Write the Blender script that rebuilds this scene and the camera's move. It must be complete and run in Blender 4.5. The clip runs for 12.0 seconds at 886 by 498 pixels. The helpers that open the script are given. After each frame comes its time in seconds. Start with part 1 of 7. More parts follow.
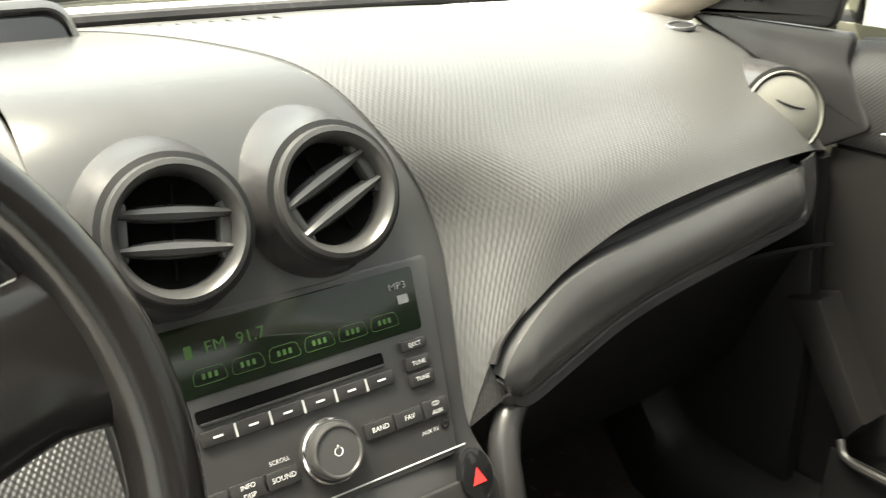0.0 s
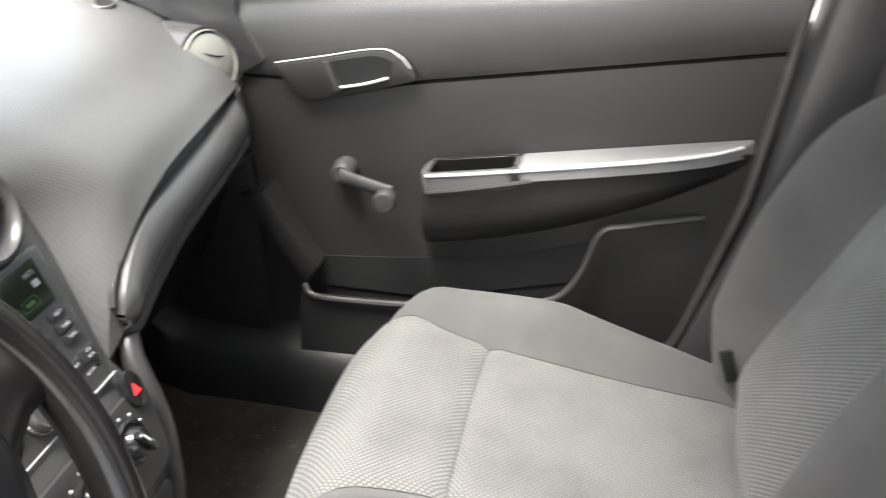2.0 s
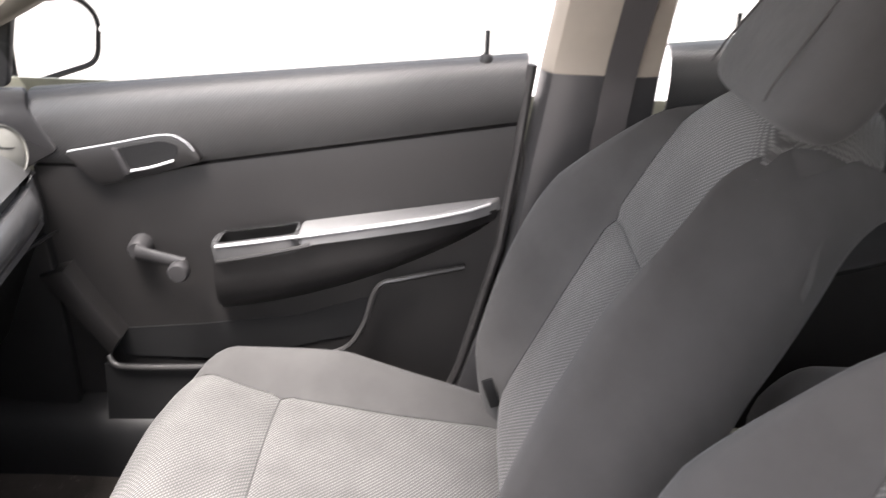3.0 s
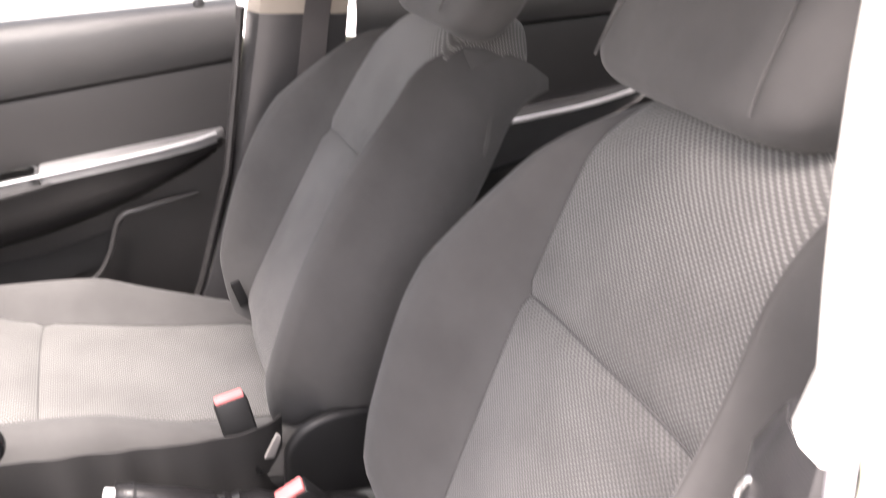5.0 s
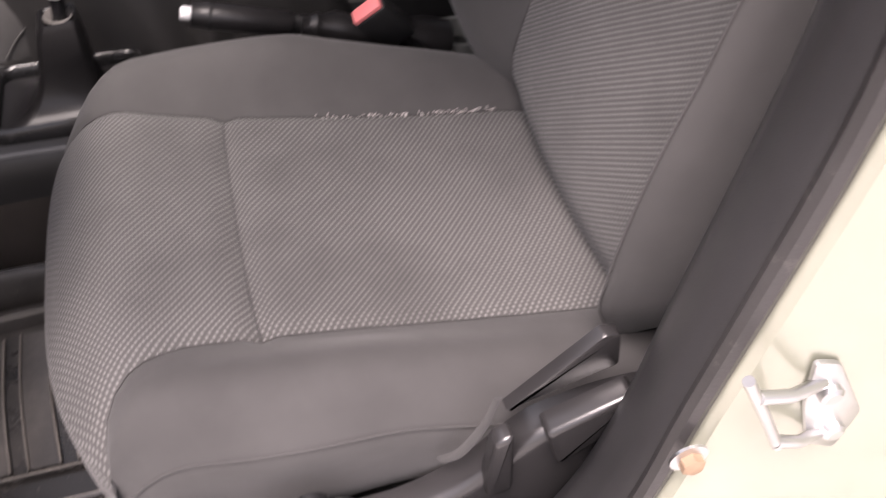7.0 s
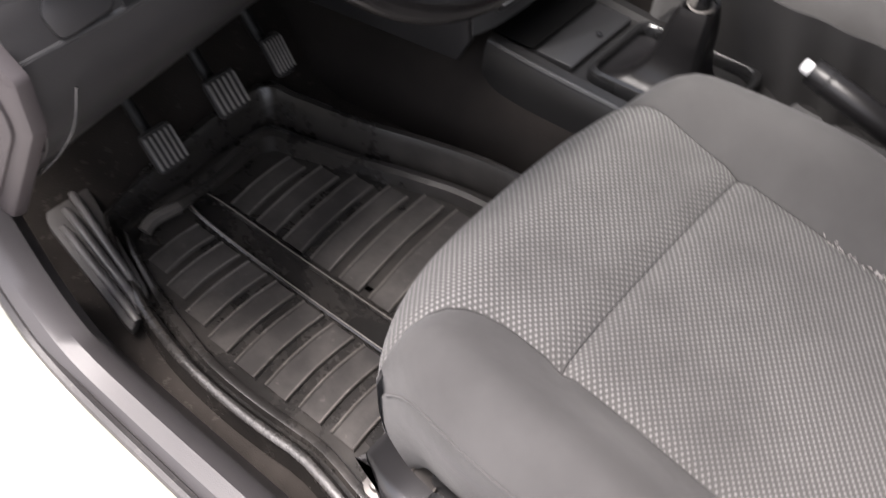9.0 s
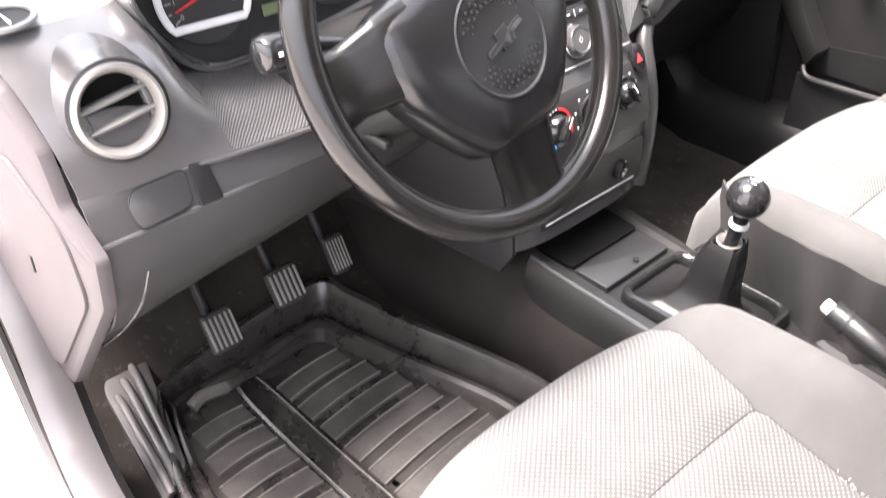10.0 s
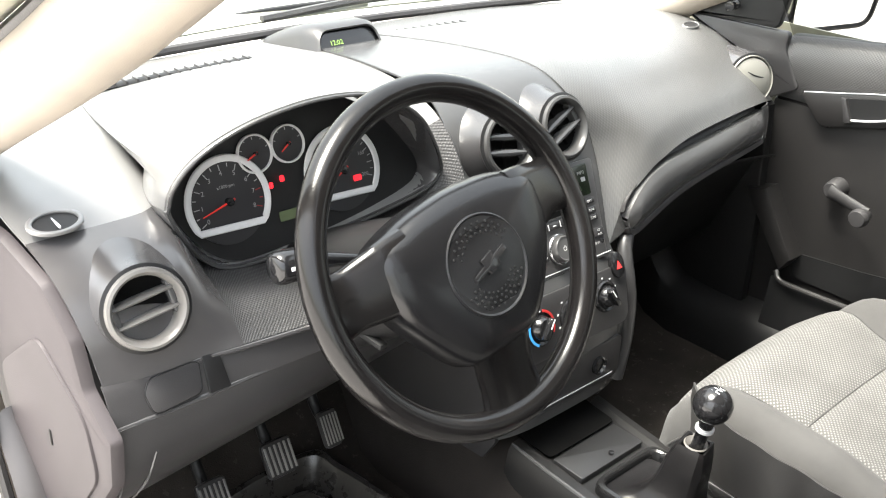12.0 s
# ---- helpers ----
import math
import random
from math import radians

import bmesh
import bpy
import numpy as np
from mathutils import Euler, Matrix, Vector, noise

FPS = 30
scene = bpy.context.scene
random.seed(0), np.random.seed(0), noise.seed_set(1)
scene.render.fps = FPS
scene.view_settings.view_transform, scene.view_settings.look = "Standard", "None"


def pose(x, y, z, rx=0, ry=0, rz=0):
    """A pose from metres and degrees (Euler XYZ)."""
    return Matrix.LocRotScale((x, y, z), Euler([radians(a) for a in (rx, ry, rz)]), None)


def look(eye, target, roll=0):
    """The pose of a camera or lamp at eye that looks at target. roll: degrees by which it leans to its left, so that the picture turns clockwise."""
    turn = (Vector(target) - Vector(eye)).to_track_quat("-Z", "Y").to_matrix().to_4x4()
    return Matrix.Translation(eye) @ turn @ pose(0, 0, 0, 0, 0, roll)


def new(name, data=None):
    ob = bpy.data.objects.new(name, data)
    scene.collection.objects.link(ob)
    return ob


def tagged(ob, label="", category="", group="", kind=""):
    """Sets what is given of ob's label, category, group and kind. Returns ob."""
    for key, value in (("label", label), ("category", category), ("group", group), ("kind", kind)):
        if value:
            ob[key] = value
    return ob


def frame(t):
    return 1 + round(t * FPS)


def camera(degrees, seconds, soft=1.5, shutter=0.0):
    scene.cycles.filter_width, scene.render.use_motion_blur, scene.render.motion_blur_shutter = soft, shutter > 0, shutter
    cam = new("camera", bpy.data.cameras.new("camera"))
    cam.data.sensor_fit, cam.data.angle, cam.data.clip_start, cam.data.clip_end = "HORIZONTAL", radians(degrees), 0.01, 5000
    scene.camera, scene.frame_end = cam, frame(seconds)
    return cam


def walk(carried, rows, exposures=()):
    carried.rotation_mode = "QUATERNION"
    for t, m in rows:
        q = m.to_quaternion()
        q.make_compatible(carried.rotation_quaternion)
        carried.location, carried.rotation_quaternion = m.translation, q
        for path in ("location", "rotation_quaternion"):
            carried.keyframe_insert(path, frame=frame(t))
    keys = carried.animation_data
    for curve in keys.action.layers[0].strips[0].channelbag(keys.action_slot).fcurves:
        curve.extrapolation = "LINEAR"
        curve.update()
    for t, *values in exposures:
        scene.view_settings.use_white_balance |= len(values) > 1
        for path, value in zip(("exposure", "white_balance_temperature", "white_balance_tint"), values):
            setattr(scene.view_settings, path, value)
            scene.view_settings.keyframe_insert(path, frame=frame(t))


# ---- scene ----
cam = camera(50.5, 12.0, soft=1.1, shutter=0.5)

PATH = [
    (0, look((-0.2637, -0.3639, 1.0976), (0.2896, 0.3762, 0.7154), 1.16)),
    (0.5, look((-0.3251, -0.3324, 1.1179), (0.3359, 0.3131, 0.7353), 3.77)),
    (0.8, look((-0.3816, -0.3284, 1.1503), (0.3335, 0.2473, 0.7538), 4.11)),
    (1, look((-0.4166, -0.3358, 1.1644), (0.3370, 0.1864, 0.7651), 3.69)),
    (1.5, look((-0.5004, -0.3461, 1.1927), (0.3336, -0.0155, 0.7509), 1.51)),
    (2, look((-0.5815, -0.3489, 1.2388), (0.2907, -0.1926, 0.7753), 1.88)),
    (2.5, look((-0.6583, -0.3798, 1.2593), (0.2421, -0.3413, 0.8260), 2.14)),
    (3, look((-0.7323, -0.4602, 1.2893), (0.1900, -0.4623, 0.9030), 2.13)),
    (3.2, look((-0.7670, -0.4457, 1.2928), (0.1638, -0.4912, 0.9301), 2.57)),
    (4.8, look((-0.9935, -0.3383, 1.2574), (-0.1123, -0.6584, 0.9095), 3.43)),
    (5, look((-1.0104, -0.3267, 1.2572), (-0.1505, -0.6649, 0.8751), 3.25)),
    (5.5, look((-1.0271, -0.3356, 1.2320), (-0.2171, -0.6742, 0.7533), 2.94)),
    (6, look((-1.0282, -0.3355, 1.2089), (-0.2803, -0.6316, 0.6147), 1.38)),
    (6.5, look((-1.0229, -0.3485, 1.1925), (-0.3242, -0.5885, 0.5185), -0.50)),
    (7, look((-1.0134, -0.3637, 1.1618), (-0.3608, -0.5272, 0.4220), -1.12)),
    (7.5, look((-1.0004, -0.3617, 1.1621), (-0.3788, -0.4072, 0.3802), 2.69)),
    (7.7, look((-0.9968, -0.3613, 1.1616), (-0.3916, -0.3550, 0.3655), 2.90)),
    (9.3, look((-0.8935, -0.5991, 1.1840), (-0.4076, -0.0755, 0.4841), -2.43)),
    (9.5, look((-0.9055, -0.6083, 1.1899), (-0.3927, -0.0580, 0.5309), -1.54)),
    (10, look((-0.9164, -0.6170, 1.2227), (-0.3609, -0.0246, 0.6393), -0.01)),
    (10.5, look((-0.9261, -0.6270, 1.2550), (-0.3641, -0.0157, 0.6977), 0.94)),
    (11, look((-0.9343, -0.6410, 1.2867), (-0.3547, -0.0178, 0.7617), 2.24)),
    (11.2, look((-0.9334, -0.6571, 1.2916), (-0.3431, -0.0171, 0.7998), 2.00)),
    (11.5, look((-0.9379, -0.6528, 1.3089), (-0.3316, -0.0062, 0.8458), 2.90)),
    (12, look((-0.9488, -0.6660, 1.3250), (-0.3403, -0.0112, 0.8768), 3.09)),
]
walk(cam, PATH, exposures=((0.0, 2.52, 7550, 4), (0.5, 2.27, 7350, 4), (1.0, 2.3, 7100, 6), (1.5, 2.43, 6800, 8), (2.0, 2.53, 6600, 11), (3.0, 2.55, 6620, 18), (5.0, 2.85, 6850, 22), (5.5, 2.48, 6850, 23), (6.0, 2.1, 6800, 21), (6.5, 1.78, 6950, 26), (7.0, 1.22, 6850, 27), (7.5, 1.15, 6800, 28), (9.5, 2.2, 6550, 16), (10.0, 3.4, 6750, 19), (10.5, 3.75, 6850, 23), (11.0, 3.75, 6850, 20), (11.5, 3.14, 6750, 12), (12.0, 2.66, 6750, 9)))

# ---------- world and light ----------
world = bpy.data.worlds.new("sky")
scene.world = world
world.use_nodes = True
wn = world.node_tree.nodes
sky = wn.new("ShaderNodeTexSky")
sky.sky_type = 'NISHITA'
sky.sun_disc = False
sky.sun_elevation = radians(69.5)
sky.sun_rotation = radians(-59.6)
sky.air_density = 1.6
sky.dust_density = 4.0
sky.ozone_density = 1.0
pale = wn.new("ShaderNodeHueSaturation")
pale.inputs["Saturation"].default_value = 0.4
world.node_tree.links.new(sky.outputs[0], pale.inputs["Color"])
world.node_tree.links.new(pale.outputs[0], wn["Background"].inputs[0])
wn["Background"].inputs[1].default_value = 0.15
sun_data = bpy.data.lights.new("sun", 'SUN')
sun_data.energy = 2.8
sun_data.angle = radians(25)
sun_data.color = (1.0, 0.97, 0.93)
sun = new("sun", sun_data)
sun.matrix_world = look((-2.9, 1.7, 9.0), (0, 0, 0))

# ---------- building tools ----------
ORIGIN = {}


def thing(name, label, category, at=(0, 0, 0), group="", kind=""):
    ob = new(name)
    ob.location = at
    ob.empty_display_size = 0.05
    ORIGIN[ob.name] = Vector(at)
    return tagged(ob, label, category, group, kind)


def part(name, bm, mat, parent=None, label="", sharp=38, smooth=True, kind="", category=""):
    """Links a bmesh, built in world coordinates, as one mesh object under a thing or a part."""
    o = ORIGIN.get(parent.name, Vector()) if parent else Vector()
    if o.length:
        bmesh.ops.translate(bm, verts=bm.verts[:], vec=-o)
    bm.normal_update()
    for f in bm.faces:
        f.smooth = smooth
    lim = radians(sharp)
    for e in bm.edges:
        if len(e.link_faces) == 2 and e.calc_face_angle(0) > lim:
            e.smooth = False
    me = bpy.data.meshes.new(name)
    bm.to_mesh(me)
    bm.free()
    me.materials.append(mat)
    ob = new(name, me)
    if parent:
        ob.parent = parent
        ORIGIN[ob.name] = o
    return tagged(ob, label, category, "", kind)


def merge(*bms):
    out = bmesh.new()
    for b in bms:
        me = bpy.data.meshes.new("tmp")
        b.to_mesh(me)
        b.free()
        out.from_mesh(me)
        bpy.data.meshes.remove(me)
    return out


def box(c, s, bev=0.003, m=None, seg=2):
    bm = bmesh.new()
    bmesh.ops.create_cube(bm, size=1)
    bmesh.ops.scale(bm, verts=bm.verts[:], vec=s)
    if bev:
        bmesh.ops.bevel(bm, geom=bm.edges[:], offset=min(bev, min(s) * 0.45), segments=seg, affect='EDGES', profile=0.5)
    if m:
        bmesh.ops.transform(bm, verts=bm.verts[:], matrix=m)
    bmesh.ops.translate(bm, verts=bm.verts[:], vec=c)
    return bm


def frame_axes(axis):
    z = Vector(axis).normalized()
    x = Vector((1, 0, 0)) if abs(z.x) < 0.9 else Vector((0, 0, 1))
    x = (x - z * x.dot(z)).normalized()
    return x, z.cross(x), z


def lathe(profile, at, axis, seg=36, sq=None):
    """Turns (radius, height) pairs round an axis. sq squeezes the two cross axes."""
    x, y, z = frame_axes(axis)
    bm = bmesh.new()
    sx, sy = sq or (1, 1)
    rings = []
    for r, h in profile:
        if r < 1e-6:
            rings.append([bm.verts.new(Vector(at) + z * h)])
        else:
            rings.append([bm.verts.new(Vector(at) + z * h + x * r * sx * math.cos(2 * math.pi * k / seg) + y * r * sy * math.sin(2 * math.pi * k / seg)) for k in range(seg)])
    for a, b in zip(rings, rings[1:]):
        for k in range(seg):
            l = (k + 1) % seg
            if len(a) == 1 and len(b) == 1:
                continue
            if len(a) == 1:
                bm.faces.new((a[0], b[k], b[l]))
            elif len(b) == 1:
                bm.faces.new((a[k], b[0], a[l]))
            else:
                bm.faces.new((a[k], b[k], b[l], a[l]))
    bmesh.ops.recalc_face_normals(bm, faces=bm.faces[:])
    return bm


def spline(pts, n):
    """A smooth line through points: n points."""
    p = [Vector(q) for q in pts]
    p = [p[0] * 2 - p[1]] + p + [p[-1] * 2 - p[-2]]
    out = []
    m = len(p) - 3
    for i in range(n):
        t = i * m / (n - 1)
        k = min(int(t), m - 1)
        f = t - k
        a, b, c, d = p[k:k + 4]
        out.append(0.5 * ((2 * b) + (c - a) * f + (2 * a - 5 * b + 4 * c - d) * f * f + (3 * b - a - 3 * c + d) * f ** 3))
    return out


def tube(pts, r, seg=10, closed=False, sq=(1, 1), up=(0, 0, 1)):
    """A round bar along points; r may be a list."""
    pts = [Vector(p) for p in pts]
    n = len(pts)
    rs = r if isinstance(r, (list, tuple)) else [r] * n
    bm = bmesh.new()
    rings = []
    for i, p in enumerate(pts):
        a = pts[(i - 1) % n] if closed or i else p
        b = pts[(i + 1) % n] if closed or i < n - 1 else p
        d = (b - a).normalized()
        x = d.cross(Vector(up))
        x = x.normalized() if x.length > 1e-4 else d.orthogonal().normalized()
        y = x.cross(d)
        rings.append([bm.verts.new(p + x * rs[i] * sq[0] * math.cos(2 * math.pi * k / seg) + y * rs[i] * sq[1] * math.sin(2 * math.pi * k / seg)) for k in range(seg)])
    for i in range(n if closed else n - 1):
        a, b = rings[i], rings[(i + 1) % n]
        for k in range(seg):
            bm.faces.new((a[k], a[(k + 1) % seg], b[(k + 1) % seg], b[k]))
    if not closed:
        bm.faces.new(rings[0][::-1])
        bm.faces.new(rings[-1])
    bmesh.ops.recalc_face_normals(bm, faces=bm.faces[:])
    return bm


def sheet(rows, uv=True, thick=0.0, flip=False):
    """A surface from rows of points; its uv runs in metres. thick gives it a back."""
    bm = bmesh.new()
    lay = bm.loops.layers.uv.new("uv")
    vs = [[bm.verts.new(p) for p in row] for row in rows]
    mid = len(rows) // 2
    us = [0.0]
    for a, b in zip(rows[mid], rows[mid][1:]):
        us.append(us[-1] + (Vector(b) - Vector(a)).length)
    c = len(rows[0]) // 2
    ws = [0.0]
    for a, b in zip(rows, rows[1:]):
        ws.append(ws[-1] + (Vector(b[c]) - Vector(a[c])).length)
    for i in range(len(rows) - 1):
        for j in range(len(rows[0]) - 1):
            idx = [(i, j), (i, j + 1), (i + 1, j + 1), (i + 1, j)]
            if flip:
                idx = idx[::-1]
            f = bm.faces.new([vs[a][b] for a, b in idx])
            for lp, (a, b) in zip(f.loops, idx):
                lp[lay].uv = (us[b], ws[a])
    if thick:
        bm.normal_update()
        bmesh.ops.solidify(bm, geom=bm.faces[:], thickness=thick)
    return bm


def plate(outline, place, depth, bev=0.004, seg=2):
    """A flat outline (list of 2D points) set by place(u, v, w), w from 0 to depth, with rounded rims."""
    bm = bmesh.new()
    a = [bm.verts.new(place(u, v, 0)) for u, v in outline]
    b = [bm.verts.new(place(u, v, depth)) for u, v in outline]
    n = len(a)
    bm.faces.new(a[::-1])
    bm.faces.new(b)
    for k in range(n):
        bm.faces.new((a[k], a[(k + 1) % n], b[(k + 1) % n], b[k]))
    bmesh.ops.recalc_face_normals(bm, faces=bm.faces[:])
    if bev:
        top = set(b)
        ed = [e for e in bm.edges if e.verts[0] in top and e.verts[1] in top]
        bmesh.ops.bevel(bm, geom=ed, offset=bev, segments=seg, affect='EDGES', profile=0.5)
    return bm


def rounded(pts, r, n=5):
    """Rounds the corners of a 2D outline."""
    out = []
    m = len(pts)
    for i in range(m):
        p, a, b = Vector(pts[i]), Vector(pts[i - 1]), Vector(pts[(i + 1) % m])
        da, db = (a - p), (b - p)
        k = min(r, da.length * 0.45, db.length * 0.45)
        s, e = p + da.normalized() * k, p + db.normalized() * k
        for j in range(n):
            t = j / (n - 1)
            out.append(tuple((1 - t) ** 2 * s + 2 * t * (1 - t) * p + t * t * e))
    return out


def rect(w, h, r=0.004, n=4):
    return rounded([(-w / 2, -h / 2), (w / 2, -h / 2), (w / 2, h / 2), (-w / 2, h / 2)], r, n)


def on(at, u, v):
    """A placing function for plate(): at, the direction of u and of v; w goes along u x v."""
    at, u = Vector(at), Vector(u).normalized()
    v = Vector(v)
    v = (v - u * v.dot(u)).normalized()
    w = u.cross(v)
    return lambda a, b, c: at + u * a + v * b + w * c


def ellipse(rx, ry, n=36, a0=0.0, a1=360.0):
    return [(rx * math.cos(radians(a0 + (a1 - a0) * k / n)), ry * math.sin(radians(a0 + (a1 - a0) * k / n))) for k in range(n + (0 if abs(a1 - a0) == 360 else 1))]


def ring(place, r0, r1, depth, sq=1.0, n=40, z0=0.0, a0=0.0, a1=360.0):
    """A flat ring or arc band with depth."""
    bm = bmesh.new()
    full = abs(a1 - a0) >= 360
    k = n if full else n + 1
    rows = []
    for r, z in ((r0, z0), (r0, z0 + depth * 0.8), (r0 + (r1 - r0) * 0.2, z0 + depth), (r0 + (r1 - r0) * 0.8, z0 + depth), (r1, z0 + depth * 0.8), (r1, z0)):
        rows.append([bm.verts.new(place(r * math.cos(radians(a0 + (a1 - a0) * i / n)), sq * r * math.sin(radians(a0 + (a1 - a0) * i / n)), z)) for i in range(k)])
    for a, b in zip(rows, rows[1:]):
        for i in range(n):
            j = (i + 1) % k
            bm.faces.new((a[i], a[j], b[j], b[i]))
    bmesh.ops.recalc_face_normals(bm, faces=bm.faces[:])
    return bm


def words(text, place, size, depth=0.0004, wide=1.0):
    """Raised lettering in the built-in font, centred at place(0, 0)."""
    cu = bpy.data.curves.new("t", 'FONT')
    cu.body, cu.size, cu.align_x, cu.align_y, cu.resolution_u = text, size, 'CENTER', 'CENTER', 2
    ob = bpy.data.objects.new("t", cu)
    me = ob.to_mesh()
    bm = bmesh.new()
    bm.from_mesh(me)
    ob.to_mesh_clear()
    bpy.data.objects.remove(ob)
    bpy.data.curves.remove(cu)
    for v in bm.verts:
        v.co = place(v.co.x * wide, v.co.y, depth)
    return bm


# ---------- materials ----------
def base_mat(name):
    m = bpy.data.materials.new(name)
    m.use_nodes = True
    nt = m.node_tree
    return m, nt, nt.nodes["Principled BSDF"]


def noise_node(nt, scale, detail=3, coord="Object", rough=0.55):
    tc = nt.nodes.new("ShaderNodeTexCoord")
    nz = nt.nodes.new("ShaderNodeTexNoise")
    nz.inputs["Scale"].default_value = scale
    nz.inputs["Detail"].default_value = detail
    nz.inputs["Roughness"].default_value = rough
    nt.links.new(tc.outputs[coord], nz.inputs["Vector"])
    return nz


def mathn(nt, op, a, b=None, c=None):
    n = nt.nodes.new("ShaderNodeMath")
    n.operation = op
    for i, v in enumerate((a, b, c)):
        if v is None:
            continue
        if isinstance(v, (int, float)):
            n.inputs[i].default_value = v
        else:
            nt.links.new(v, n.inputs[i])
    return n.outputs[0]


def ramp(nt, fac, stops):
    r = nt.nodes.new("ShaderNodeValToRGB")
    nt.links.new(fac, r.inputs[0])
    el = r.color_ramp.elements
    while len(el) < len(stops):
        el.new(0.5)
    for e, (p, c) in zip(el, stops):
        e.position = p
        e.color = (*c, 1)
    return r.outputs[0]


def mixc(nt, fac, a, b):
    m = nt.nodes.new("ShaderNodeMix")
    m.data_type = 'RGBA'
    for sock, v in ((m.inputs[0], fac), (m.inputs[6], a), (m.inputs[7], b)):
        if isinstance(v, (int, float)):
            sock.default_value = v
        elif isinstance(v, tuple):
            sock.default_value = (*v, 1)
        else:
            nt.links.new(v, sock)
    return m.outputs[2]


def bump(nt, bsdf, height, strength, dist=0.001, below=None):
    b = nt.nodes.new("ShaderNodeBump")
    b.inputs["Strength"].default_value = strength
    b.inputs["Distance"].default_value = dist
    nt.links.new(height, b.inputs["Height"])
    if below:
        nt.links.new(below, b.inputs["Normal"])
    nt.links.new(b.outputs[0], bsdf.inputs["Normal"])
    return b.outputs[0]


def plastic(name, col, rough=0.5, grain=900, relief=0.25, spread=0.12, spec=0.5, dust=0.0, metal=0.0):
    """Moulded plastic, paint or metal: fine grain, uneven gloss and soft stains."""
    m, nt, bs = base_mat(name)
    big = noise_node(nt, 9, 4)
    fine = noise_node(nt, grain, 2)
    lo = tuple(c * (1 - spread) for c in col)
    hi = tuple(min(1, c * (1 + spread)) for c in col)
    c = ramp(nt, big.outputs[0], [(0.3, lo), (0.7, hi)])
    if dust:
        sp = noise_node(nt, 60, 5, rough=0.7)
        f = mathn(nt, 'MULTIPLY', mathn(nt, 'GREATER_THAN', sp.outputs[0], 0.62), dust)
        c = mixc(nt, f, c, (0.42, 0.39, 0.34))
    nt.links.new(c, bs.inputs["Base Color"])
    r = mathn(nt, 'MULTIPLY_ADD', big.outputs[0], 0.09, rough - 0.045)
    nt.links.new(r, bs.inputs["Roughness"])
    bs.inputs["Specular IOR Level"].default_value = spec
    bs.inputs["Metallic"].default_value = metal
    if relief:
        bump(nt, bs, fine.outputs[0], relief, 0.0006)
    return m


def lattice(nt, p, q):
    """Staggered round cells on the uv, p and q metres apart: 0 to 1."""
    tc = nt.nodes.new("ShaderNodeTexCoord")
    sx = nt.nodes.new("ShaderNodeSeparateXYZ")
    nt.links.new(tc.outputs["UV"], sx.inputs[0])
    a = mathn(nt, 'COSINE', mathn(nt, 'MULTIPLY', sx.outputs[0], 2 * math.pi / p))
    b = mathn(nt, 'COSINE', mathn(nt, 'MULTIPLY', sx.outputs[1], 2 * math.pi / q))
    return mathn(nt, 'MULTIPLY_ADD', mathn(nt, 'MULTIPLY', a, b), 0.5, 0.5)


def dimpled(name, col, p=0.005, rough=0.5, relief=0.6, spec=0.5):
    """Plastic with a moulded pattern of small cells."""
    m, nt, bs = base_mat(name)
    l = lattice(nt, p, p * 1.1)
    big = noise_node(nt, 7, 4)
    c = ramp(nt, big.outputs[0], [(0.3, tuple(v * 0.88 for v in col)), (0.7, tuple(v * 1.12 for v in col))])
    c = mixc(nt, mathn(nt, 'MULTIPLY', mathn(nt, 'SMOOTH_MIN', l, 0.5, 0.3), 0.9), c, tuple(v * 0.55 for v in col))
    nt.links.new(c, bs.inputs["Base Color"])
    nt.links.new(mathn(nt, 'MULTIPLY_ADD', big.outputs[0], 0.16, rough - 0.08), bs.inputs["Roughness"])
    bs.inputs["Specular IOR Level"].default_value = spec
    bump(nt, bs, mathn(nt, 'MULTIPLY', l, -1.0), relief, 0.0012)
    return m


def woven(name, dark, light, p=0.0075, q=0.0062, soil=0.25):
    """Upholstery with raised pale knots on a darker ground, soiled unevenly."""
    m, nt, bs = base_mat(name)
    l = lattice(nt, p, q)
    thread = noise_node(nt, 1500, 2)
    knots = ramp(nt, l, [(0.56, (0, 0, 0)), (0.86, (1, 1, 1))])
    c = mixc(nt, knots, dark, light)
    stain = noise_node(nt, 3.6, 5, rough=0.6)
    c = mixc(nt, mathn(nt, 'MULTIPLY', ramp(nt, stain.outputs[0], [(0.42, (0, 0, 0)), (0.66, (1, 1, 1))]), soil), c, tuple(v * 0.5 for v in dark))
    c = mixc(nt, mathn(nt, 'MULTIPLY', thread.outputs[0], 0.35), c, tuple(v * 0.7 for v in dark))
    nt.links.new(c, bs.inputs["Base Color"])
    bs.inputs["Roughness"].default_value = 0.9
    bs.inputs["Specular IOR Level"].default_value = 0.2
    bs.inputs["Sheen Weight"].default_value = 0.12
    h = mathn(nt, 'ADD', l, mathn(nt, 'MULTIPLY', thread.outputs[0], 0.4))
    bump(nt, bs, h, 0.55, 0.0012)
    return m


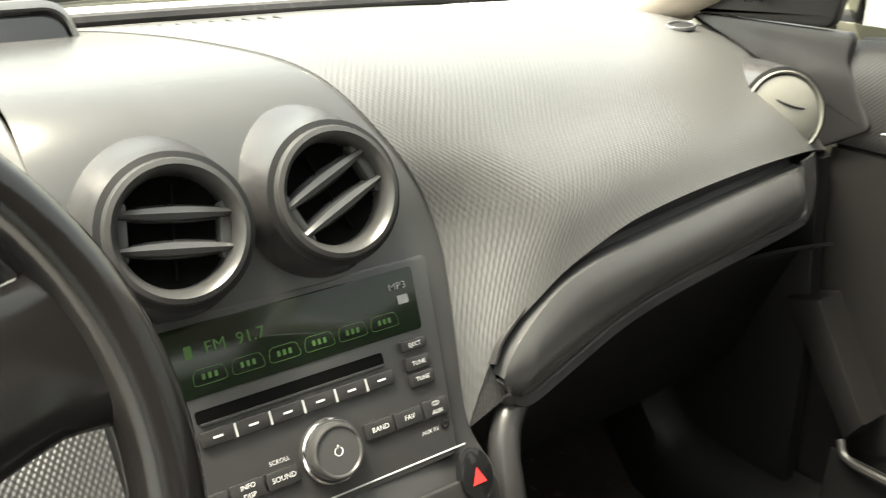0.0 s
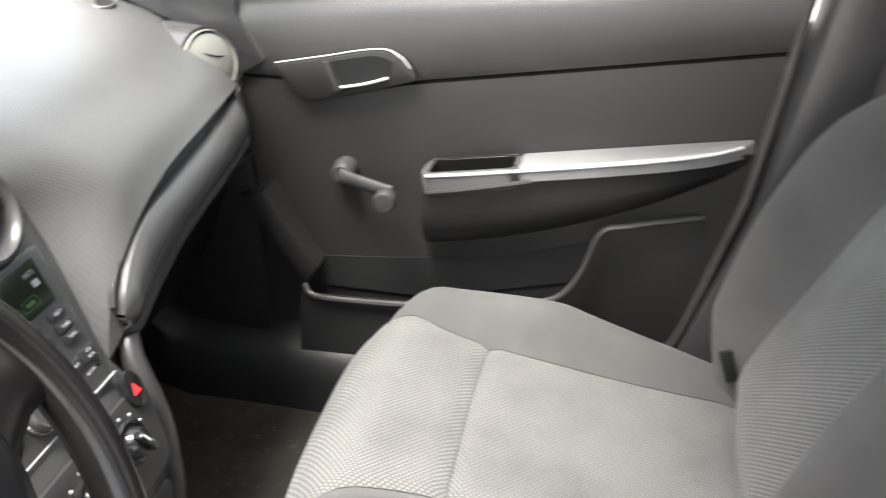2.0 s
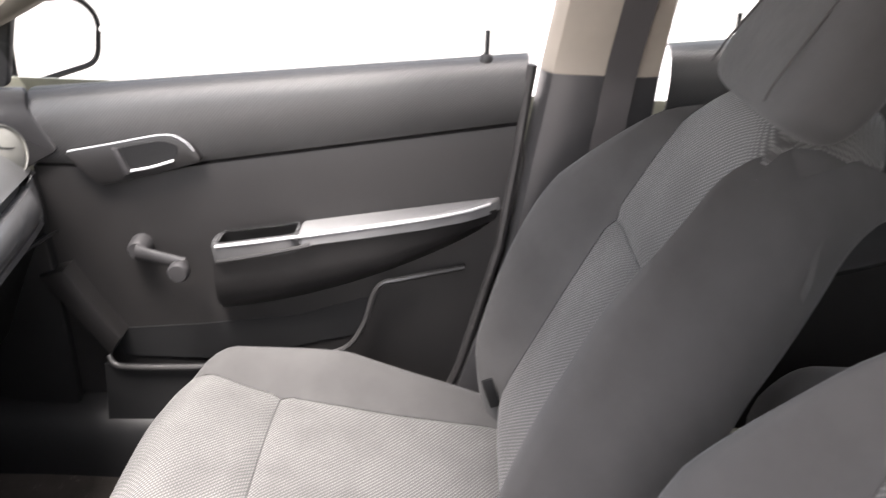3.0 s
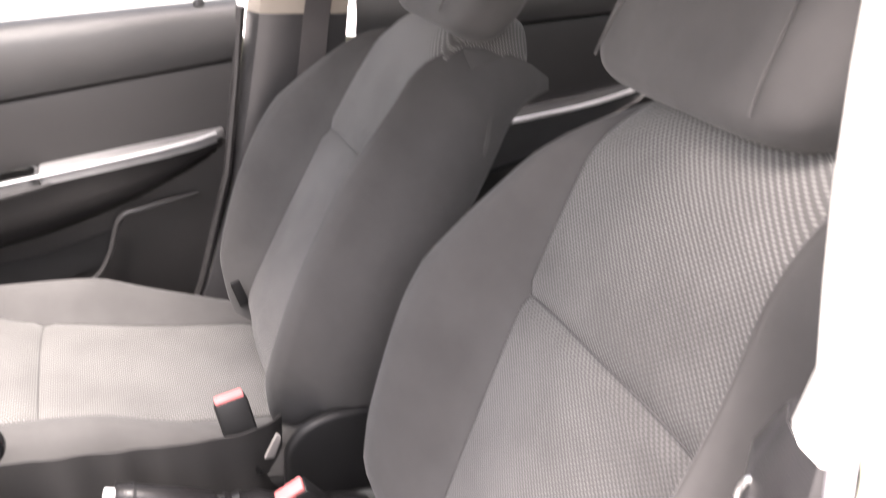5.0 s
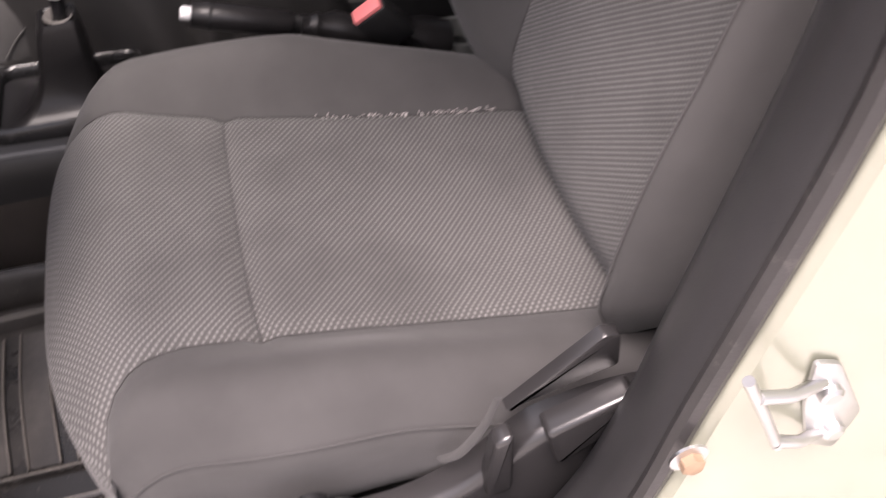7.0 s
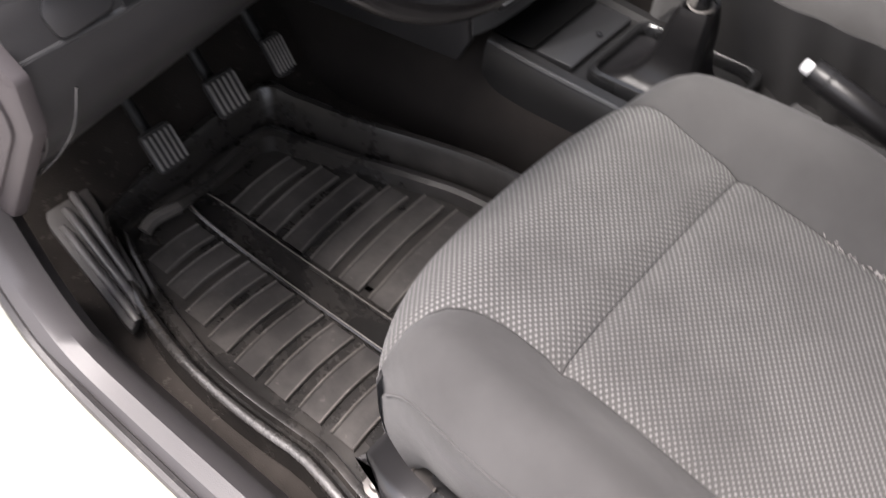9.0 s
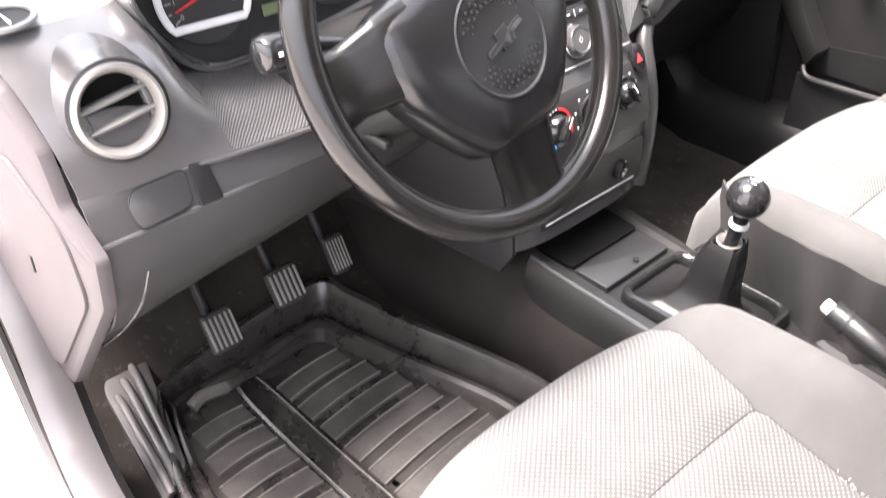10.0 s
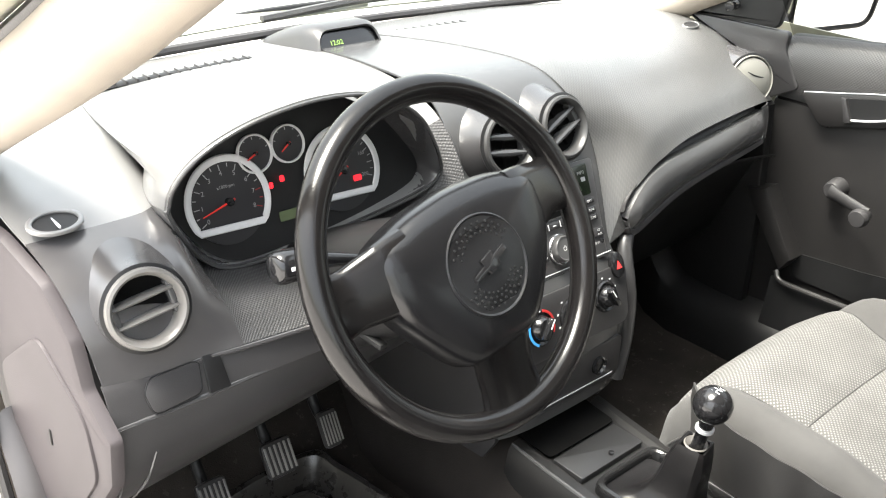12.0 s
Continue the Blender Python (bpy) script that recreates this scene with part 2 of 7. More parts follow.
def knit(name, col, soil=0.2):
    """Smooth, tightly knitted upholstery cloth."""
    m, nt, bs = base_mat(name)
    big = noise_node(nt, 8, 5, rough=0.6)
    thread = noise_node(nt, 1800, 2)
    c = ramp(nt, big.outputs[0], [(0.3, tuple(v * (1 - soil) for v in col)), (0.65, col)])
    c = mixc(nt, mathn(nt, 'MULTIPLY', thread.outputs[0], 0.3), c, tuple(v * 0.6 for v in col))
    nt.links.new(c, bs.inputs["Base Color"])
    bs.inputs["Roughness"].default_value = 0.92
    bs.inputs["Specular IOR Level"].default_value = 0.2
    bs.inputs["Sheen Weight"].default_value = 0.12
    wrinkle = noise_node(nt, 22, 2)
    n1 = bump(nt, bs, wrinkle.outputs[0], 0.25, 0.006)
    bump(nt, bs, thread.outputs[0], 0.35, 0.0006, n1)
    return m


def glow(name, col, strength):
    m, nt, bs = base_mat(name)
    bs.inputs["Base Color"].default_value = (*col, 1)
    bs.inputs["Emission Color"].default_value = (*col, 1)
    bs.inputs["Emission Strength"].default_value = strength
    return m


def clear(name, tint=(0.74, 0.77, 0.74)):
    """Window glass: lets tinted light straight through and mirrors a little."""
    m, nt, bs = base_mat(name)
    nt.nodes.remove(bs)
    thru = nt.nodes.new("ShaderNodeBsdfTransparent")
    thru.inputs["Color"].default_value = (*tint, 1)
    shine = nt.nodes.new("ShaderNodeBsdfGlossy")
    shine.inputs["Roughness"].default_value = 0.02
    both = nt.nodes.new("ShaderNodeMixShader")
    both.inputs[0].default_value = 0.05
    nt.links.new(thru.outputs[0], both.inputs[1])
    nt.links.new(shine.outputs[0], both.inputs[2])
    out = [n for n in nt.nodes if n.bl_idname == "ShaderNodeOutputMaterial"][0]
    nt.links.new(both.outputs[0], out.inputs["Surface"])
    return m


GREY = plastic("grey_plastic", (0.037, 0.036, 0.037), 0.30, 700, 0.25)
GREY_SMOOTH = plastic("grey_satin_plastic", (0.056, 0.056, 0.057), 0.24, 1500, 0.1)
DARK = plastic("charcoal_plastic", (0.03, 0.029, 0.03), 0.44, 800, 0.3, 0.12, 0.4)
PANEL = plastic("radio_plastic", (0.056, 0.055, 0.056), 0.29, 1500, 0.08)
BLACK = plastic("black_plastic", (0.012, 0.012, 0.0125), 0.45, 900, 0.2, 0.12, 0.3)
GLOSS = plastic("gloss_black_plastic", (0.012, 0.012, 0.013), 0.12, 900, 0.0)
RUBBER = plastic("black_rubber", (0.036, 0.034, 0.034), 0.36, 400, 0.4, 0.3, 0.4, 0.05)
LEATHER = plastic("worn_black_leather", (0.010, 0.0095, 0.010), 0.34, 320, 0.35, 0.2, 0.35)
RIM = plastic("polished_wheel_foam", (0.007, 0.0064, 0.0065), 0.20, 420, 0.07, 0.4, 0.38)
CARPET = plastic("grey_brown_carpet", (0.032, 0.028, 0.025), 0.95, 500, 1.0, 0.3, 0.1, 0.06)


def smeared(name, col, dust, amount, rough=0.36):
    """Rubber with wiped smears and specks of pale dust."""
    m, nt, bs = base_mat(name)
    big = noise_node(nt, 7, 6, rough=0.68)
    sp = noise_node(nt, 90, 4, rough=0.7)
    c = mixc(nt, mathn(nt, 'MULTIPLY', ramp(nt, big.outputs[0], [(0.42, (0, 0, 0)), (0.72, (1, 1, 1))]), amount), col, dust)
    c = mixc(nt, mathn(nt, 'MULTIPLY', mathn(nt, 'GREATER_THAN', sp.outputs[0], 0.66), 0.25), c, dust)
    nt.links.new(c, bs.inputs["Base Color"])
    nt.links.new(mathn(nt, 'MULTIPLY_ADD', big.outputs[0], 0.35, rough - 0.14), bs.inputs["Roughness"])
    bump(nt, bs, noise_node(nt, 260, 3).outputs[0], 0.35, 0.0006)
    return m


MATRUB = smeared("dusty_black_rubber", (0.013, 0.0122, 0.0115), (0.10, 0.090, 0.080), 0.4, 0.24)
RINGDARK = plastic("dark_vent_plastic", (0.045, 0.0445, 0.0445), 0.32, 1200, 0.08)
# near black for the insides of openings, their shade put into the colour
RECESS_SHADE = plastic("recess_shade_black", (0.004, 0.004, 0.004), 0.9, 300, 0.2, 0.2, 0.05)
CHROME = plastic("chrome", (0.75, 0.75, 0.76), 0.18, 900, 0.0, 0.05, 0.5, 0, 1.0)
STEEL = plastic("zinc_steel", (0.6, 0.6, 0.6), 0.35, 300, 0.1, 0.15, 0.5, 0, 1.0)
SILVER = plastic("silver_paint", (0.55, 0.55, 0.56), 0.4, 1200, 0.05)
BEIGE = plastic("beige_trim", (0.33, 0.29, 0.245), 0.6, 700, 0.25)


def car_paint(name, col):
    """Metallic lacquer over slightly rippled sheet metal."""
    m, nt, bs = base_mat(name)
    flake = noise_node(nt, 2600, 2)
    nt.links.new(mixc(nt, mathn(nt, 'MULTIPLY', flake.outputs[0], 0.5), col, tuple(0.7 * v for v in col)), bs.inputs["Base Color"])
    bs.inputs["Metallic"].default_value = 0.45
    bs.inputs["Roughness"].default_value = 0.30
    bs.inputs["Coat Weight"].default_value = 1.0
    bs.inputs["Coat Roughness"].default_value = 0.04
    bump(nt, bs, noise_node(nt, 9, 3).outputs[0], 0.8, 0.006)
    coat = [n for n in nt.nodes if n.bl_idname == "ShaderNodeBump"][0]
    nt.links.new(coat.outputs[0], bs.inputs["Coat Normal"])
    return m


PAINT = car_paint("pale_gold_paint", (0.42, 0.43, 0.345))
RED = plastic("red_plastic", (0.55, 0.03, 0.03), 0.4, 900, 0.1)
PINK = plastic("faded_red_plastic", (0.72, 0.2, 0.2), 0.5, 900, 0.1, 0.2)
WHITE = plastic("white_print", (0.8, 0.8, 0.8), 0.6, 900, 0.0, 0.03)
# paler than GREY: daylight on the dashboard top is put into its colour
DASHTOP_LIT = plastic("lit_grained_dash_top", (0.135, 0.134, 0.133), 0.30, 700, 0.2, 0.12, 1.0)
SILLGREY = plastic("grey_sill_plastic", (0.05, 0.047, 0.0485), 0.38, 700, 0.25)
TEXTURED = dimpled("dimpled_grey_plastic", (0.092, 0.0912, 0.090), 0.0052, 0.32, 0.35, 1.0)
DIMPLE_DARK = dimpled("dimpled_dark_plastic", (0.056, 0.055, 0.056), 0.0046, 0.34, 0.55)
CLOTH = woven("knotted_seat_cloth", (0.086, 0.084, 0.0815), (0.235, 0.230, 0.224), soil=0.6)
CLOTH_DARK = knit("grey_knit_cloth", (0.075, 0.073, 0.072), 0.25)
HEADLINER = plastic("grey_headliner", (0.30, 0.285, 0.27), 0.95, 600, 0.4)
CONCRETE = plastic("pale_concrete", (0.48, 0.46, 0.44), 0.9, 40, 0.4, 0.2)
GLASS = clear("window_glass", (0.88, 0.90, 0.88))
GLASS_REAR = clear("tinted_window_glass", (0.45, 0.47, 0.45))
GLASS_SIDE = clear("smoked_side_glass", (0.42, 0.43, 0.42))
MIRROR = plastic("mirror", (0.9, 0.9, 0.9), 0.1, 900, 0.0, 0.01, 0.5, 0, 1.0)

# ---------- ground and body shell ----------
def V(x, y, z):
    return Vector((x, y, z))


g = bmesh.new()
bmesh.ops.create_grid(g, x_segments=8, y_segments=8, size=2500)
part("ground", g, CONCRETE, None, "pale concrete yard under the car", kind="structure")

rows = []
for i in range(41):
    y = -1.75 + i * 0.06
    row = []
    for j in range(57):
        x = -0.70 + j * 0.025
        hump = max(0.0, 1 - (abs(x) / 0.15) ** 2.2) * 0.12
        toe = max(0.0, y - 0.33)
        row.append(V(x, min(y, 0.60), 0.275 + hump * (1 if y < 0.3 else 1 + toe) + toe * 0.9 + 0.002 * math.sin(9 * x + 14 * y)))
    rows.append(row)
part("floor", sheet(rows), CARPET, None, "dirty grey carpet of the car floor", kind="structure")
part("wall_front", box((0, 0.66, 0.62), (1.36, 0.03, 0.56), 0.004), BLACK, None, "dark front bulkhead of the cabin", kind="structure")
part("wall_rear", box((0, -1.78, 0.72), (1.30, 0.04, 0.9), 0.01), DARK, None, "dark panel behind the rear bench", kind="structure")

# roof and its lining
rows = [[V(x * (1 - 0.1 * abs(s) ** 2), -0.28 - 1.5 * t, 1.415 + 0.045 * math.sin(math.pi * (0.15 + 0.7 * t)) - 0.05 * abs(s) ** 3) for s, x in ((k / 10 - 1, (k / 10 - 1) * 0.60) for k in range(21))] for t in (i / 20 for i in range(21))]
part("ceiling", sheet(rows, thick=0.012), HEADLINER, None, "pale grey cloth headliner", kind="structure")
rows = [[p + V(0, 0, 0.03) for p in r] for r in rows]
part("roof", sheet(rows, thick=0.004), PAINT, None, "pale gold painted steel roof", kind="structure")


def pillar(name, pts, w, d, mat, label):
    return part(name, tube(spline(pts, 16), 1.0, 12, sq=(w, d), up=(1, 0, 0)), mat, None, label, kind="structure")


pillar("pillar_front_left", [(-0.70, 0.52, 0.885), (-0.685, 0.34, 0.985), (-0.652, 0.05, 1.145), (-0.60, -0.28, 1.365)], 0.042, 0.045, BEIGE, "beige plastic windscreen pillar trim")
pillar("pillar_seal_left", [(-0.725, 0.52, 0.925), (-0.708, 0.34, 1.022), (-0.675, 0.05, 1.178), (-0.622, -0.28, 1.395)], 0.010, 0.014, RUBBER, "dark rubber door seal along the windscreen pillar")
pillar("pillar_outer_left", [(-0.755, 0.53, 0.955), (-0.735, 0.34, 1.055), (-0.70, 0.05, 1.212), (-0.645, -0.28, 1.425)], 0.028, 0.030, PAINT, "pale gold painted outer windscreen pillar")
pillar("pillar_front_right", [(0.705, 0.52, 0.90), (0.69, 0.34, 1.00), (0.655, 0.05, 1.16), (0.60, -0.28, 1.37)], 0.035, 0.04, BEIGE, "beige plastic windscreen pillar trim")
for sx, nm in ((-1, "left"), (1, "right")):
    pillar("roof_rail_" + nm, [(sx * 0.62, -0.26, 1.37), (sx * 0.615, -0.7, 1.40), (sx * 0.61, -1.2, 1.39), (sx * 0.62, -1.75, 1.28)], 0.035, 0.03, BEIGE, "beige trim along the roof side")
    pillar("pillar_rear_" + nm, [(sx * 0.68, -1.62, 0.98), (sx * 0.66, -1.7, 1.15), (sx * 0.62, -1.76, 1.3)], 0.09, 0.04, BEIGE, "beige plastic rear pillar trim")

# windscreen, cowl and bonnet
ws = thing("window_1", "clear windscreen above the dashboard", "window", (0, 0.3, 1.15), kind="structure")
rows = [[V(x * (0.67 - 0.10 * t), 0.69 - 0.96 * t - 0.07 * x * x, 0.93 + 0.46 * t) for x in (k / 8 - 1 for k in range(17))] for t in (i / 12 for i in range(13))]
part("pane", sheet(rows), GLASS, ws)
part("seal", tube(spline([V(x * 0.67, 0.675 - 0.07 * x * x, 0.933) for x in (k / 6 - 1 for k in range(13))], 40), 0.008, 8), RUBBER, ws)
rows = [[V(x, 0.70 + 1.05 * t - 0.08 * x * x * (1 + t), 0.905 + 0.06 * math.sin(math.pi * min(1, t + 0.25)) - 0.12 * t * t - 0.05 * x * x) for x in (-0.75 + k * 0.075 for k in range(21))] for t in (i / 16 for i in range(17))]
part("bonnet", sheet(rows, thick=0.003), PAINT, None, "pale gold painted bonnet beyond the windscreen", category="bonnet")
wiper = thing("wiper", "black wiper resting at the foot of the windscreen", "wiper", (-0.2, 0.72, 0.95))
part("arm", tube(spline([(-0.30, 0.76, 0.93), (-0.1, 0.745, 0.95), (0.12, 0.725, 0.955)], 10), 0.006, 8), BLACK, wiper)
part("blade", tube(spline([(-0.12, 0.70, 0.95), (0.12, 0.71, 0.958), (0.38, 0.695, 0.95)], 12), 0.007, 6), RUBBER, wiper)

# door sill and front jamb on the open side
def ribbon(path_sections, name, mat, label, thick=0.003, kind="structure", parent=None):
    return part(name, sheet(path_sections, thick=thick), mat, parent, label, kind=kind if not parent else "")


secs = []
for y, dz, dx in ((0.30, 0.26, 0.02), (0.255, 0.19, 0.018), (0.22, 0.12, 0.013), (0.17, 0.055, 0.006), (0.10, 0.015, 0), (0.0, 0.0, 0), (-0.2, 0, 0), (-0.4, 0, 0), (-0.52, 0.02, 0), (-0.6, 0.08, 0), (-0.64, 0.16, 0.0)):
    secs.append([V(-0.752 + dx, y, 0.385 + dz), V(-0.742 + dx, y, 0.398 + dz), V(-0.728 + dx, y, 0.400 + dz), V(-0.712 + dx, y, 0.39 + dz), V(-0.70 + dx, y, 0.36 + dz * 0.8), V(-0.688, y, 0.31 + dz * 0.5), V(-0.672, y, 0.276)])
secs = [list(r) for r in zip(*[spline(col, 40) for col in zip(*secs)])]
ribbon(secs, "sill_trim", SILLGREY, "dark grey plastic trim along the door sill")
secs = []
for y, dz in ((0.40, 0.62), (0.36, 0.5), (0.33, 0.35), (0.29, 0.22), (0.24, 0.13), (0.15, 0.03), (0.0, 0), (-0.3, 0), (-0.5, 0.0), (-0.62, 0.03)):
    secs.append([V(-0.756, y - 0.004, 0.372 + dz), V(-0.775, y, 0.372 + dz), V(-0.79, y + 0.01, 0.36 + dz), V(-0.80, y + 0.02, 0.33 + dz), V(-0.82, y + 0.05, 0.32 + dz * 0.9), V(-0.835, y + 0.1, 0.29 + dz * 0.8), V(-0.84, y + 0.12, 0.15 + dz * 0.6)])
secs = [list(r) for r in zip(*[spline(col, 40) for col in zip(*secs)])]
ribbon(secs, "door_sill", PAINT, "pale gold painted door sill and jamb")
part("sill_seal", tube(spline([(-0.742, 0.345, 0.90), (-0.742, 0.31, 0.72), (-0.742, 0.262, 0.555), (-0.748, 0.19, 0.45), (-0.756, 0.1, 0.40), (-0.758, -0.1, 0.388), (-0.758, -0.4, 0.388), (-0.757, -0.54, 0.42)], 50), 0.007, 8), RUBBER, None, "black rubber door seal along the sill", kind="structure")

# centre pillar on the open side: inner trim, rubber seal, painted outer face
pl = thing("pillar_centre_left", "dark grey trim and painted jamb of the door pillar", "pillar", (-0.72, -0.7, 0.4), kind="structure")
edge = [(-0.50, 0.38), (-0.545, 0.47), (-0.573, 0.57), (-0.590, 0.67), (-0.609, 0.77), (-0.629, 0.89), (-0.634, 1.0), (-0.638, 1.15), (-0.67, 1.37)]
rows = []
for y, z in [(p.x, p.y) for p in spline([(a, b, 0) for a, b in edge], 30)]:
    lean = max(0.0, z - 1.0) * 0.2
    rows.append([V(-0.745 + lean, y, z), V(-0.735 + lean, y + 0.006, z), V(-0.715 + lean, y + 0.004, z), V(-0.69 + lean, y - 0.004, z), V(-0.672 + lean, y - 0.016, z), V(-0.664 + lean, y - 0.035, z), V(-0.662 + lean, y - (0.15 if z < 0.97 else max(0.045, 0.15 - (z - 0.97) * 2)), z)])
rows = [[V(-0.745 + max(0.0, p.z - 1) * 0.2 + (p.x - r[0].x) * (1 if p.z < 0.99 else max(0.4, 1 - (p.z - 0.99) * 14)), p.y, p.z) for p in r] for r in rows]
low = [r for r in rows if r[0].z <= 1.03]
up = [[V(min(p.x, -0.708 + max(0.0, p.z - 1.0) * 0.2), max(p.y, r[1].y - 0.055), p.z) for p in r] for r in rows if r[0].z >= 0.995]
part("trim", sheet(low, thick=0.003), GREY, pl, "dark grey lower pillar trim")
# whiter than BEIGE: the sky light on this trim is put into its colour
part("upper_trim", sheet(up, thick=0.003), plastic("lit_pillar_trim", (0.80, 0.775, 0.73), 0.6, 500, 0.2), pl, "beige upper pillar trim, painted near white for sky light")
part("ledge", sheet([low[-1], [V(min(p.x, -0.706), max(p.y, low[-1][1].y - 0.053), p.z + 0.004) for p in low[-1]]], thick=0.002), GREY, pl)
seal_line = [V(-0.748 + max(0, p.y - 1) * 0.2, p.x + 0.004, p.y) for p in spline([(a, b, 0) for a, b in edge], 40)]
part("seal", tube([p for p in seal_line if p.z < 1.02], 0.008, 8), RUBBER, pl)
# same seal as below, its upper half coloured as if brightly lit
part("upper_seal", tube([p for p in seal_line if p.z > 0.99], 0.0065, 8), plastic("lit_grey_seal", (0.36, 0.34, 0.36), 0.6, 400, 0.2), pl, "upper door seal, painted paler for the light on it")
rows = []
for p in spline([(a, b, 0) for a, b in edge], 30):
    lean = max(0.0, p.y - 1.0) * 0.3
    rows.append([V(-0.752 + lean, p.x - 0.004, p.y), V(-0.760 + lean, p.x - 0.008, p.y), V(-0.768 + lean, p.x - 0.03, p.y), V(-0.772 + lean, p.x - 0.08, p.y), V(-0.785 + lean, p.x - 0.13, p.y), V(-0.80 + lean, p.x - 0.155, p.y), V(-0.845 + lean, p.x - 0.16, p.y), V(-0.85 + lean, p.x - 0.30, p.y)])
part("painted_face", sheet(rows, thick=0.002), PAINT, pl, "pale gold painted jamb")
part("rear_door", box((-0.845, -1.25, 0.68), (0.03, 0.95, 0.72), 0.012), PAINT, None, "pale gold painted rear door, shut", category="door", kind="structure")
part("belt_hook", tube(spline([(-0.690, -0.650, 0.966), (-0.686, -0.638, 0.965), (-0.682, -0.634, 0.957), (-0.682, -0.634, 0.942), (-0.688, -0.644, 0.936)], 14), 0.0018, 8), STEEL, pl, "steel hook")
striker = thing("door_striker", "zinc-plated steel door striker bolted to the jamb", "striker", (-0.775, -0.636, 0.685))
part("plate", plate(rounded([(-0.634, 0.735), (-0.652, 0.728), (-0.682, 0.672), (-0.677, 0.630), (-0.656, 0.640), (-0.640, 0.690)], 0.005, 4), lambda a, b, c: V(-0.771 - c + 0.12 * min(0, a + 0.66), a, b), 0.0035, 0.001), STEEL, striker)
part("bar", tube([V(-0.784, -0.584, 0.751), V(-0.784, -0.604, 0.710), V(-0.784, -0.623, 0.669)], 0.0036, 10), STEEL, striker)
for y0, z0, y1, z1 in ((-0.595, 0.731, -0.645, 0.712), (-0.620, 0.675, -0.662, 0.652)):
    part("arm", tube([V(-0.784, y0, z0), V(-0.783, y0 * 0.55 + y1 * 0.45, z0 * 0.55 + z1 * 0.45), V(-0.774, y1, z1)], 0.0042, 10), STEEL, striker)
for y, z in ((-0.651, 0.703), (-0.667, 0.657)):
    part("bolt", lathe([(0, 0.007), (0.005, 0.007), (0.0075, 0.005), (0.0075, 0)], (-0.775, y, z), (-1, 0, 0), 12), STEEL, striker)
bolt = thing("jamb_bolt", "rusty bolt head in the painted door jamb", "bolt", (-0.77, -0.577, 0.643))
part("washer", lathe([(0.013, 0), (0.013, 0.002), (0.006, 0.003)], (-0.764, -0.580, 0.643), (-1, 0, 0), 20), STEEL, bolt)
part("head", lathe([(0.008, 0), (0.008, 0.008), (0.005, 0.010), (0, 0.010)], (-0.765, -0.580, 0.643), (-1, 0, 0), 6), plastic("rust", (0.3, 0.2, 0.13), 0.7, 200, 0.5, 0.4), bolt)

# ---------- passenger side: doors, pillar, windows ----------
def sill_z(y):
    return 0.925 + (0.18 - y) * 0.105


DOORUP = dimpled("dimpled_door_plastic", (0.068, 0.0665, 0.0665), 0.0052, 0.34, 0.35)
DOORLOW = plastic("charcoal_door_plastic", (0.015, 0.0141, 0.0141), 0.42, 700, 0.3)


def door(tag, y0, y1, label):
    d = thing(tag, label, "door", (0.72, (y0 + y1) / 2, 0.5), kind="structure")
    n = 26
    ys = [y0 + (y1 - y0) * i / (n - 1) for i in range(n)]
    tl = lambda y: min(0.825 + (-0.08 - y) * 0.167, sill_z(y) - 0.096) if y < -0.02 else 0.812
    up = [[V(0.755, y, sill_z(y) + 0.002), V(0.735, y, sill_z(y) + 0.004), V(0.716, y, sill_z(y)), V(0.703, y, sill_z(y) - 0.012), V(0.695, y, sill_z(y) - 0.035), V(0.694, y, (sill_z(y) + tl(y)) / 2), V(0.698, y, tl(y) + 0.012), V(0.706, y, tl(y)), V(0.715, y, tl(y) - 0.002)] for y in ys]
    part("upper_panel", sheet(up, thick=0.003), DOORUP, d, "grey dimpled upper door panel")
    lowp = [[V(0.716, y, tl(y) - 0.001), V(0.706, y, tl(y) - 0.006), V(0.702, y, tl(y) - 0.03), V(0.70, y, 0.70), V(0.698, y, 0.60), V(0.70, y, 0.50), V(0.702, y, 0.42), V(0.705, y, 0.36)] for y in ys]
    part("lower_panel", sheet(lowp, thick=0.003), DOORLOW, d, "charcoal grey lower door panel")
    return d


def armrest(y0, y1, z0, z1):
    """A padded arm rest with a pull cup at its front; z rises to the rear."""
    n = 24
    rows = []
    for i in range(n):
        t = i / (n - 1)
        y = y0 + (y1 - y0) * t
        z = z0 + (z1 - z0) * t + 0.012 * t * t
        out = 0.648 + 0.045 * max(0, t - 0.55) ** 2 * 4
        und = 0.055 * (1 - t ** 2) + 0.004
        rows.append([V(0.703, y, z), V(0.69, y, z + 0.001), V(out + 0.012, y, z - 0.004), V(out + 0.003, y, z - 0.009), V(out, y, z - 0.016), V(out + 0.002, y, z - 0.024), V(out + 0.003, y, z - 0.03 - und * 0.5), V(out + 0.008, y, z - 0.03 - und * 1.0), V(out + 0.020, y, z - 0.03 - und * 1.4), V(0.703, y, z - 0.04 - und * 1.7)])
    return rows


d1 = door("door_1", 0.20, -0.585, "grey plastic passenger door panel with wind-up window")
rows = armrest(-0.098, -0.548, 0.705, 0.772)
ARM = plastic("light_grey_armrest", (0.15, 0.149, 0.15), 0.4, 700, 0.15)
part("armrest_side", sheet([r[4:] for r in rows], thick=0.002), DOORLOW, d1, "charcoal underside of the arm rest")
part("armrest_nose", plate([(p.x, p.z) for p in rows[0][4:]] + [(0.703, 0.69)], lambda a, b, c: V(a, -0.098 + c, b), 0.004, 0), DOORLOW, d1)
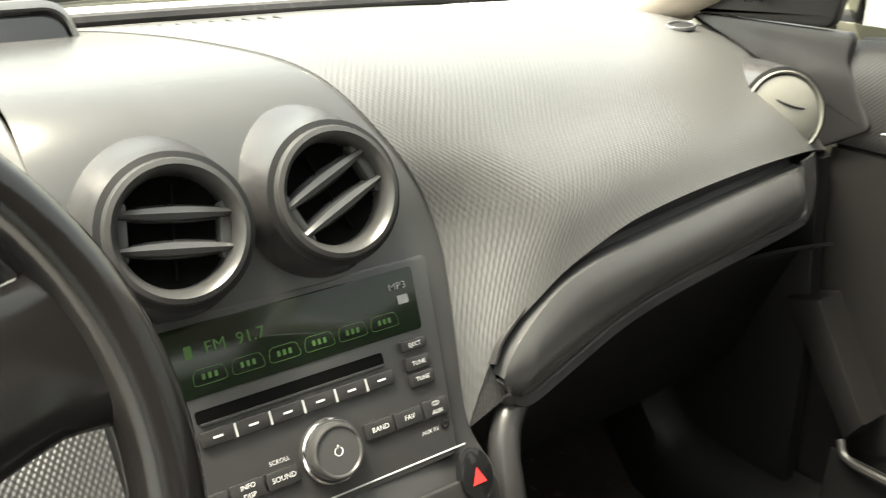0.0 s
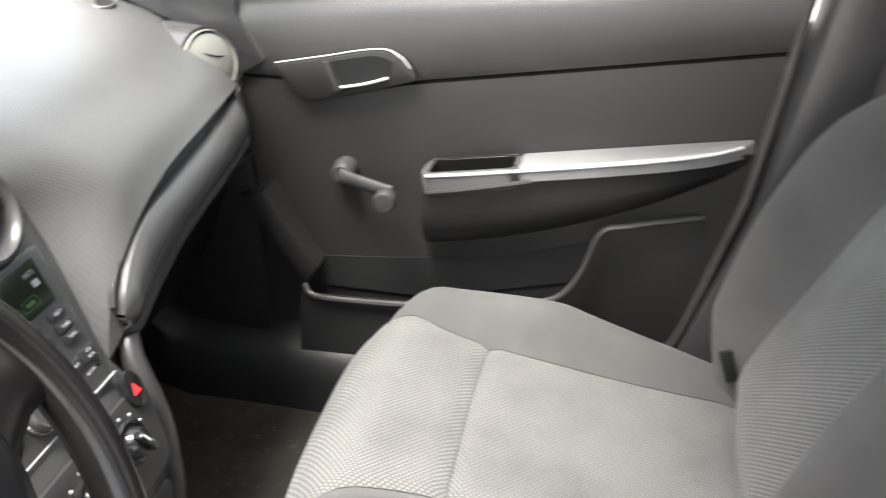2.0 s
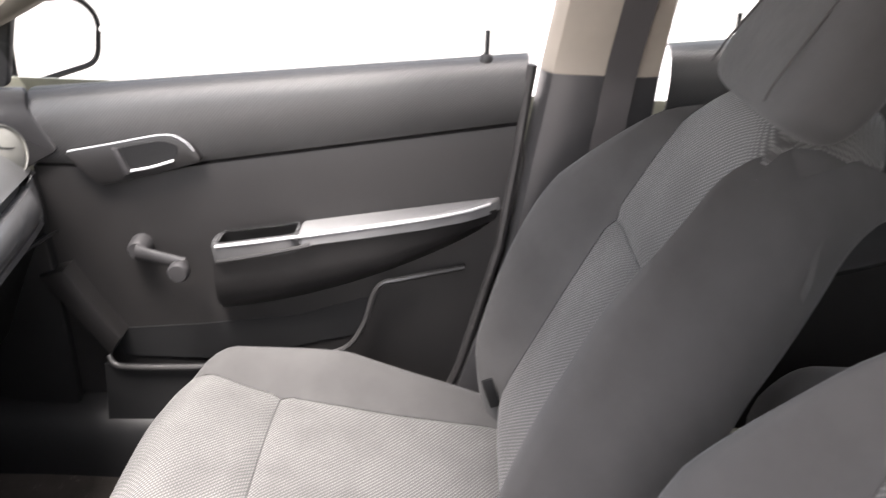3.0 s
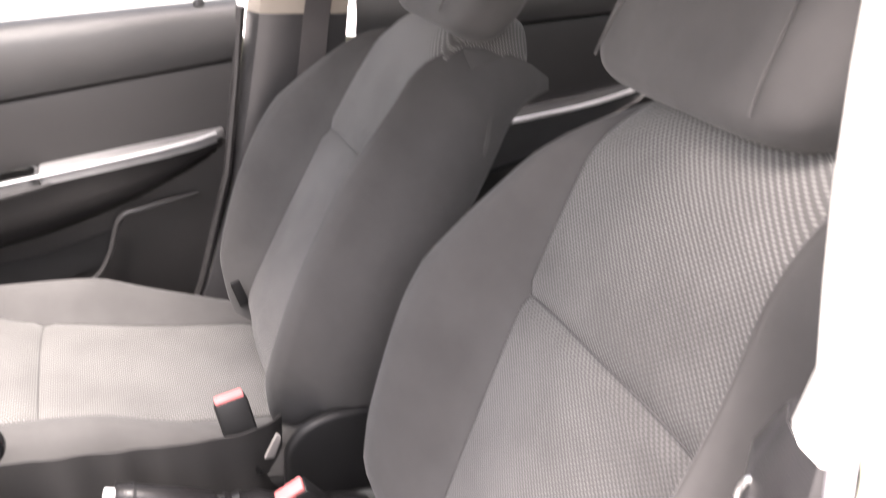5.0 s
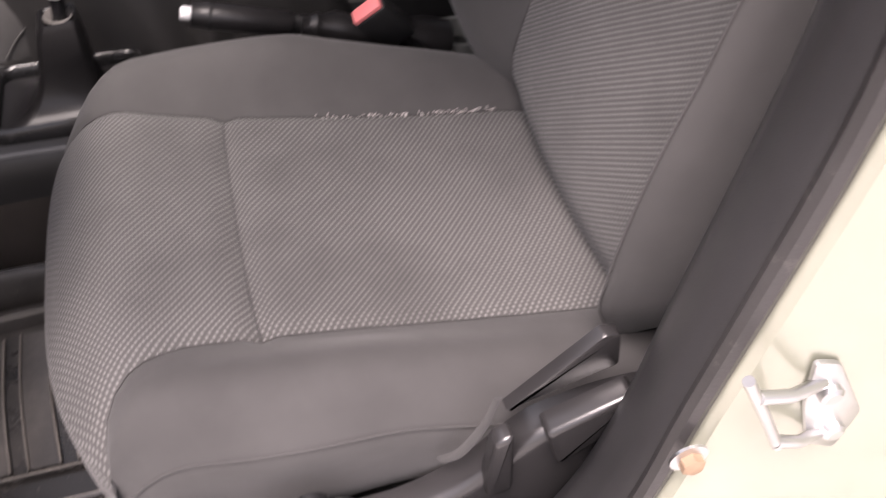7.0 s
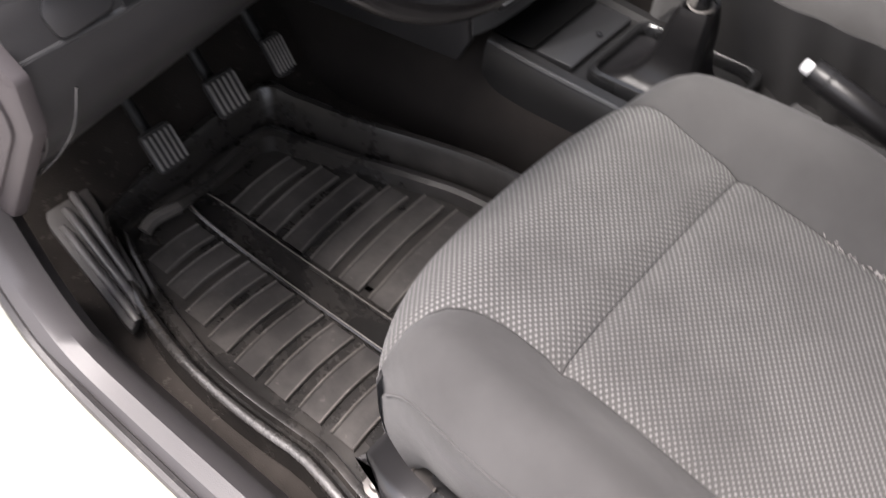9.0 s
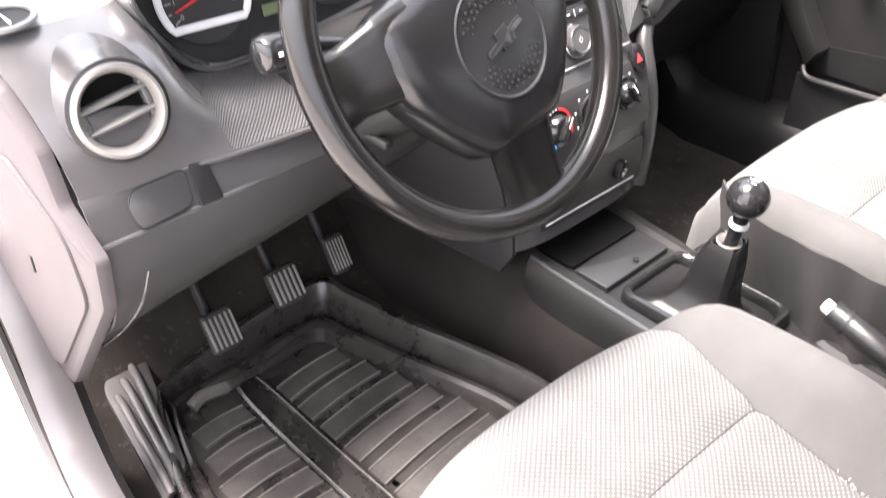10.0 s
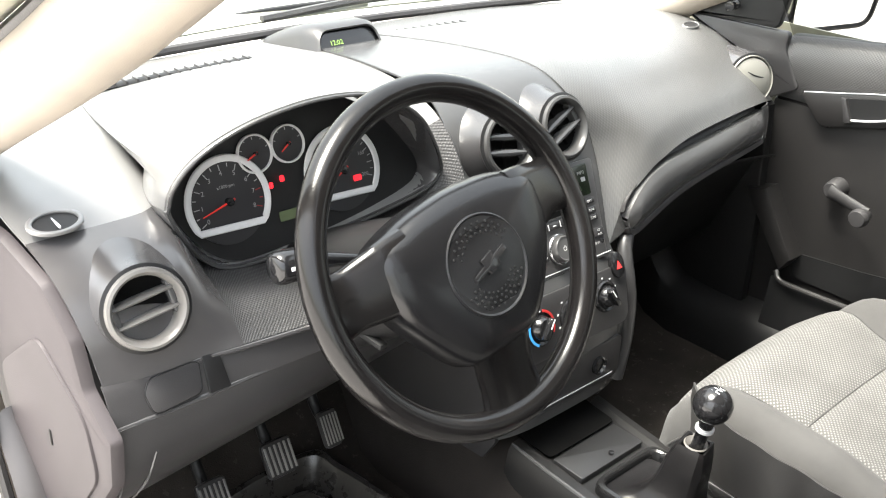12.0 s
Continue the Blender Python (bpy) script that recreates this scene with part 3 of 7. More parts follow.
# its flat top slopes up to the rear; a pull cup is let into the front end
cup0 = on((0.675, -0.165, 0.7215), (0, -1, 0.17), (1, 0, 0))
cup = lambda a, b, c: cup0(a, -b, c - 0.004)
top_line = rounded([(0.067, -0.030), (0.067, 0.034), (0.18, 0.032), (0.27, 0.026), (0.335, 0.014), (0.375, -0.006), (0.392, -0.024), (0.392, -0.030)], 0.010, 4)
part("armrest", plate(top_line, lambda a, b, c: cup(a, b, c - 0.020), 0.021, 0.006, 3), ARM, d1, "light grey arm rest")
fr = []
for s, c, hole in ((0.0, -0.030, 0), (0.0, -0.006, 0), (-0.002, -0.001, 0), (-0.006, 0.001, 0), (0.003, 0.001, 1), (0.0, -0.002, 1), (-0.002, -0.012, 1), (-0.003, -0.026, 1)):
    w0, w1, v0, v1, r = (-0.064, 0.060, -0.025, 0.027, 0.010) if hole else (-0.078, 0.068, -0.030, 0.035, 0.022)
    lp_ = rounded([(w0 - s, v0 - s), (w1 + s * hole, v0 - s), (w1 + s * hole, v1 + s), (w0 - s, v1 + s)], r, 6)
    fr.append([cup(a, b, c) for a, b in lp_ + [lp_[0]]])
# walls and floor of the pull are blackened to paint its shade
part("pull_well", sheet(fr[5:]), RECESS_SHADE, d1)
part("pull_rim", sheet(fr[:6]), GREY_SMOOTH, d1, "satin grey rim of the door pull")
part("pull_cup", plate(rounded([(-0.066, -0.027), (0.062, -0.027), (0.062, 0.029), (-0.066, 0.029)], 0.010, 5), lambda a, b, c: cup(a, b, c - 0.027), 0.004, 0.0), BLACK, d1, "floor of the door pull, painted black for its shade")
part("pull_lip", tube(spline([cup(-0.070, 0.032, -0.030), cup(-0.02, 0.038, -0.026), cup(0.05, 0.037, -0.022), cup(0.085, 0.034, -0.020)], 18), 0.004, 8), DOORLOW, d1)
# a silver bead paints the highlight along the arm rest's edge
part("arm_edge", tube(spline([cup(-0.066, 0.034, -0.003), cup(0.0, 0.0355, -0.003), cup(0.067, 0.0345, -0.003), cup(0.18, 0.032, -0.003), cup(0.27, 0.026, -0.003), cup(0.335, 0.0135, -0.003), cup(0.375, -0.006, -0.003)], 40), 0.0026, 8), SILVER, d1, "arm rest edge with its highlight painted silver")
# inside handle in its bezel
hb = lambda a, b, c: V(0.697 - c, a, b)
part("handle_bezel", plate(rounded([(0.145, 0.836), (0.068, 0.852), (-0.022, 0.872), (-0.055, 0.862), (-0.082, 0.83), (0.0, 0.805), (0.092, 0.782)], 0.016, 5), hb, 0.012, 0.004), DOORLOW, d1, "charcoal handle surround")
# flat on the surround: the recess is only shade painted black
part("handle_well", plate(rounded([(0.058, 0.846), (-0.016, 0.863), (-0.044, 0.855), (-0.034, 0.830), (0.036, 0.810)], 0.010, 5), lambda a, b, c: hb(a, b, c + 0.0115), 0.0015, 0), BLACK, d1, "black plate painted as the shaded recess behind the handle")
# thin silver line paints the highlight on the surround's top edge
part("bezel_edge", tube(spline([(0.686, 0.135, 0.8385), (0.686, 0.068, 0.853), (0.686, -0.02, 0.8715), (0.686, -0.052, 0.862), (0.687, -0.066, 0.846)], 24), 0.0012, 6), SILVER, d1)
part("handle", tube(spline([(0.683, 0.036, 0.811), (0.680, 0.0, 0.820), (0.682, -0.034, 0.831)], 10), 0.0022, 8), SILVER, d1, "satin silver door handle")
part("handle_flap", plate([(0.062, 0.848), (0.052, 0.848), (0.034, 0.808), (0.046, 0.803)], lambda a, b, c: hb(a, b, c + 0.012), 0.008, 0.003), DARK, d1)
# window crank
cr = part("crank", merge(lathe([(0, 0.03), (0.014, 0.03), (0.018, 0.024), (0.02, 0.0)], (0.70, 0.034, 0.678), (-1, 0, 0), 24), tube(spline([(0.668, 0.034, 0.678), (0.66, 0.0, 0.674), (0.658, -0.045, 0.664)], 10), [0.014, 0.013, 0.012, 0.011, 0.011, 0.011, 0.011, 0.011, 0.011, 0.012], 10, sq=(0.55, 1))), DARK, d1, "grey window crank")
part("knob", lathe([(0.010, 0), (0.012, 0.01), (0.017, 0.022), (0.0175, 0.032), (0.014, 0.038), (0, 0.039)], (0.66, -0.043, 0.662), (-1, 0, 0), 24), DARK, cr, "round crank knob")
# map pocket
part("pocket_edge", plate([(0.196, 0.632), (0.152, 0.646), (0.072, 0.522), (0.092, 0.49)], lambda a, b, c: V(0.70 - c, a, b), 0.045, 0.006), DOORLOW, d1, "charcoal front border of the map pocket")
part("pocket_rim", tube(spline([(0.653, 0.094, 0.492), (0.645, 0.078, 0.478), (0.640, 0.03, 0.479), (0.640, -0.1, 0.487), (0.645, -0.22, 0.503), (0.66, -0.30, 0.516), (0.668, -0.335, 0.56), (0.668, -0.358, 0.63), (0.672, -0.40, 0.645), (0.69, -0.5, 0.662)], 44), 0.005, 8), plastic("satin_black_rim", (0.03, 0.029, 0.029), 0.3, 900, 0.1), d1)
rows = [[V(0.640 + 0.012 * (1 - t), 0.10 - 0.42 * s, 0.479 + 0.035 * s * s - 0.125 * t) for s in (k / 14 for k in range(15))] for t in (i / 6 for i in range(7))]
part("pocket_wall", sheet(rows, thick=0.003), BLACK, d1)
part("pocket_back", plate([(0.10, 0.52), (-0.05, 0.535), (-0.22, 0.56), (-0.345, 0.60), (-0.33, 0.53), (-0.1, 0.47), (0.08, 0.47)], lambda a, b, c: V(0.6995 - c, a, b), 0.003, 0), BLACK, d1)
part("lock_pin", merge(lathe([(0.010, 0), (0.010, 0.008), (0.007, 0.012), (0.004, 0.012)], (0.722, -0.52, 0.997), (0, 0, 1), 20), tube([(0.722, -0.52, 1.0), (0.722, -0.52, 1.045)], 0.004, 8)), DARK, d1, "door lock pin")
part("rear_edge", tube([(0.70, -0.59, 1.0), (0.70, -0.575, 0.86), (0.69, -0.555, 0.70), (0.69, -0.50, 0.48), (0.69, -0.47, 0.40)], 0.008, 8), RUBBER, d1)
part("front_trim", plate(rounded([(0.42, 0.93), (0.19, 0.935), (0.195, 0.905), (0.15, 0.838), (0.215, 0.80), (0.30, 0.86)], 0.012), lambda a, b, c: V(0.704 - c, a, b), 0.012, 0.004), GREY, d1)

# corner piece with the mirror joystick
tri = thing("mirror_corner_trim", "black corner trim with mirror adjusting knob", "trim", (0.69, 0.3, 0.93))
part("panel", plate(rounded([(0.43, 0.93), (0.215, 0.937), (0.19, 1.06), (0.24, 1.05)], 0.012), lambda a, b, c: V(0.70 - c, a, b), 0.014, 0.005), BLACK, tri)
part("lever", lathe([(0.010, 0), (0.010, 0.004), (0.005, 0.006), (0.005, 0.018), (0.009, 0.024), (0.009, 0.03), (0, 0.032)], (0.686, 0.31, 0.965), (-1, -0.2, 0), 20), GLOSS, tri)

mir = thing("door_mirror", "outside mirror in a pale gold housing", "mirror", (0.88, 0.2, 0.98))
mp = on((0.905, 0.215, 0.968), (0.85, -0.527, 0), (0, 0.0, 1))
mo = rounded([(-0.085, -0.062), (0.075, -0.045), (0.085, 0.03), (0.045, 0.068), (-0.06, 0.070), (-0.085, 0.05)], 0.025, 6)
part("housing", plate([(a * 1.08, b * 1.1) for a, b in mo], lambda a, b, c: mp(a, b, -0.012) + V(0.02, 0.09, 0) * c, 1.0, 0.02), PAINT, mir)
part("rim", tube([mp(a * 1.06, b * 1.08, -0.008) for a, b in mo], 0.006, 8, closed=True), BLACK, mir)
part("glass", plate(mo, lambda a, b, c: mp(a, b, -0.010 + c), 0.004, 0), MIRROR, mir)
part("foot", tube([(0.755, 0.29, 0.925), (0.83, 0.285, 0.92), (0.88, 0.275, 0.93)], 0.018, 10), BLACK, mir)

d2 = door("door_2", -0.80, -1.62, "grey plastic rear door panel, partly hidden")
part("armrest", sheet(armrest(-0.98, -1.45, 0.775, 0.84), thick=0.002), GREY_SMOOTH, d2, "light grey arm rest")
# rear arm rest has the same highlight painted along its edge
part("arm_edge", tube(spline([(0.648, -0.98, 0.765), (0.647, -1.15, 0.79), (0.652, -1.3, 0.815), (0.68, -1.45, 0.845)], 20), 0.005, 8), SILVER, d2, "arm rest edge with its highlight painted silver")
part("lock_pin", merge(lathe([(0.010, 0), (0.008, 0.010), (0.004, 0.011)], (0.722, -0.90, 1.04), (0, 0, 1), 18), tube([(0.722, -0.90, 1.04), (0.722, -0.90, 1.085)], 0.004, 8)), DARK, d2, "door lock pin")

for i, (y0, y1, sx) in enumerate(((0.20, -0.60, 1), (-0.80, -1.62, 1), (-0.80, -1.62, -1))):
    w = thing("window_%d" % (i + 2), "lightly smoked side window glass", "window", (sx * 0.74, (y0 + y1) / 2, 1.1), kind="structure")
    rows = []
    for k in range(9):
        t = k / 8
        rows.append([V(sx * (0.742 - 0.13 * t), y, sill_z(y) - 0.02 + (1.37 - sill_z(y)) * t * min(1, max(0.15, (0.36 - y) / 0.5))) for y in (y0 + (y1 - y0) * j / 12 for j in range(13))])
    p = part("pane", sheet(rows), GLASS_SIDE if i == 0 else GLASS_REAR, w)
part("panel_rear_left", sheet([[V(-0.70, y, z) for y in (-0.8, -1.1, -1.4, -1.62)] for z in (0.3, 0.6, 0.9, 1.02)], thick=0.01), GREY, None, "grey rear door lining", kind="structure")
rwin = thing("window_5", "clear rear window", "window", (0, -1.75, 1.2), kind="structure")
rp = part("pane", sheet([[V(x * 0.6, -1.86 + 0.16 * t, 0.98 + 0.36 * t) for x in (-1, -0.5, 0, 0.5, 1)] for t in (0, 0.5, 1)]), GLASS_REAR, rwin)
part("shelf", box((0, -1.72, 0.95), (1.25, 0.3, 0.02), 0.005), DARK, None, "dark parcel shelf", category="shelf", kind="structure")
part("side_outer_right", sheet([[V(0.80 - 0.05 * abs(z - 0.7), y, z) for y in (0.6, 0.2, -0.3, -0.8, -1.3, -1.8)] for z in (0.2, 0.5, 0.8, 0.93)], thick=0.004), PAINT, None, "pale gold painted outer side", kind="structure")

# passenger side centre pillar and its belt
pr_ = thing("pillar_centre_right", "dark grey lower trim and beige upper trim of the door pillar", "pillar", (0.7, -0.7, 0.4), kind="structure")
ed = [(-0.47, 0.40), (-0.50, 0.50), (-0.555, 0.68), (-0.585, 0.86), (-0.605, 1.0), (-0.62, 1.13), (-0.65, 1.37)]
rows = []
for p in spline([(a, b, 0) for a, b in ed], 30):
    lean = max(0.0, p.y - 1.0) * 0.3
    w = 0.19 - max(0, p.y - 0.9) * 0.06
    rows.append([V(0.72 - lean, p.x, p.y), V(0.70 - lean, p.x - 0.004, p.y), V(0.682 - lean, p.x - 0.016, p.y), V(0.676 - lean, p.x - 0.04, p.y), V(0.676 - lean, p.x - w + 0.03, p.y), V(0.684 - lean, p.x - w + 0.008, p.y), V(0.71 - lean, p.x - w, p.y)])
part("trim", sheet([r for r in rows if r[0].z <= 1.01], thick=0.003), GREY, pr_, "dark grey lower pillar trim")
part("upper_trim", sheet([[q + V(0.004, 0, 0) for q in r] for r in rows if r[0].z >= 0.96], thick=0.003), BEIGE, pr_, "beige upper pillar trim")
belt = thing("seat_belt", "dark grey seat belt hanging on the passenger pillar", "seat belt", (0.66, -0.72, 0.5))
rows = [[V(0.668 - max(0, z - 1.0) * 0.3 - 0.004 * math.sin(6 * z), y0 + dy, z) for dy in (0, 0.016, 0.032, 0.048)] for z, y0 in ((1.32, -0.77), (1.2, -0.765), (1.1, -0.755), (1.0, -0.745), (0.9, -0.735), (0.75, -0.715), (0.6, -0.70), (0.42, -0.69))]
part("webbing", sheet([list(r) for r in zip(*[spline(c, 30) for c in zip(*rows)])], thick=0.0015), plastic("belt_webbing", (0.06, 0.055, 0.055), 0.8, 900, 0.6), belt)
part("guide", box((0.572, -0.745, 1.335), (0.02, 0.075, 0.035), 0.006), BLACK, belt)

# far side scuff plate and side wall of the footwell
secs = []
for y, dz in ((0.42, 0.16), (0.34, 0.04), (0.26, 0.0), (0.0, 0.005), (-0.4, 0.01), (-0.7, 0.02)):
    secs.append([V(0.70, y, 0.39 + dz), V(0.665, y, 0.385 + dz), V(0.64, y, 0.375 + dz), V(0.622, y, 0.352 + dz), V(0.615, y, 0.32 + dz * 0.5), V(0.61, y, 0.27)])
secs = [list(r) for r in zip(*[spline(c, 30) for c in zip(*secs)])]
ribbon(secs, "scuff_plate", BLACK, "black glossy scuff plate along the passenger sill")
part("kick_panel", plate([(0.16, 0.36), (0.62, 0.36), (0.62, 0.9), (0.25, 0.84), (0.19, 0.80), (0.17, 0.6)], lambda a, b, c: V(0.69 - c, a, b), 0.02, 0.006), BLACK, None, "black plastic footwell side panel", kind="structure")

# ---------- dashboard ----------
dash = thing("dashboard", "grey plastic dashboard with round air vents", "dashboard", (0, 0.3, 0.5))


def curve2(pts, n):
    return [(p.x, p.y) for p in spline([(a, b, 0) for a, b in pts], n)]


def across(table, xs_of, nv, nu):
    """A surface over sections (x, [(y, z)...]); xs_of(v) gives the two ends of x along the profile."""
    n = len(table[0][1])
    flat = [(x, *[c for p in pts for c in p]) for x, pts in table]
    rows = []
    for i in range(nv):
        v = i / (nv - 1)
        a, b = xs_of(v)
        row = []
        for j in range(nu):
            x = a + (b - a) * j / (nu - 1)
            f = list(interp(flat, x))
            prof = spline([(f[2 * k], f[2 * k + 1], 0) for k in range(n)], 61)
            t = v * 60
            k = min(int(t), 59)
            p = prof[k].lerp(prof[k + 1], t - k)
            row.append(V(x, p.x, p.y))
        rows.append(row)
    return rows


def interp(tab, x):
    """Smooth interpolation of table rows (x, values...)."""
    xs = [r[0] for r in tab]
    if x <= xs[0]:
        return tab[0][1:]
    if x >= xs[-1]:
        return tab[-1][1:]
    k = max(i for i in range(len(xs)) if xs[i] <= x)
    k = min(k, len(xs) - 2)
    f = (x - xs[k]) / (xs[k + 1] - xs[k])
    a, b = tab[k][1:], tab[k + 1][1:]
    p = tab[max(k - 1, 0)][1:]
    q = tab[min(k + 2, len(tab) - 1)][1:]
    xp, xq = xs[max(k - 1, 0)], xs[min(k + 2, len(tab) - 1)]
    h = xs[k + 1] - xs[k]
    out = []
    for i in range(len(a)):
        ma = (b[i] - p[i]) / (xs[k + 1] - xp) * h
        mb = (q[i] - a[i]) / (xq - xs[k]) * h
        out.append((2 * f ** 3 - 3 * f * f + 1) * a[i] + (f ** 3 - 2 * f * f + f) * ma + (3 * f * f - 2 * f ** 3) * b[i] + (f ** 3 - f * f) * mb)
    return out


driver_tab = [
    (-0.705, [(0.62, 0.895), (0.48, 0.90), (0.36, 0.90), (0.26, 0.893), (0.18, 0.868), (0.135, 0.82), (0.121, 0.768)]),
    (-0.62, [(0.63, 0.91), (0.48, 0.915), (0.36, 0.91), (0.25, 0.90), (0.17, 0.872), (0.125, 0.82), (0.113, 0.766)]),
    (-0.57, [(0.64, 0.913), (0.48, 0.920), (0.36, 0.914), (0.25, 0.902), (0.172, 0.873), (0.126, 0.82), (0.1125, 0.766)]),
    (-0.552, [(0.64, 0.914), (0.48, 0.922), (0.36, 0.916), (0.26, 0.903), (0.180, 0.873), (0.129, 0.82), (0.111, 0.766)]),
    (-0.533, [(0.65, 0.915), (0.50, 0.925), (0.38, 0.919), (0.29, 0.902), (0.200, 0.852), (0.135, 0.81), (0.109, 0.765)]),
    (-0.505, [(0.65, 0.917), (0.50, 0.931), (0.36, 0.930), (0.305, 0.87), (0.222, 0.814), (0.145, 0.796), (0.107, 0.764)]),
    (-0.36, [(0.66, 0.92), (0.50, 0.940), (0.365, 0.946), (0.305, 0.86), (0.25, 0.80), (0.155, 0.785), (0.10, 0.758)]),
    (-0.20, [(0.66, 0.922), (0.50, 0.942), (0.38, 0.946), (0.32, 0.87), (0.24, 0.825), (0.155, 0.785), (0.10, 0.738)]),
    (-0.14, [(0.66, 0.925), (0.50, 0.943), (0.36, 0.948), (0.25, 0.93), (0.19, 0.885), (0.145, 0.80), (0.10, 0.735)]),
]
rows = across(driver_tab, lambda v: (-0.692 + 0.021 * max(0, 2 * v - 1), -0.14), 40, 60)
cut = 22
part("upper_pad", sheet(rows[:cut + 1], thick=0.003), DASHTOP_LIT, dash, "grey grained dashboard top, painted paler for the daylight on it")
jc = 17
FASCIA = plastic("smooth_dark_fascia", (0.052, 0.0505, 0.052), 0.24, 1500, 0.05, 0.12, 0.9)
part("vent_fascia", sheet([r[:jc + 1] for r in rows[cut:]], thick=0.003), FASCIA, dash, "smooth dark fascia round the side vent")
part("driver_fascia", sheet([r[jc:] for r in rows[cut:]], thick=0.003), DIMPLE_DARK, dash, "dark dimpled fascia under the instruments")
part("fascia_seam", tube([r[jc] + V(0, -0.0012, 0.0012) for r in rows[cut:]], 0.0012, 6), GREY_SMOOTH, dash)
part("fascia_lip", tube([p + V(0, -0.001, -0.002) for p in rows[-1]], 0.0035, 8), FASCIA, dash)

centre_prof = [(0.66, 0.925), (0.50, 0.945), (0.36, 0.952), (0.25, 0.945), (0.195, 0.90), (0.168, 0.832), (0.133, 0.765), (0.10, 0.70), (0.075, 0.655), (0.060, 0.60), (0.055, 0.48)]
bound = [(0.0, -0.05), (0.1, 0.0), (0.2, 0.045), (0.3, 0.075), (0.38, 0.10), (0.46, 0.128), (0.52, 0.135), (0.62, 0.125), (0.70, 0.118), (0.78, 0.13), (0.9, 0.132), (1.0, 0.115)]


def cen(v):
    t = v * 100
    k = min(int(t), 99)
    return Vector(CP[k]).lerp(Vector(CP[k + 1]), t - k)


CP = curve2(centre_prof, 101)
xb = lambda v: interp(bound, v)[0]
rows = []
for i in range(70):
    v = i / 69
    p = cen(v)
    b = xb(v)
    rows.append([V(-0.142 + (b + 0.142) * j / 30, p.x + 0.012 * (abs(j / 15 - 1)) ** 4, p.y) for j in range(31)])
part("centre_panel", sheet(rows, thick=0.003), GREY_SMOOTH, dash, "smooth grey centre console face")
for x, sgn in ((-0.135, -1), (0.118, 1)):
    part("centre_side", plate([(0.22, 0.88), (0.175, 0.82), (0.105, 0.69), (0.07, 0.62), (0.062, 0.48), (0.085, 0.44), (0.5, 0.40), (0.5, 0.88)], lambda a, b, c: V(x + sgn * c, a + 0.008, b - 0.01), 0.008, 0.002), DARK, dash)

pass_tab = [
    (0.115, [(0.66, 0.925), (0.50, 0.945), (0.36, 0.952), (0.25, 0.945), (0.19, 0.90), (0.165, 0.83), (0.10, 0.70)]),
    (0.145, [(0.66, 0.925), (0.50, 0.944), (0.36, 0.950), (0.25, 0.942), (0.188, 0.897), (0.155, 0.838), (0.108, 0.757)]),
    (0.20, [(0.66, 0.925), (0.50, 0.943), (0.36, 0.947), (0.25, 0.937), (0.186, 0.895), (0.144, 0.850), (0.118, 0.794)]),
    (0.235, [(0.66, 0.925), (0.50, 0.943), (0.36, 0.946), (0.25, 0.934), (0.186, 0.894), (0.143, 0.856), (0.120, 0.810)]),
    (0.30, [(0.66, 0.925), (0.50, 0.942), (0.36, 0.944), (0.25, 0.931), (0.186, 0.893), (0.145, 0.864), (0.122, 0.829)]),
    (0.42, [(0.65, 0.923), (0.50, 0.94), (0.36, 0.941), (0.26, 0.925), (0.195, 0.892), (0.153, 0.868), (0.127, 0.840)]),
    (0.585, [(0.62, 0.918), (0.49, 0.932), (0.38, 0.932), (0.29, 0.916), (0.225, 0.885), (0.186, 0.858), (0.158, 0.829)]),
    (0.69, [(0.59, 0.91), (0.49, 0.918), (0.41, 0.916), (0.34, 0.90), (0.285, 0.872), (0.245, 0.84), (0.20, 0.803)]),
]
pmap = lambda w: 0.6 * w if w <= 5 / 6 else 0.5 + (w - 5 / 6) * 1.2
rows = across(pass_tab, lambda v: (xb(pmap(v)) + 0.001, 0.69), 50, 56)
for i, row in enumerate(rows):
    vc = pmap(i / 49)
    e = V(xb(vc) + 0.001, cen(vc).x + 0.010, cen(vc).y + 0.001)
    off = e - row[0]
    for j in range(9):
        f = 1 - j / 9
        row[j] = row[j] + off * f * f * (3 - 2 * f)
pad_foot = [p.copy() for p in rows[-1] if p.x < 0.150]
part("passenger_pad", sheet(rows, thick=0.003), TEXTURED, dash, "grey dimpled passenger side of the dashboard")
part("pad_seam", tube([V(xb(v), cen(v).x + 0.010, cen(v).y + 0.002) for v in (0.08 + 0.62 * k / 60 for k in range(61))], 0.0016, 6), GREY_SMOOTH, dash)

pad_edge = spline([(0.138, 0.104, 0.748), (0.151, 0.109, 0.765), (0.186, 0.116, 0.787), (0.216, 0.119, 0.803), (0.247, 0.121, 0.814), (0.30, 0.123, 0.829), (0.36, 0.124, 0.836), (0.43, 0.128, 0.840), (0.52, 0.143, 0.836), (0.60, 0.162, 0.827)], 46)
ul = spline([(0.144, 0.101, 0.738), (0.152, 0.103, 0.752), (0.169, 0.108, 0.766), (0.189, 0.112, 0.779), (0.213, 0.114, 0.792), (0.250, 0.115, 0.803), (0.300, 0.116, 0.809), (0.36, 0.117, 0.816), (0.43, 0.12, 0.822), (0.52, 0.135, 0.821), (0.572, 0.150, 0.817)], 46)
ll = spline([(0.146, 0.103, 0.733), (0.153, 0.105, 0.722), (0.165, 0.106, 0.7145), (0.181, 0.108, 0.7135), (0.217, 0.111, 0.725), (0.28, 0.112, 0.749), (0.349, 0.112, 0.764), (0.426, 0.114, 0.773), (0.52, 0.127, 0.774), (0.563, 0.137, 0.772)], 46)
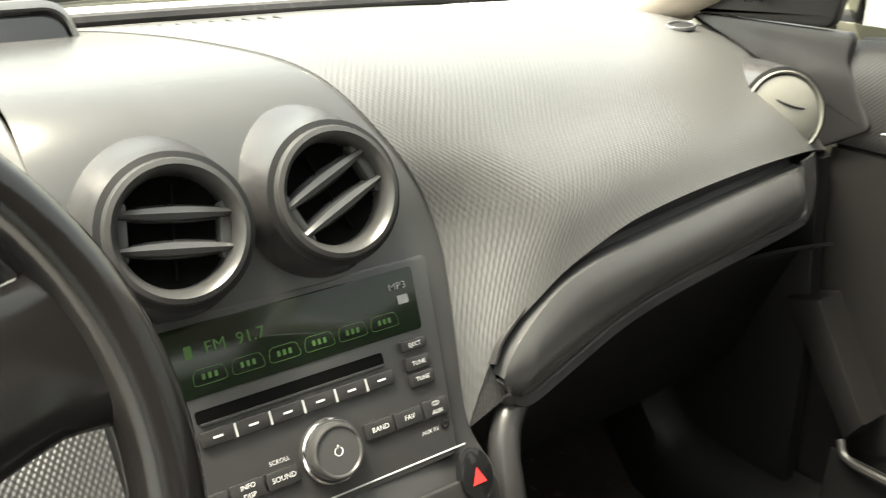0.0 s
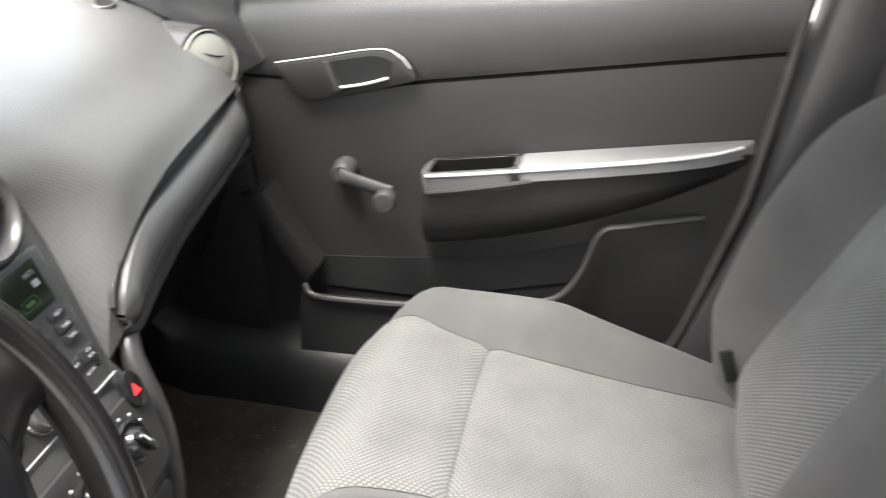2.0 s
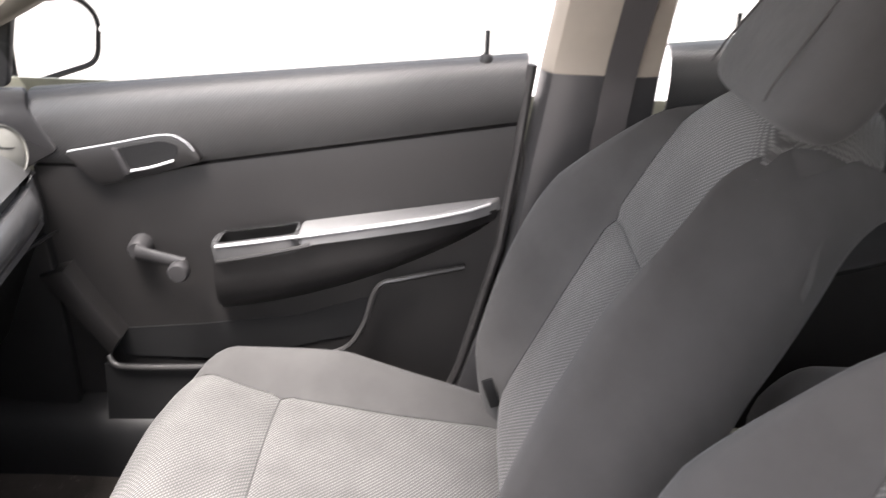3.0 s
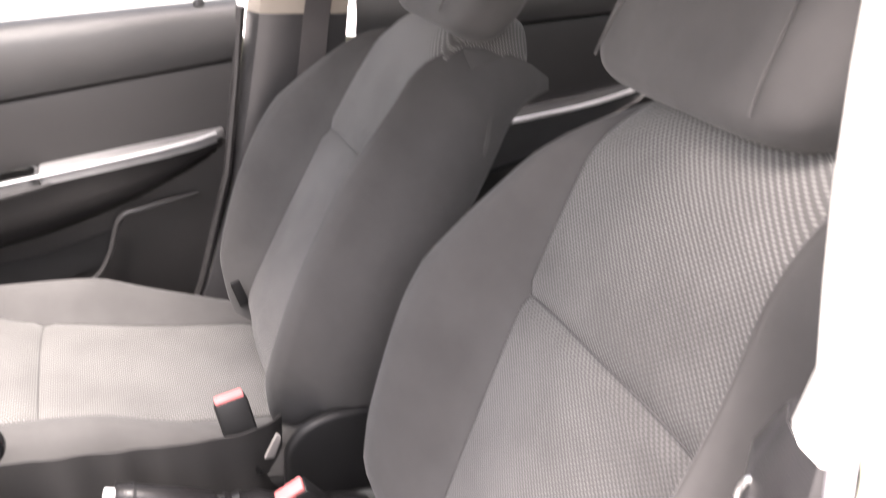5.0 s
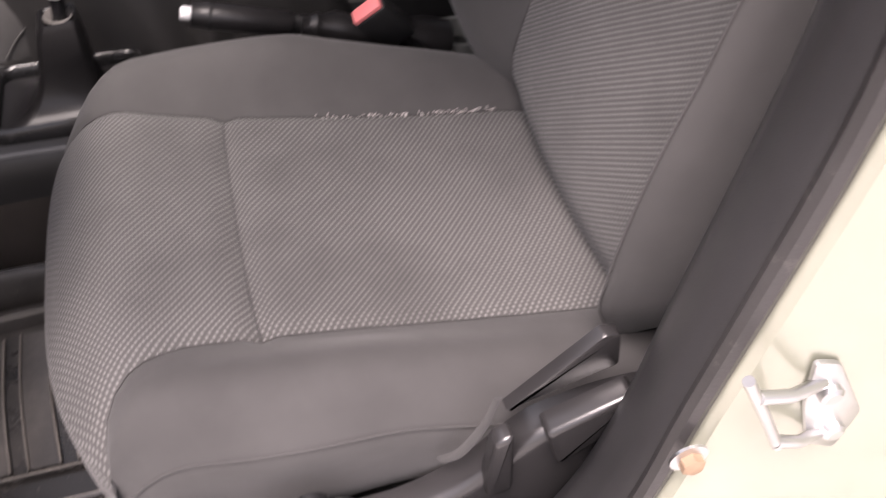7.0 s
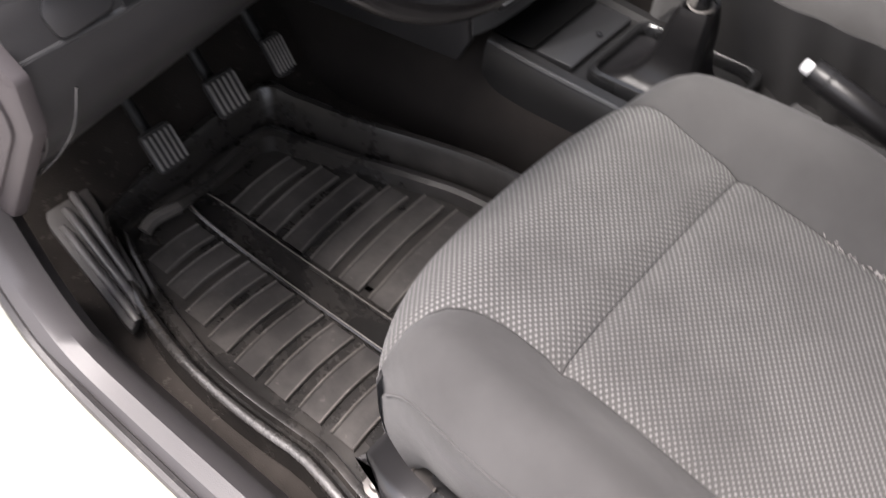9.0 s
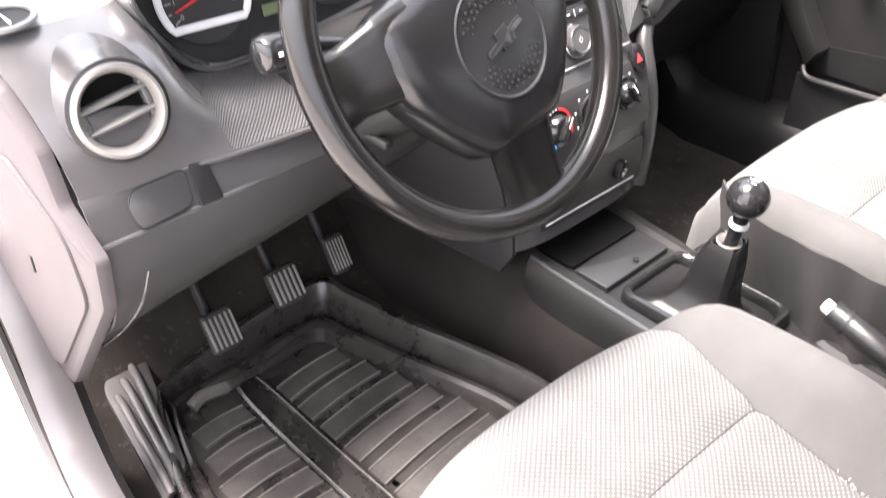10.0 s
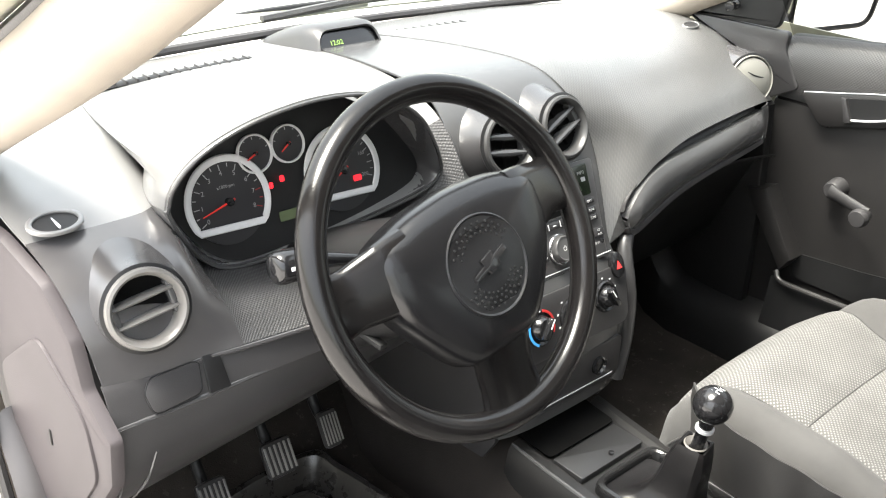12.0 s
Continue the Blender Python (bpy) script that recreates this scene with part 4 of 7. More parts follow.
# the shade under the pad is put into this roll's darker plastic
part("pad_roll", sheet([[p + V(0, 0.002, 0.002) for p in pad_edge], [p + V(0, 0.012, -0.002) for p in pad_edge], [p + V(0, 0.020, 0.004) for p in ul], [p + V(0, 0.012, -0.004) for p in ul]], thick=0.002), DARK, dash, "roll under the dashboard pad, its shade painted dark")
rows = []
for t, bulge, back in ((0, 0, 0.012), (0.0, 0.001, 0), (0.08, 0.005, 0), (0.25, 0.010, 0), (0.5, 0.012, 0), (0.75, 0.008, 0), (0.92, 0.002, 0), (0.99, 0.0, 0), (1, 0, 0.012)):
    rows.append([a.lerp(b, t) + V(0, -bulge * min(1.0, k / 10, (45.5 - k) / 3) + back, 0) for k, (a, b) in enumerate(zip(ul, ll))])
part("glove_strip", sheet(rows, thick=0.002), GREY_SMOOTH, dash, "smooth grey curved band over the glove box")
part("strip_border", tube(spline([ll[0] + V(0, -0.001, 0)] + [p + V(0, -0.002, -0.0015) for p in ll[3::3]] + [(0.571, 0.138, 0.776), (0.577, 0.146, 0.797), (0.576, 0.150, 0.817)], 60), 0.0014, 6), GREY_SMOOTH, dash, "bright raised border of the band")
lip = [[b + V(0, 0.008, -0.001) for b in ll], [b + V(0.001, -0.002, -0.003) for b in ll], [b + V(0.002, -0.003, -0.008) for b in ll], [b + V(0.003, 0.004, -0.015) for b in ll], [b + V(0.006, 0.05, -0.020) for b in ll]]
part("lower_lip", sheet(lip, thick=0.002), GREY, dash)
n = len(pad_foot) - 1
part("pad_tip", sheet([[p + V(0, 0.0015, 0.003) for p in pad_foot]] + [[p.lerp(pad_foot[0].lerp(V(0.153, 0.1085, 0.716), k / n), f) for k, p in enumerate(pad_foot)] for f in (0.3, 0.65, 1.0)], thick=0.002), TEXTURED, dash)
part("stack_edge", tube(spline([(0.190, 0.114, 0.712), (0.168, 0.112, 0.704), (0.152, 0.106, 0.692), (0.142, 0.094, 0.672), (0.138, 0.080, 0.64), (0.138, 0.072, 0.60), (0.132, 0.066, 0.54), (0.120, 0.064, 0.48)], 30), [0.006 + 0.007 * min(1, k / 7) for k in range(30)], 12), GREY, dash, "grey rounded edge of the centre stack")
part("strip_end", sheet([[V(0.570, 0.150, 0.824), V(0.571, 0.142, 0.797), V(0.563, 0.138, 0.760)], [V(0.592, 0.153, 0.826), V(0.592, 0.146, 0.797), V(0.585, 0.142, 0.760)], [V(0.612, 0.163, 0.824), V(0.613, 0.156, 0.797), V(0.606, 0.15, 0.764)], [V(0.620, 0.19, 0.82), V(0.620, 0.18, 0.797), V(0.614, 0.18, 0.77)]], thick=0.003), GREY_SMOOTH, dash)
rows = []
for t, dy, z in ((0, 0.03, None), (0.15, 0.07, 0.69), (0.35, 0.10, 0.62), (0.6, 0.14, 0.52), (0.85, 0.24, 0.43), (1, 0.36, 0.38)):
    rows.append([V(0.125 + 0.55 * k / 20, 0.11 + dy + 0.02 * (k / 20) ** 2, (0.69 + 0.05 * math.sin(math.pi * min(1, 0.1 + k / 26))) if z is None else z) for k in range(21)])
# blacker than the other plastic: footwell shade is put into its colour
part("glove_box", sheet(rows, thick=0.004), plastic("glove_box_shade_black", (0.007, 0.0068, 0.007), 0.5, 600, 0.3, 0.2, 0.3), dash, "black glove box front, darkened for the footwell shade")

# lower driver side: band with fuse lid, knee panel, end cap
CAPGREY = plastic("matt_grey_cap", (0.046, 0.040, 0.042), 0.55, 700, 0.3, 0.12, 0.3)
rows = [[V(x, 0.112 + y, 0.766 + z) for x in (-0.673 + 0.253 * k / 16 for k in range(17))] for y, z in ((0.006, 0.003), (0.0, -0.002), (-0.004, -0.012), (-0.009, -0.024), (-0.013, -0.034), (-0.0145, -0.039))]
part("lower_band", sheet(rows, thick=0.003), GREY, dash, "grey band with a fuse box lid")
bandp = on((-0.614, 0.1045, 0.748), (1, 0.01, 0), (0, 0.42, 0.9))
lid_line = rounded([(-0.0215, 0.004), (-0.0125, 0.0168), (0.0425, 0.0175), (0.0378, -0.0160), (-0.0165, -0.0205)], 0.009, 6)
part("lid_gap", tube([bandp(a * 1.02, b * 1.05, 0.0038) for a, b in lid_line], 0.0009, 6, closed=True), BLACK, dash)
part("fuse_lid", plate(lid_line, lambda a, b, c: bandp(a, b, c + 0.0032), 0.0016, 0.0006), GREY, dash, "grey fuse box lid")
part("switch_blank", plate(rounded([(0.0470, 0.0197), (0.0668, 0.0200), (0.0705, -0.0215), (0.0449, -0.0210)], 0.002, 3), lambda a, b, c: bandp(a, b, c + 0.0032), 0.002, 0.0008), BLACK, dash, "dark blanking plate")
rows = []
for t in (i / 14 for i in range(15)):
    row = []
    for k in range(25):
        x = -0.672 + 0.452 * k / 24
        s = k / 24
        top = V(x, 0.0955 + 0.022 * s * s, 0.7275 + 0.004 * s)
        bot = V(x, 0.22 + 0.06 * s, 0.525 + 0.035 * s)
        row.append(top.lerp(bot, t) + V(0, -0.042 * math.sin(math.pi * min(1, t * 1.15)), 0))
    rows.append(row)
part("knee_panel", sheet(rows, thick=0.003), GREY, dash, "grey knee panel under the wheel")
part("knee_edge", tube(spline([(-0.672, 0.097, 0.7275), (-0.60, 0.0955, 0.7275), (-0.48, 0.099, 0.729), (-0.40, 0.104, 0.7305)], 20), 0.0035, 8), GREY_SMOOTH, dash)
part("knee_crease", tube(spline([(-0.634, 0.0905, 0.688), (-0.645, 0.098, 0.650), (-0.655, 0.135, 0.60), (-0.664, 0.185, 0.55)], 14), 0.0016, 6), GREY_SMOOTH, dash)
capp = lambda a, b, c: V(-0.671 - c - 0.12 * max(0, a - 0.09), a, b)
part("end_cap", plate(rounded([(0.124, 0.766), (0.080, 0.725), (0.090, 0.665), (0.205, 0.50), (0.30, 0.51), (0.345, 0.72), (0.36, 0.894), (0.26, 0.888), (0.180, 0.864), (0.136, 0.818)], 0.006), capp, 0.015, 0.009), CAPGREY, dash, "matt grey cap over the dashboard end")
part("cap_lid", plate(rounded([(0.12, 0.735), (0.110, 0.665), (0.212, 0.525), (0.275, 0.54), (0.30, 0.72), (0.2, 0.80)], 0.02), lambda a, b, c: capp(a, b, c + 0.0148), 0.004, 0.002), CAPGREY, dash)
part("lid_slot", box(capp(0.2, 0.672, 0.019), (0.003, 0.004, 0.02), 0.001), BLACK, dash)
part("underside", sheet([[V(x, y, z) for x in (-0.69, -0.5, -0.3, -0.14)] for y, z in ((0.29, 0.56), (0.45, 0.62), (0.62, 0.64))], thick=0.004), BLACK, dash)


# round air vents
PODDARK = plastic("dark_vent_hood_plastic", (0.032, 0.031, 0.032), 0.24, 1500, 0.05, 0.12, 0.8)
RINGMID = plastic("mid_grey_vent_plastic", (0.135, 0.130, 0.123), 0.34, 900, 0.1, 0.15)
RINGPALE = plastic("pale_grey_vent_plastic", (0.18, 0.176, 0.158), 0.42, 900, 0.1, 0.12)

def air_vent(at, axis, r, tilt, dirt=False, closed=False):
    v = thing("air_vent", "round grey air vent with %s" % ("a closed flap" if closed else "two curved slats"), "air vent", at, "dashboard air vents")
    x, y, z = frame_axes(axis)
    x = Vector((1, 0, 0)) - z * z.x
    x.normalize()
    y = z.cross(x)
    c, s = math.cos(radians(tilt)), math.sin(radians(tilt))
    X, Y = x * c + y * s, y * c - x * s
    at = Vector(at)
    pl = lambda a, b, h: at + X * a + Y * b + z * h
    flare = [(r * 1.03, 0.004), (r * 1.08, -0.003), (r * 1.14, -0.013), (r * 1.22, -0.023), (r * 1.33, -0.033), (r * 1.46, -0.043), (r * 1.58, -0.055)]
    part("pod", lathe(flare if not closed else [(r * 1.03, 0.004), (r * 1.08, -0.003), (r * 1.14, -0.012), (r * 1.24, -0.030), (r * 1.34, -0.052), (r * 1.42, -0.08)], at, axis, 56), FASCIA if dirt or closed else PODDARK, v, "grey hood of the vent")
    part("gap", lathe([(r * 0.98, 0.0), (r * 1.05, 0.002), (r * 1.09, 0.0055), (r * 1.0, 0.007)], at, axis, 48), BLACK, v)
    part("ring", lathe([(r * 1.0, 0.0), (r * 1.0, 0.008), (r * 0.97, 0.011), (r * 0.94, 0.010), (r * 0.92, 0.004), (r * 0.91, -0.01)] if closed else [(r * 1.0, 0.0), (r * 1.0, 0.008), (r * 0.97, 0.012), (r * 0.90, 0.013), (r * 0.83, 0.010), (r * 0.78, 0.003), (r * 0.77, -0.02)], at, axis, 48), RINGPALE if closed else RINGMID if dirt else RINGDARK, v, "satin grey ring")
    if closed:
        part("flap", lathe([(r * 0.915, 0.001), (r * 0.88, 0.009), (r * 0.6, 0.015), (0.0, 0.0175)], at, axis, 40), RINGPALE, v, "pale closed flap")
        for b1 in (0.18, -0.30):
            part("flap_gap", tube([pl(a, b1 * r + 0.3 * a * a / r, 0.0175 - 0.010 * ((a / r / 0.78) ** 2 + (b1 / 0.78) ** 2)) for a in (-0.70 * r + 1.4 * r * k / 16 for k in range(17))], 0.0013, 6), BLACK, v)
        return v
    # shallow black disc stands in for the shade of the duct
    part("well", lathe([(r * 0.79, 0.0), (r * 0.775, -0.008), (r * 0.7, -0.010), (0, -0.010)], at, axis, 40), RECESS_SHADE, v, "black disc painted as the shaded duct behind the slats")
    for side in (-1, 1):
        part("cheek", plate(rounded([(side * 0.80 * r, 0.42 * r), (side * 0.62 * r, 0.42 * r), (side * 0.62 * r, -0.42 * r), (side * 0.80 * r, -0.42 * r)], 0.004), lambda a, b, h: pl(a, b, -0.012 + h), 0.014, 0.002), GREY_SMOOTH, v)
    for b0 in (0.24 * r, -0.24 * r):
        rows = []
        thin = 0.0026 if dirt else 0.0056
        for a in (-0.76 * r + 1.52 * r * k / 14 for k in range(15)):
            w = 0.013
            h = thin * (1 - (0.35 if dirt else 0.6) * (a / (0.76 * r)) ** 2) + 0.0008
            rows.append([pl(a, b0 - h * 0.7, -w), pl(a, b0 - h * 0.9, 0.0), pl(a, b0 - h * 0.5, 0.0045), pl(a, b0 + h * 0.1, 0.006), pl(a, b0 + h * 0.7, 0.004), pl(a, b0 + h * 1.0, -0.003), pl(a, b0 + h * 0.9, -w), pl(a, b0 - h * 0.7, -w)])
        part("slat", sheet(rows, flip=True), RINGMID if dirt else GREY_SMOOTH, v, "grey slat")
    if dirt:
        for k in range(5):
            a = (-0.5 + 0.25 * k) * r
            part("guide_vane", box(pl(a, 0, -0.022), (0.0016, 0.02, 1.2 * r), 0.0004, m=Matrix((X, z, Y)).transposed().to_4x4()), plastic("dusty_vane", (0.2, 0.14, 0.1), 0.9, 300, 0.6, 0.5) if k == 0 else bpy.data.materials["dusty_vane"], v)
    else:
        part("guide_vane", box(pl(0.02 * r, 0, -0.012), (0.0018, 0.016, 1.3 * r), 0.0004, m=Matrix((X, z, Y)).transposed().to_4x4()), RECESS_SHADE, v)
    return v


air_vent((-0.617, 0.122, 0.839), (-0.08, -0.93, 0.28), 0.0425, 8, dirt=True)
air_vent((-0.077, 0.158, 0.886), (-0.05, -0.93, 0.36), 0.0450, -9)
air_vent((0.033, 0.158, 0.890), (-0.02, -0.93, 0.36), 0.0450, 24)
air_vent((0.588, 0.196, 0.861), (-0.42, -0.86, 0.25), 0.044, -25, closed=True)

# small demister outlets and the long grille under the windscreen
dm = thing("demister_outlet", "oval side demister outlet in the dashboard top", "air vent", (-0.65, 0.25, 0.905))
dp = on((-0.657, 0.226, 0.9025), (1, -0.1, 0.03), (0, 1, 0.2))
part("well", plate(ellipse(0.023, 0.0165), lambda a, b, c: dp(a, b, c - 0.002), 0.0035, 0), BLACK, dm)
part("rim", ring(dp, 0.0225, 0.0285, 0.004, 0.72), DASHTOP_LIT, dm)
part("fin", box((-0.657, 0.226, 0.904), (0.0022, 0.028, 0.004), 0.001), SILVER, dm)
dm2 = thing("demister_outlet", "oval side demister outlet in the dashboard top", "air vent", (0.58, 0.33, 0.93))
dp2 = on((0.585, 0.335, 0.930), (1, 0.3, 0), (-0.3, 1, 0.1))
part("well", plate(ellipse(0.026, 0.012), lambda a, b, c: dp2(a, b, c - 0.002), 0.004, 0), BLACK, dm2)
part("rim", ring(dp2, 0.024, 0.028, 0.004, 0.5), DASHTOP_LIT, dm2)
for x0, x1 in ((-0.50, -0.24), (-0.08, 0.20)):
    gr = thing("defroster_grille", "long slotted defroster grille under the windscreen", "grille", ((x0 + x1) / 2, 0.54, 0.94))
    py = lambda x: 0.545 - 0.12 * (x - 0.0) ** 2
    part("slot", tube([V(x0 + (x1 - x0) * k / 20, py(x0 + (x1 - x0) * k / 20), 0.9385) for k in range(21)], 0.008, 8, sq=(1.1, 0.5)), BLACK, gr)
    nf = 16
    for k in range(nf):
        x = x0 + (x1 - x0) * (k + 0.5) / nf
        part("fin", box((x, py(x), 0.941), (0.003, 0.018, 0.006), 0.0008), GREY, gr)

# clock pod
ck = thing("clock_display", "digital clock in a low pod on the dashboard", "clock", (-0.087, 0.5, 0.945))
ckp = on((-0.087, 0.497, 0.949), (1, 0.04, 0), (0, 0.55, 0.83))
rows = []
for t, s, dz, dy in ((0, 1.0, 0, 0), (0.1, 1.06, 0.004, 0.01), (0.4, 1.12, 0.002, 0.05), (0.8, 1.2, -0.012, 0.10), (1, 1.3, -0.03, 0.14)):
    rows.append([ckp(a * s, b * s * (1 - 0.3 * t) - 0.004 * t, 0) + V(0, dy, dz) for a, b in rounded([(-0.064, -0.032), (0.062, -0.032), (0.055, 0.026), (-0.049, 0.026)], 0.018, 7) + [rounded([(-0.064, -0.032), (0.062, -0.032), (0.055, 0.026), (-0.049, 0.026)], 0.018, 7)[0]]])
part("hood", sheet(rows, thick=0.003), GREY, ck)
part("screen", plate(rounded([(-0.062, -0.031), (0.060, -0.031), (0.053, 0.025), (-0.047, 0.025)], 0.017, 7), lambda a, b, c: ckp(a, b, c - 0.006), 0.003, 0.001), GLOSS, ck, "glossy black screen")
GREEN = glow("green_digits", (0.3, 0.5, 0.1), 0.012)
part("digits", words("12:02", lambda a, b, c: ckp(a - 0.022, b + 0.007, c - 0.0028), 0.0115), GREEN, ck, "dim green digits 12:02")
for a in (-0.026, -0.008, 0.008, 0.027):
    part("button", box(ckp(a, -0.010, -0.002), (0.007, 0.003, 0.003), 0.0006), WHITE, ck)

# ---------- instrument binnacle ----------
ins = thing("instrument_cluster", "hooded instrument cluster with silver ringed dials", "instrument cluster", (-0.36, 0.25, 0.8))
rim = [(-0.556, 0.905), (-0.551, 0.930), (-0.530, 0.957), (-0.496, 0.978), (-0.446, 0.994), (-0.380, 1.002), (-0.312, 0.996), (-0.258, 0.975), (-0.215, 0.944), (-0.182, 0.900), (-0.163, 0.862), (-0.172, 0.842), (-0.200, 0.830), (-0.250, 0.820), (-0.320, 0.810), (-0.400, 0.803), (-0.465, 0.802), (-0.503, 0.820), (-0.533, 0.858), (-0.550, 0.890)]
rp = [(p.x, p.y) for p in spline([(a, b, 0) for a, b in rim + [rim[0]]], 80)]
cy = lambda z: 0.165 + (0.98 - z) * 0.22
mid = (-0.362, 0.90)


def hoop(s, dy, dz=0.0, flat=0.0):
    return [V(mid[0] + (a - mid[0]) * s, cy(b) + dy, mid[1] + (b - mid[1]) * s + dz - flat * max(0, b - mid[1])) for a, b in rp]




def hood_row(t):
    """A line over the hood, t from its front edge to the dashboard top."""
    out = []
    for a, b in rp:
        wide = 1 + 0.03 * min(1, t * 6) - (0.20 if a < mid[0] else 0.05) * t * t
        x = mid[0] + (a - mid[0]) * wide
        top = 0.937 + 0.05 * (x + 0.5)
        z = (b + 0.010 * min(1, t * 8)) * (1 - t) + top * t if b > top else b
        out.append(V(x, cy(b) + 0.002 + (0.33 if b > top else 0.12) * t, z))
    return out


part("hood", sheet([hoop(1.0, 0.003), hoop(1.012, -0.001)] + [hood_row(t) for t in (0.02, 0.05, 0.1, 0.2, 0.3, 0.4, 0.5, 0.6, 0.7, 0.8, 0.9, 1.0)], thick=0.003), DASHTOP_LIT, ins, "grey hood over the dials, painted paler for the daylight on it")
part("bezel", sheet([hoop(1.0, 0.003), hoop(0.985, 0.008), hoop(0.97, 0.02), hoop(0.95, 0.035), hoop(0.92, 0.058), hoop(0.885, 0.082)], thick=0.002), FASCIA, ins, "dark satin inner bezel")
part("bezel_edge", tube(hoop(1.0, 0.0)[:-1], 0.0022, 8, closed=True), GREY_SMOOTH, ins)
fc = on((-0.362, 0.232, 0.885), (1, 0, 0), (0, 0.30, 0.954))
part("face", plate([((a - mid[0]) * 0.93, (b - 0.885) * (0.84 if b > 0.885 else 0.98)) for a, b in rp[:-1]], lambda a, b, c: fc(a, b, c - 0.006), 0.004, 0), BLACK, ins, "black dial plate")


DIALPRINT = plastic("dial_print", (0.30, 0.30, 0.30), 0.6, 900, 0.0, 0.05)
DIALRED = plastic("dial_red_print", (0.30, 0.02, 0.02), 0.6, 900, 0.0, 0.05)


def dial(cx, cy_, r, name, label, a0=-60, a1=240, ticks=17, cutlow=False):
    d = part(name, plate(ellipse(r * 0.98, r * 0.98, 40), lambda a, b, c: fc(cx + a, cy_ + b, c), 0.0015, 0), plastic(name + "_black", (0.02, 0.02, 0.022), 0.35, 900, 0.0), ins, label)
    if cutlow:
        out = [(r * math.cos(radians(a)), r * math.sin(radians(a))) for a in range(-38, 219, 6)]
        part("silver_ring", tube([fc(cx + a, cy_ + b, 0.003) for a, b in out], 0.0044, 8, closed=True, sq=(1, 0.6), up=(0, -0.93, 0.36)), SILVER, d, "silver ring")
    else:
        part("silver_ring", ring(lambda a, b, c: fc(cx + a, cy_ + b, c), r * 0.92, r * 1.02, 0.005), SILVER, d, "silver ring")
    for k in range(ticks):
        an = radians(a1 - (a1 - a0) * k / (ticks - 1))
        big = k % 2 == 0
        m = 0.80 if big else 0.84
        q = fc(cx + r * m * math.cos(an), cy_ + r * m * math.sin(an), 0.0022)
        u = fc(math.cos(an), math.sin(an), 0) - fc(0, 0, 0)
        w = fc(0, 0, 1) - fc(0, 0, 0)
        part("tick", box(q, ((0.007 if big else 0.004) * r / 0.05, 0.001, 0.0006), 0, m=Matrix((u, w.cross(u), w)).transposed().to_4x4()), DIALRED if (k > ticks * 0.78 and cutlow == 1) else DIALPRINT, d)
    return d


NEEDLE = glow("red_needle", (0.45, 0.02, 0.015), 0.06)
tach = dial(-0.098, -0.010, 0.051, "rev_counter", "rev counter with numbers 0 to 8", -20, 210, 17, 1)
speedo = dial(0.064, -0.008, 0.053, "speedometer", "speedometer partly behind the wheel", -20, 210, 21, 2)
fuel = dial(-0.053, 0.037, 0.023, "temperature_gauge", "small temperature gauge", 20, 160, 5)
temp = dial(-0.007, 0.040, 0.023, "fuel_gauge", "small fuel gauge", 20, 160, 5)
for k in range(9):
    an = radians(210 - 230 * k / 8)
    part("number", words(str(k), lambda a, b, c: fc(-0.098 + 0.034 * math.cos(an) + a, -0.010 + 0.034 * math.sin(an) + b, 0.002 + c), 0.0080), DIALPRINT, tach)
for k, tx in enumerate(("0", "40", "80", "120", "160", "200")):
    an = radians(210 - 230 * k / 5)
    part("number", words(tx, lambda a, b, c: fc(0.064 + 0.035 * math.cos(an) + a, -0.008 + 0.035 * math.sin(an) + b, 0.002 + c), 0.007), DIALPRINT, speedo)
part("legend", words("x1000rpm", lambda a, b, c: fc(-0.098 + a, 0.008 + b, 0.002 + c), 0.0055), DIALPRINT, tach)


def needle(d, cx, cy_, an, ln):
    u = Vector((math.cos(radians(an)), math.sin(radians(an))))
    pts = [(-0.2 * ln * u.x - 0.0012 * u.y, -0.2 * ln * u.y + 0.0012 * u.x), (ln * u.x - 0.0005 * u.y, ln * u.y + 0.0005 * u.x), (ln * u.x + 0.0005 * u.y, ln * u.y - 0.0005 * u.x), (-0.2 * ln * u.x + 0.0012 * u.y, -0.2 * ln * u.y - 0.0012 * u.x)]
    part("needle", plate(pts, lambda a, b, c: fc(cx + a, cy_ + b, 0.005 + c), 0.001, 0), NEEDLE, d, "red needle")
    part("needle_hub", lathe([(0.13 * ln, 0), (0.13 * ln, 0.006), (0, 0.007)], fc(cx, cy_, 0.002), fc(0, 0, 1) - fc(0, 0, 0), 20), GLOSS, d)


needle(tach, -0.098, -0.010, 196, 0.038)
needle(speedo, 0.064, -0.008, 208, 0.04)
needle(fuel, -0.053, 0.037, 205, 0.014)
needle(temp, -0.007, 0.040, 215, 0.014)
WARN = glow("warning_red", (0.8, 0.015, 0.025), 0.35)
for a, b, w in ((-0.040, -0.004, 0.005), (-0.024, 0.001, 0.006), (0.036, -0.024, 0.005), (0.084, -0.022, 0.012)):
    part("warning_light", plate(rect(w, 0.0075, 0.002), lambda u, v, c: fc(a + u, b + v, 0.0025 + c), 0.0008, 0), WARN, ins, "glowing red warning light")
part("small_screen", plate(rect(0.036, 0.012, 0.002), lambda u, v, c: fc(-0.018 + u, -0.044 + v, 0.001 + c), 0.001, 0), glow("lcd_green", (0.07, 0.09, 0.045), 0.02), ins, "dim green trip display")

# ---------- steering wheel and column ----------
WC = V(-0.342, -0.042, 0.883)
TILT = radians(29.9)
TURN = radians(9)
wheel = thing("steering_wheel", "worn black three-spoke steering wheel, turned slightly", "steering wheel", WC)
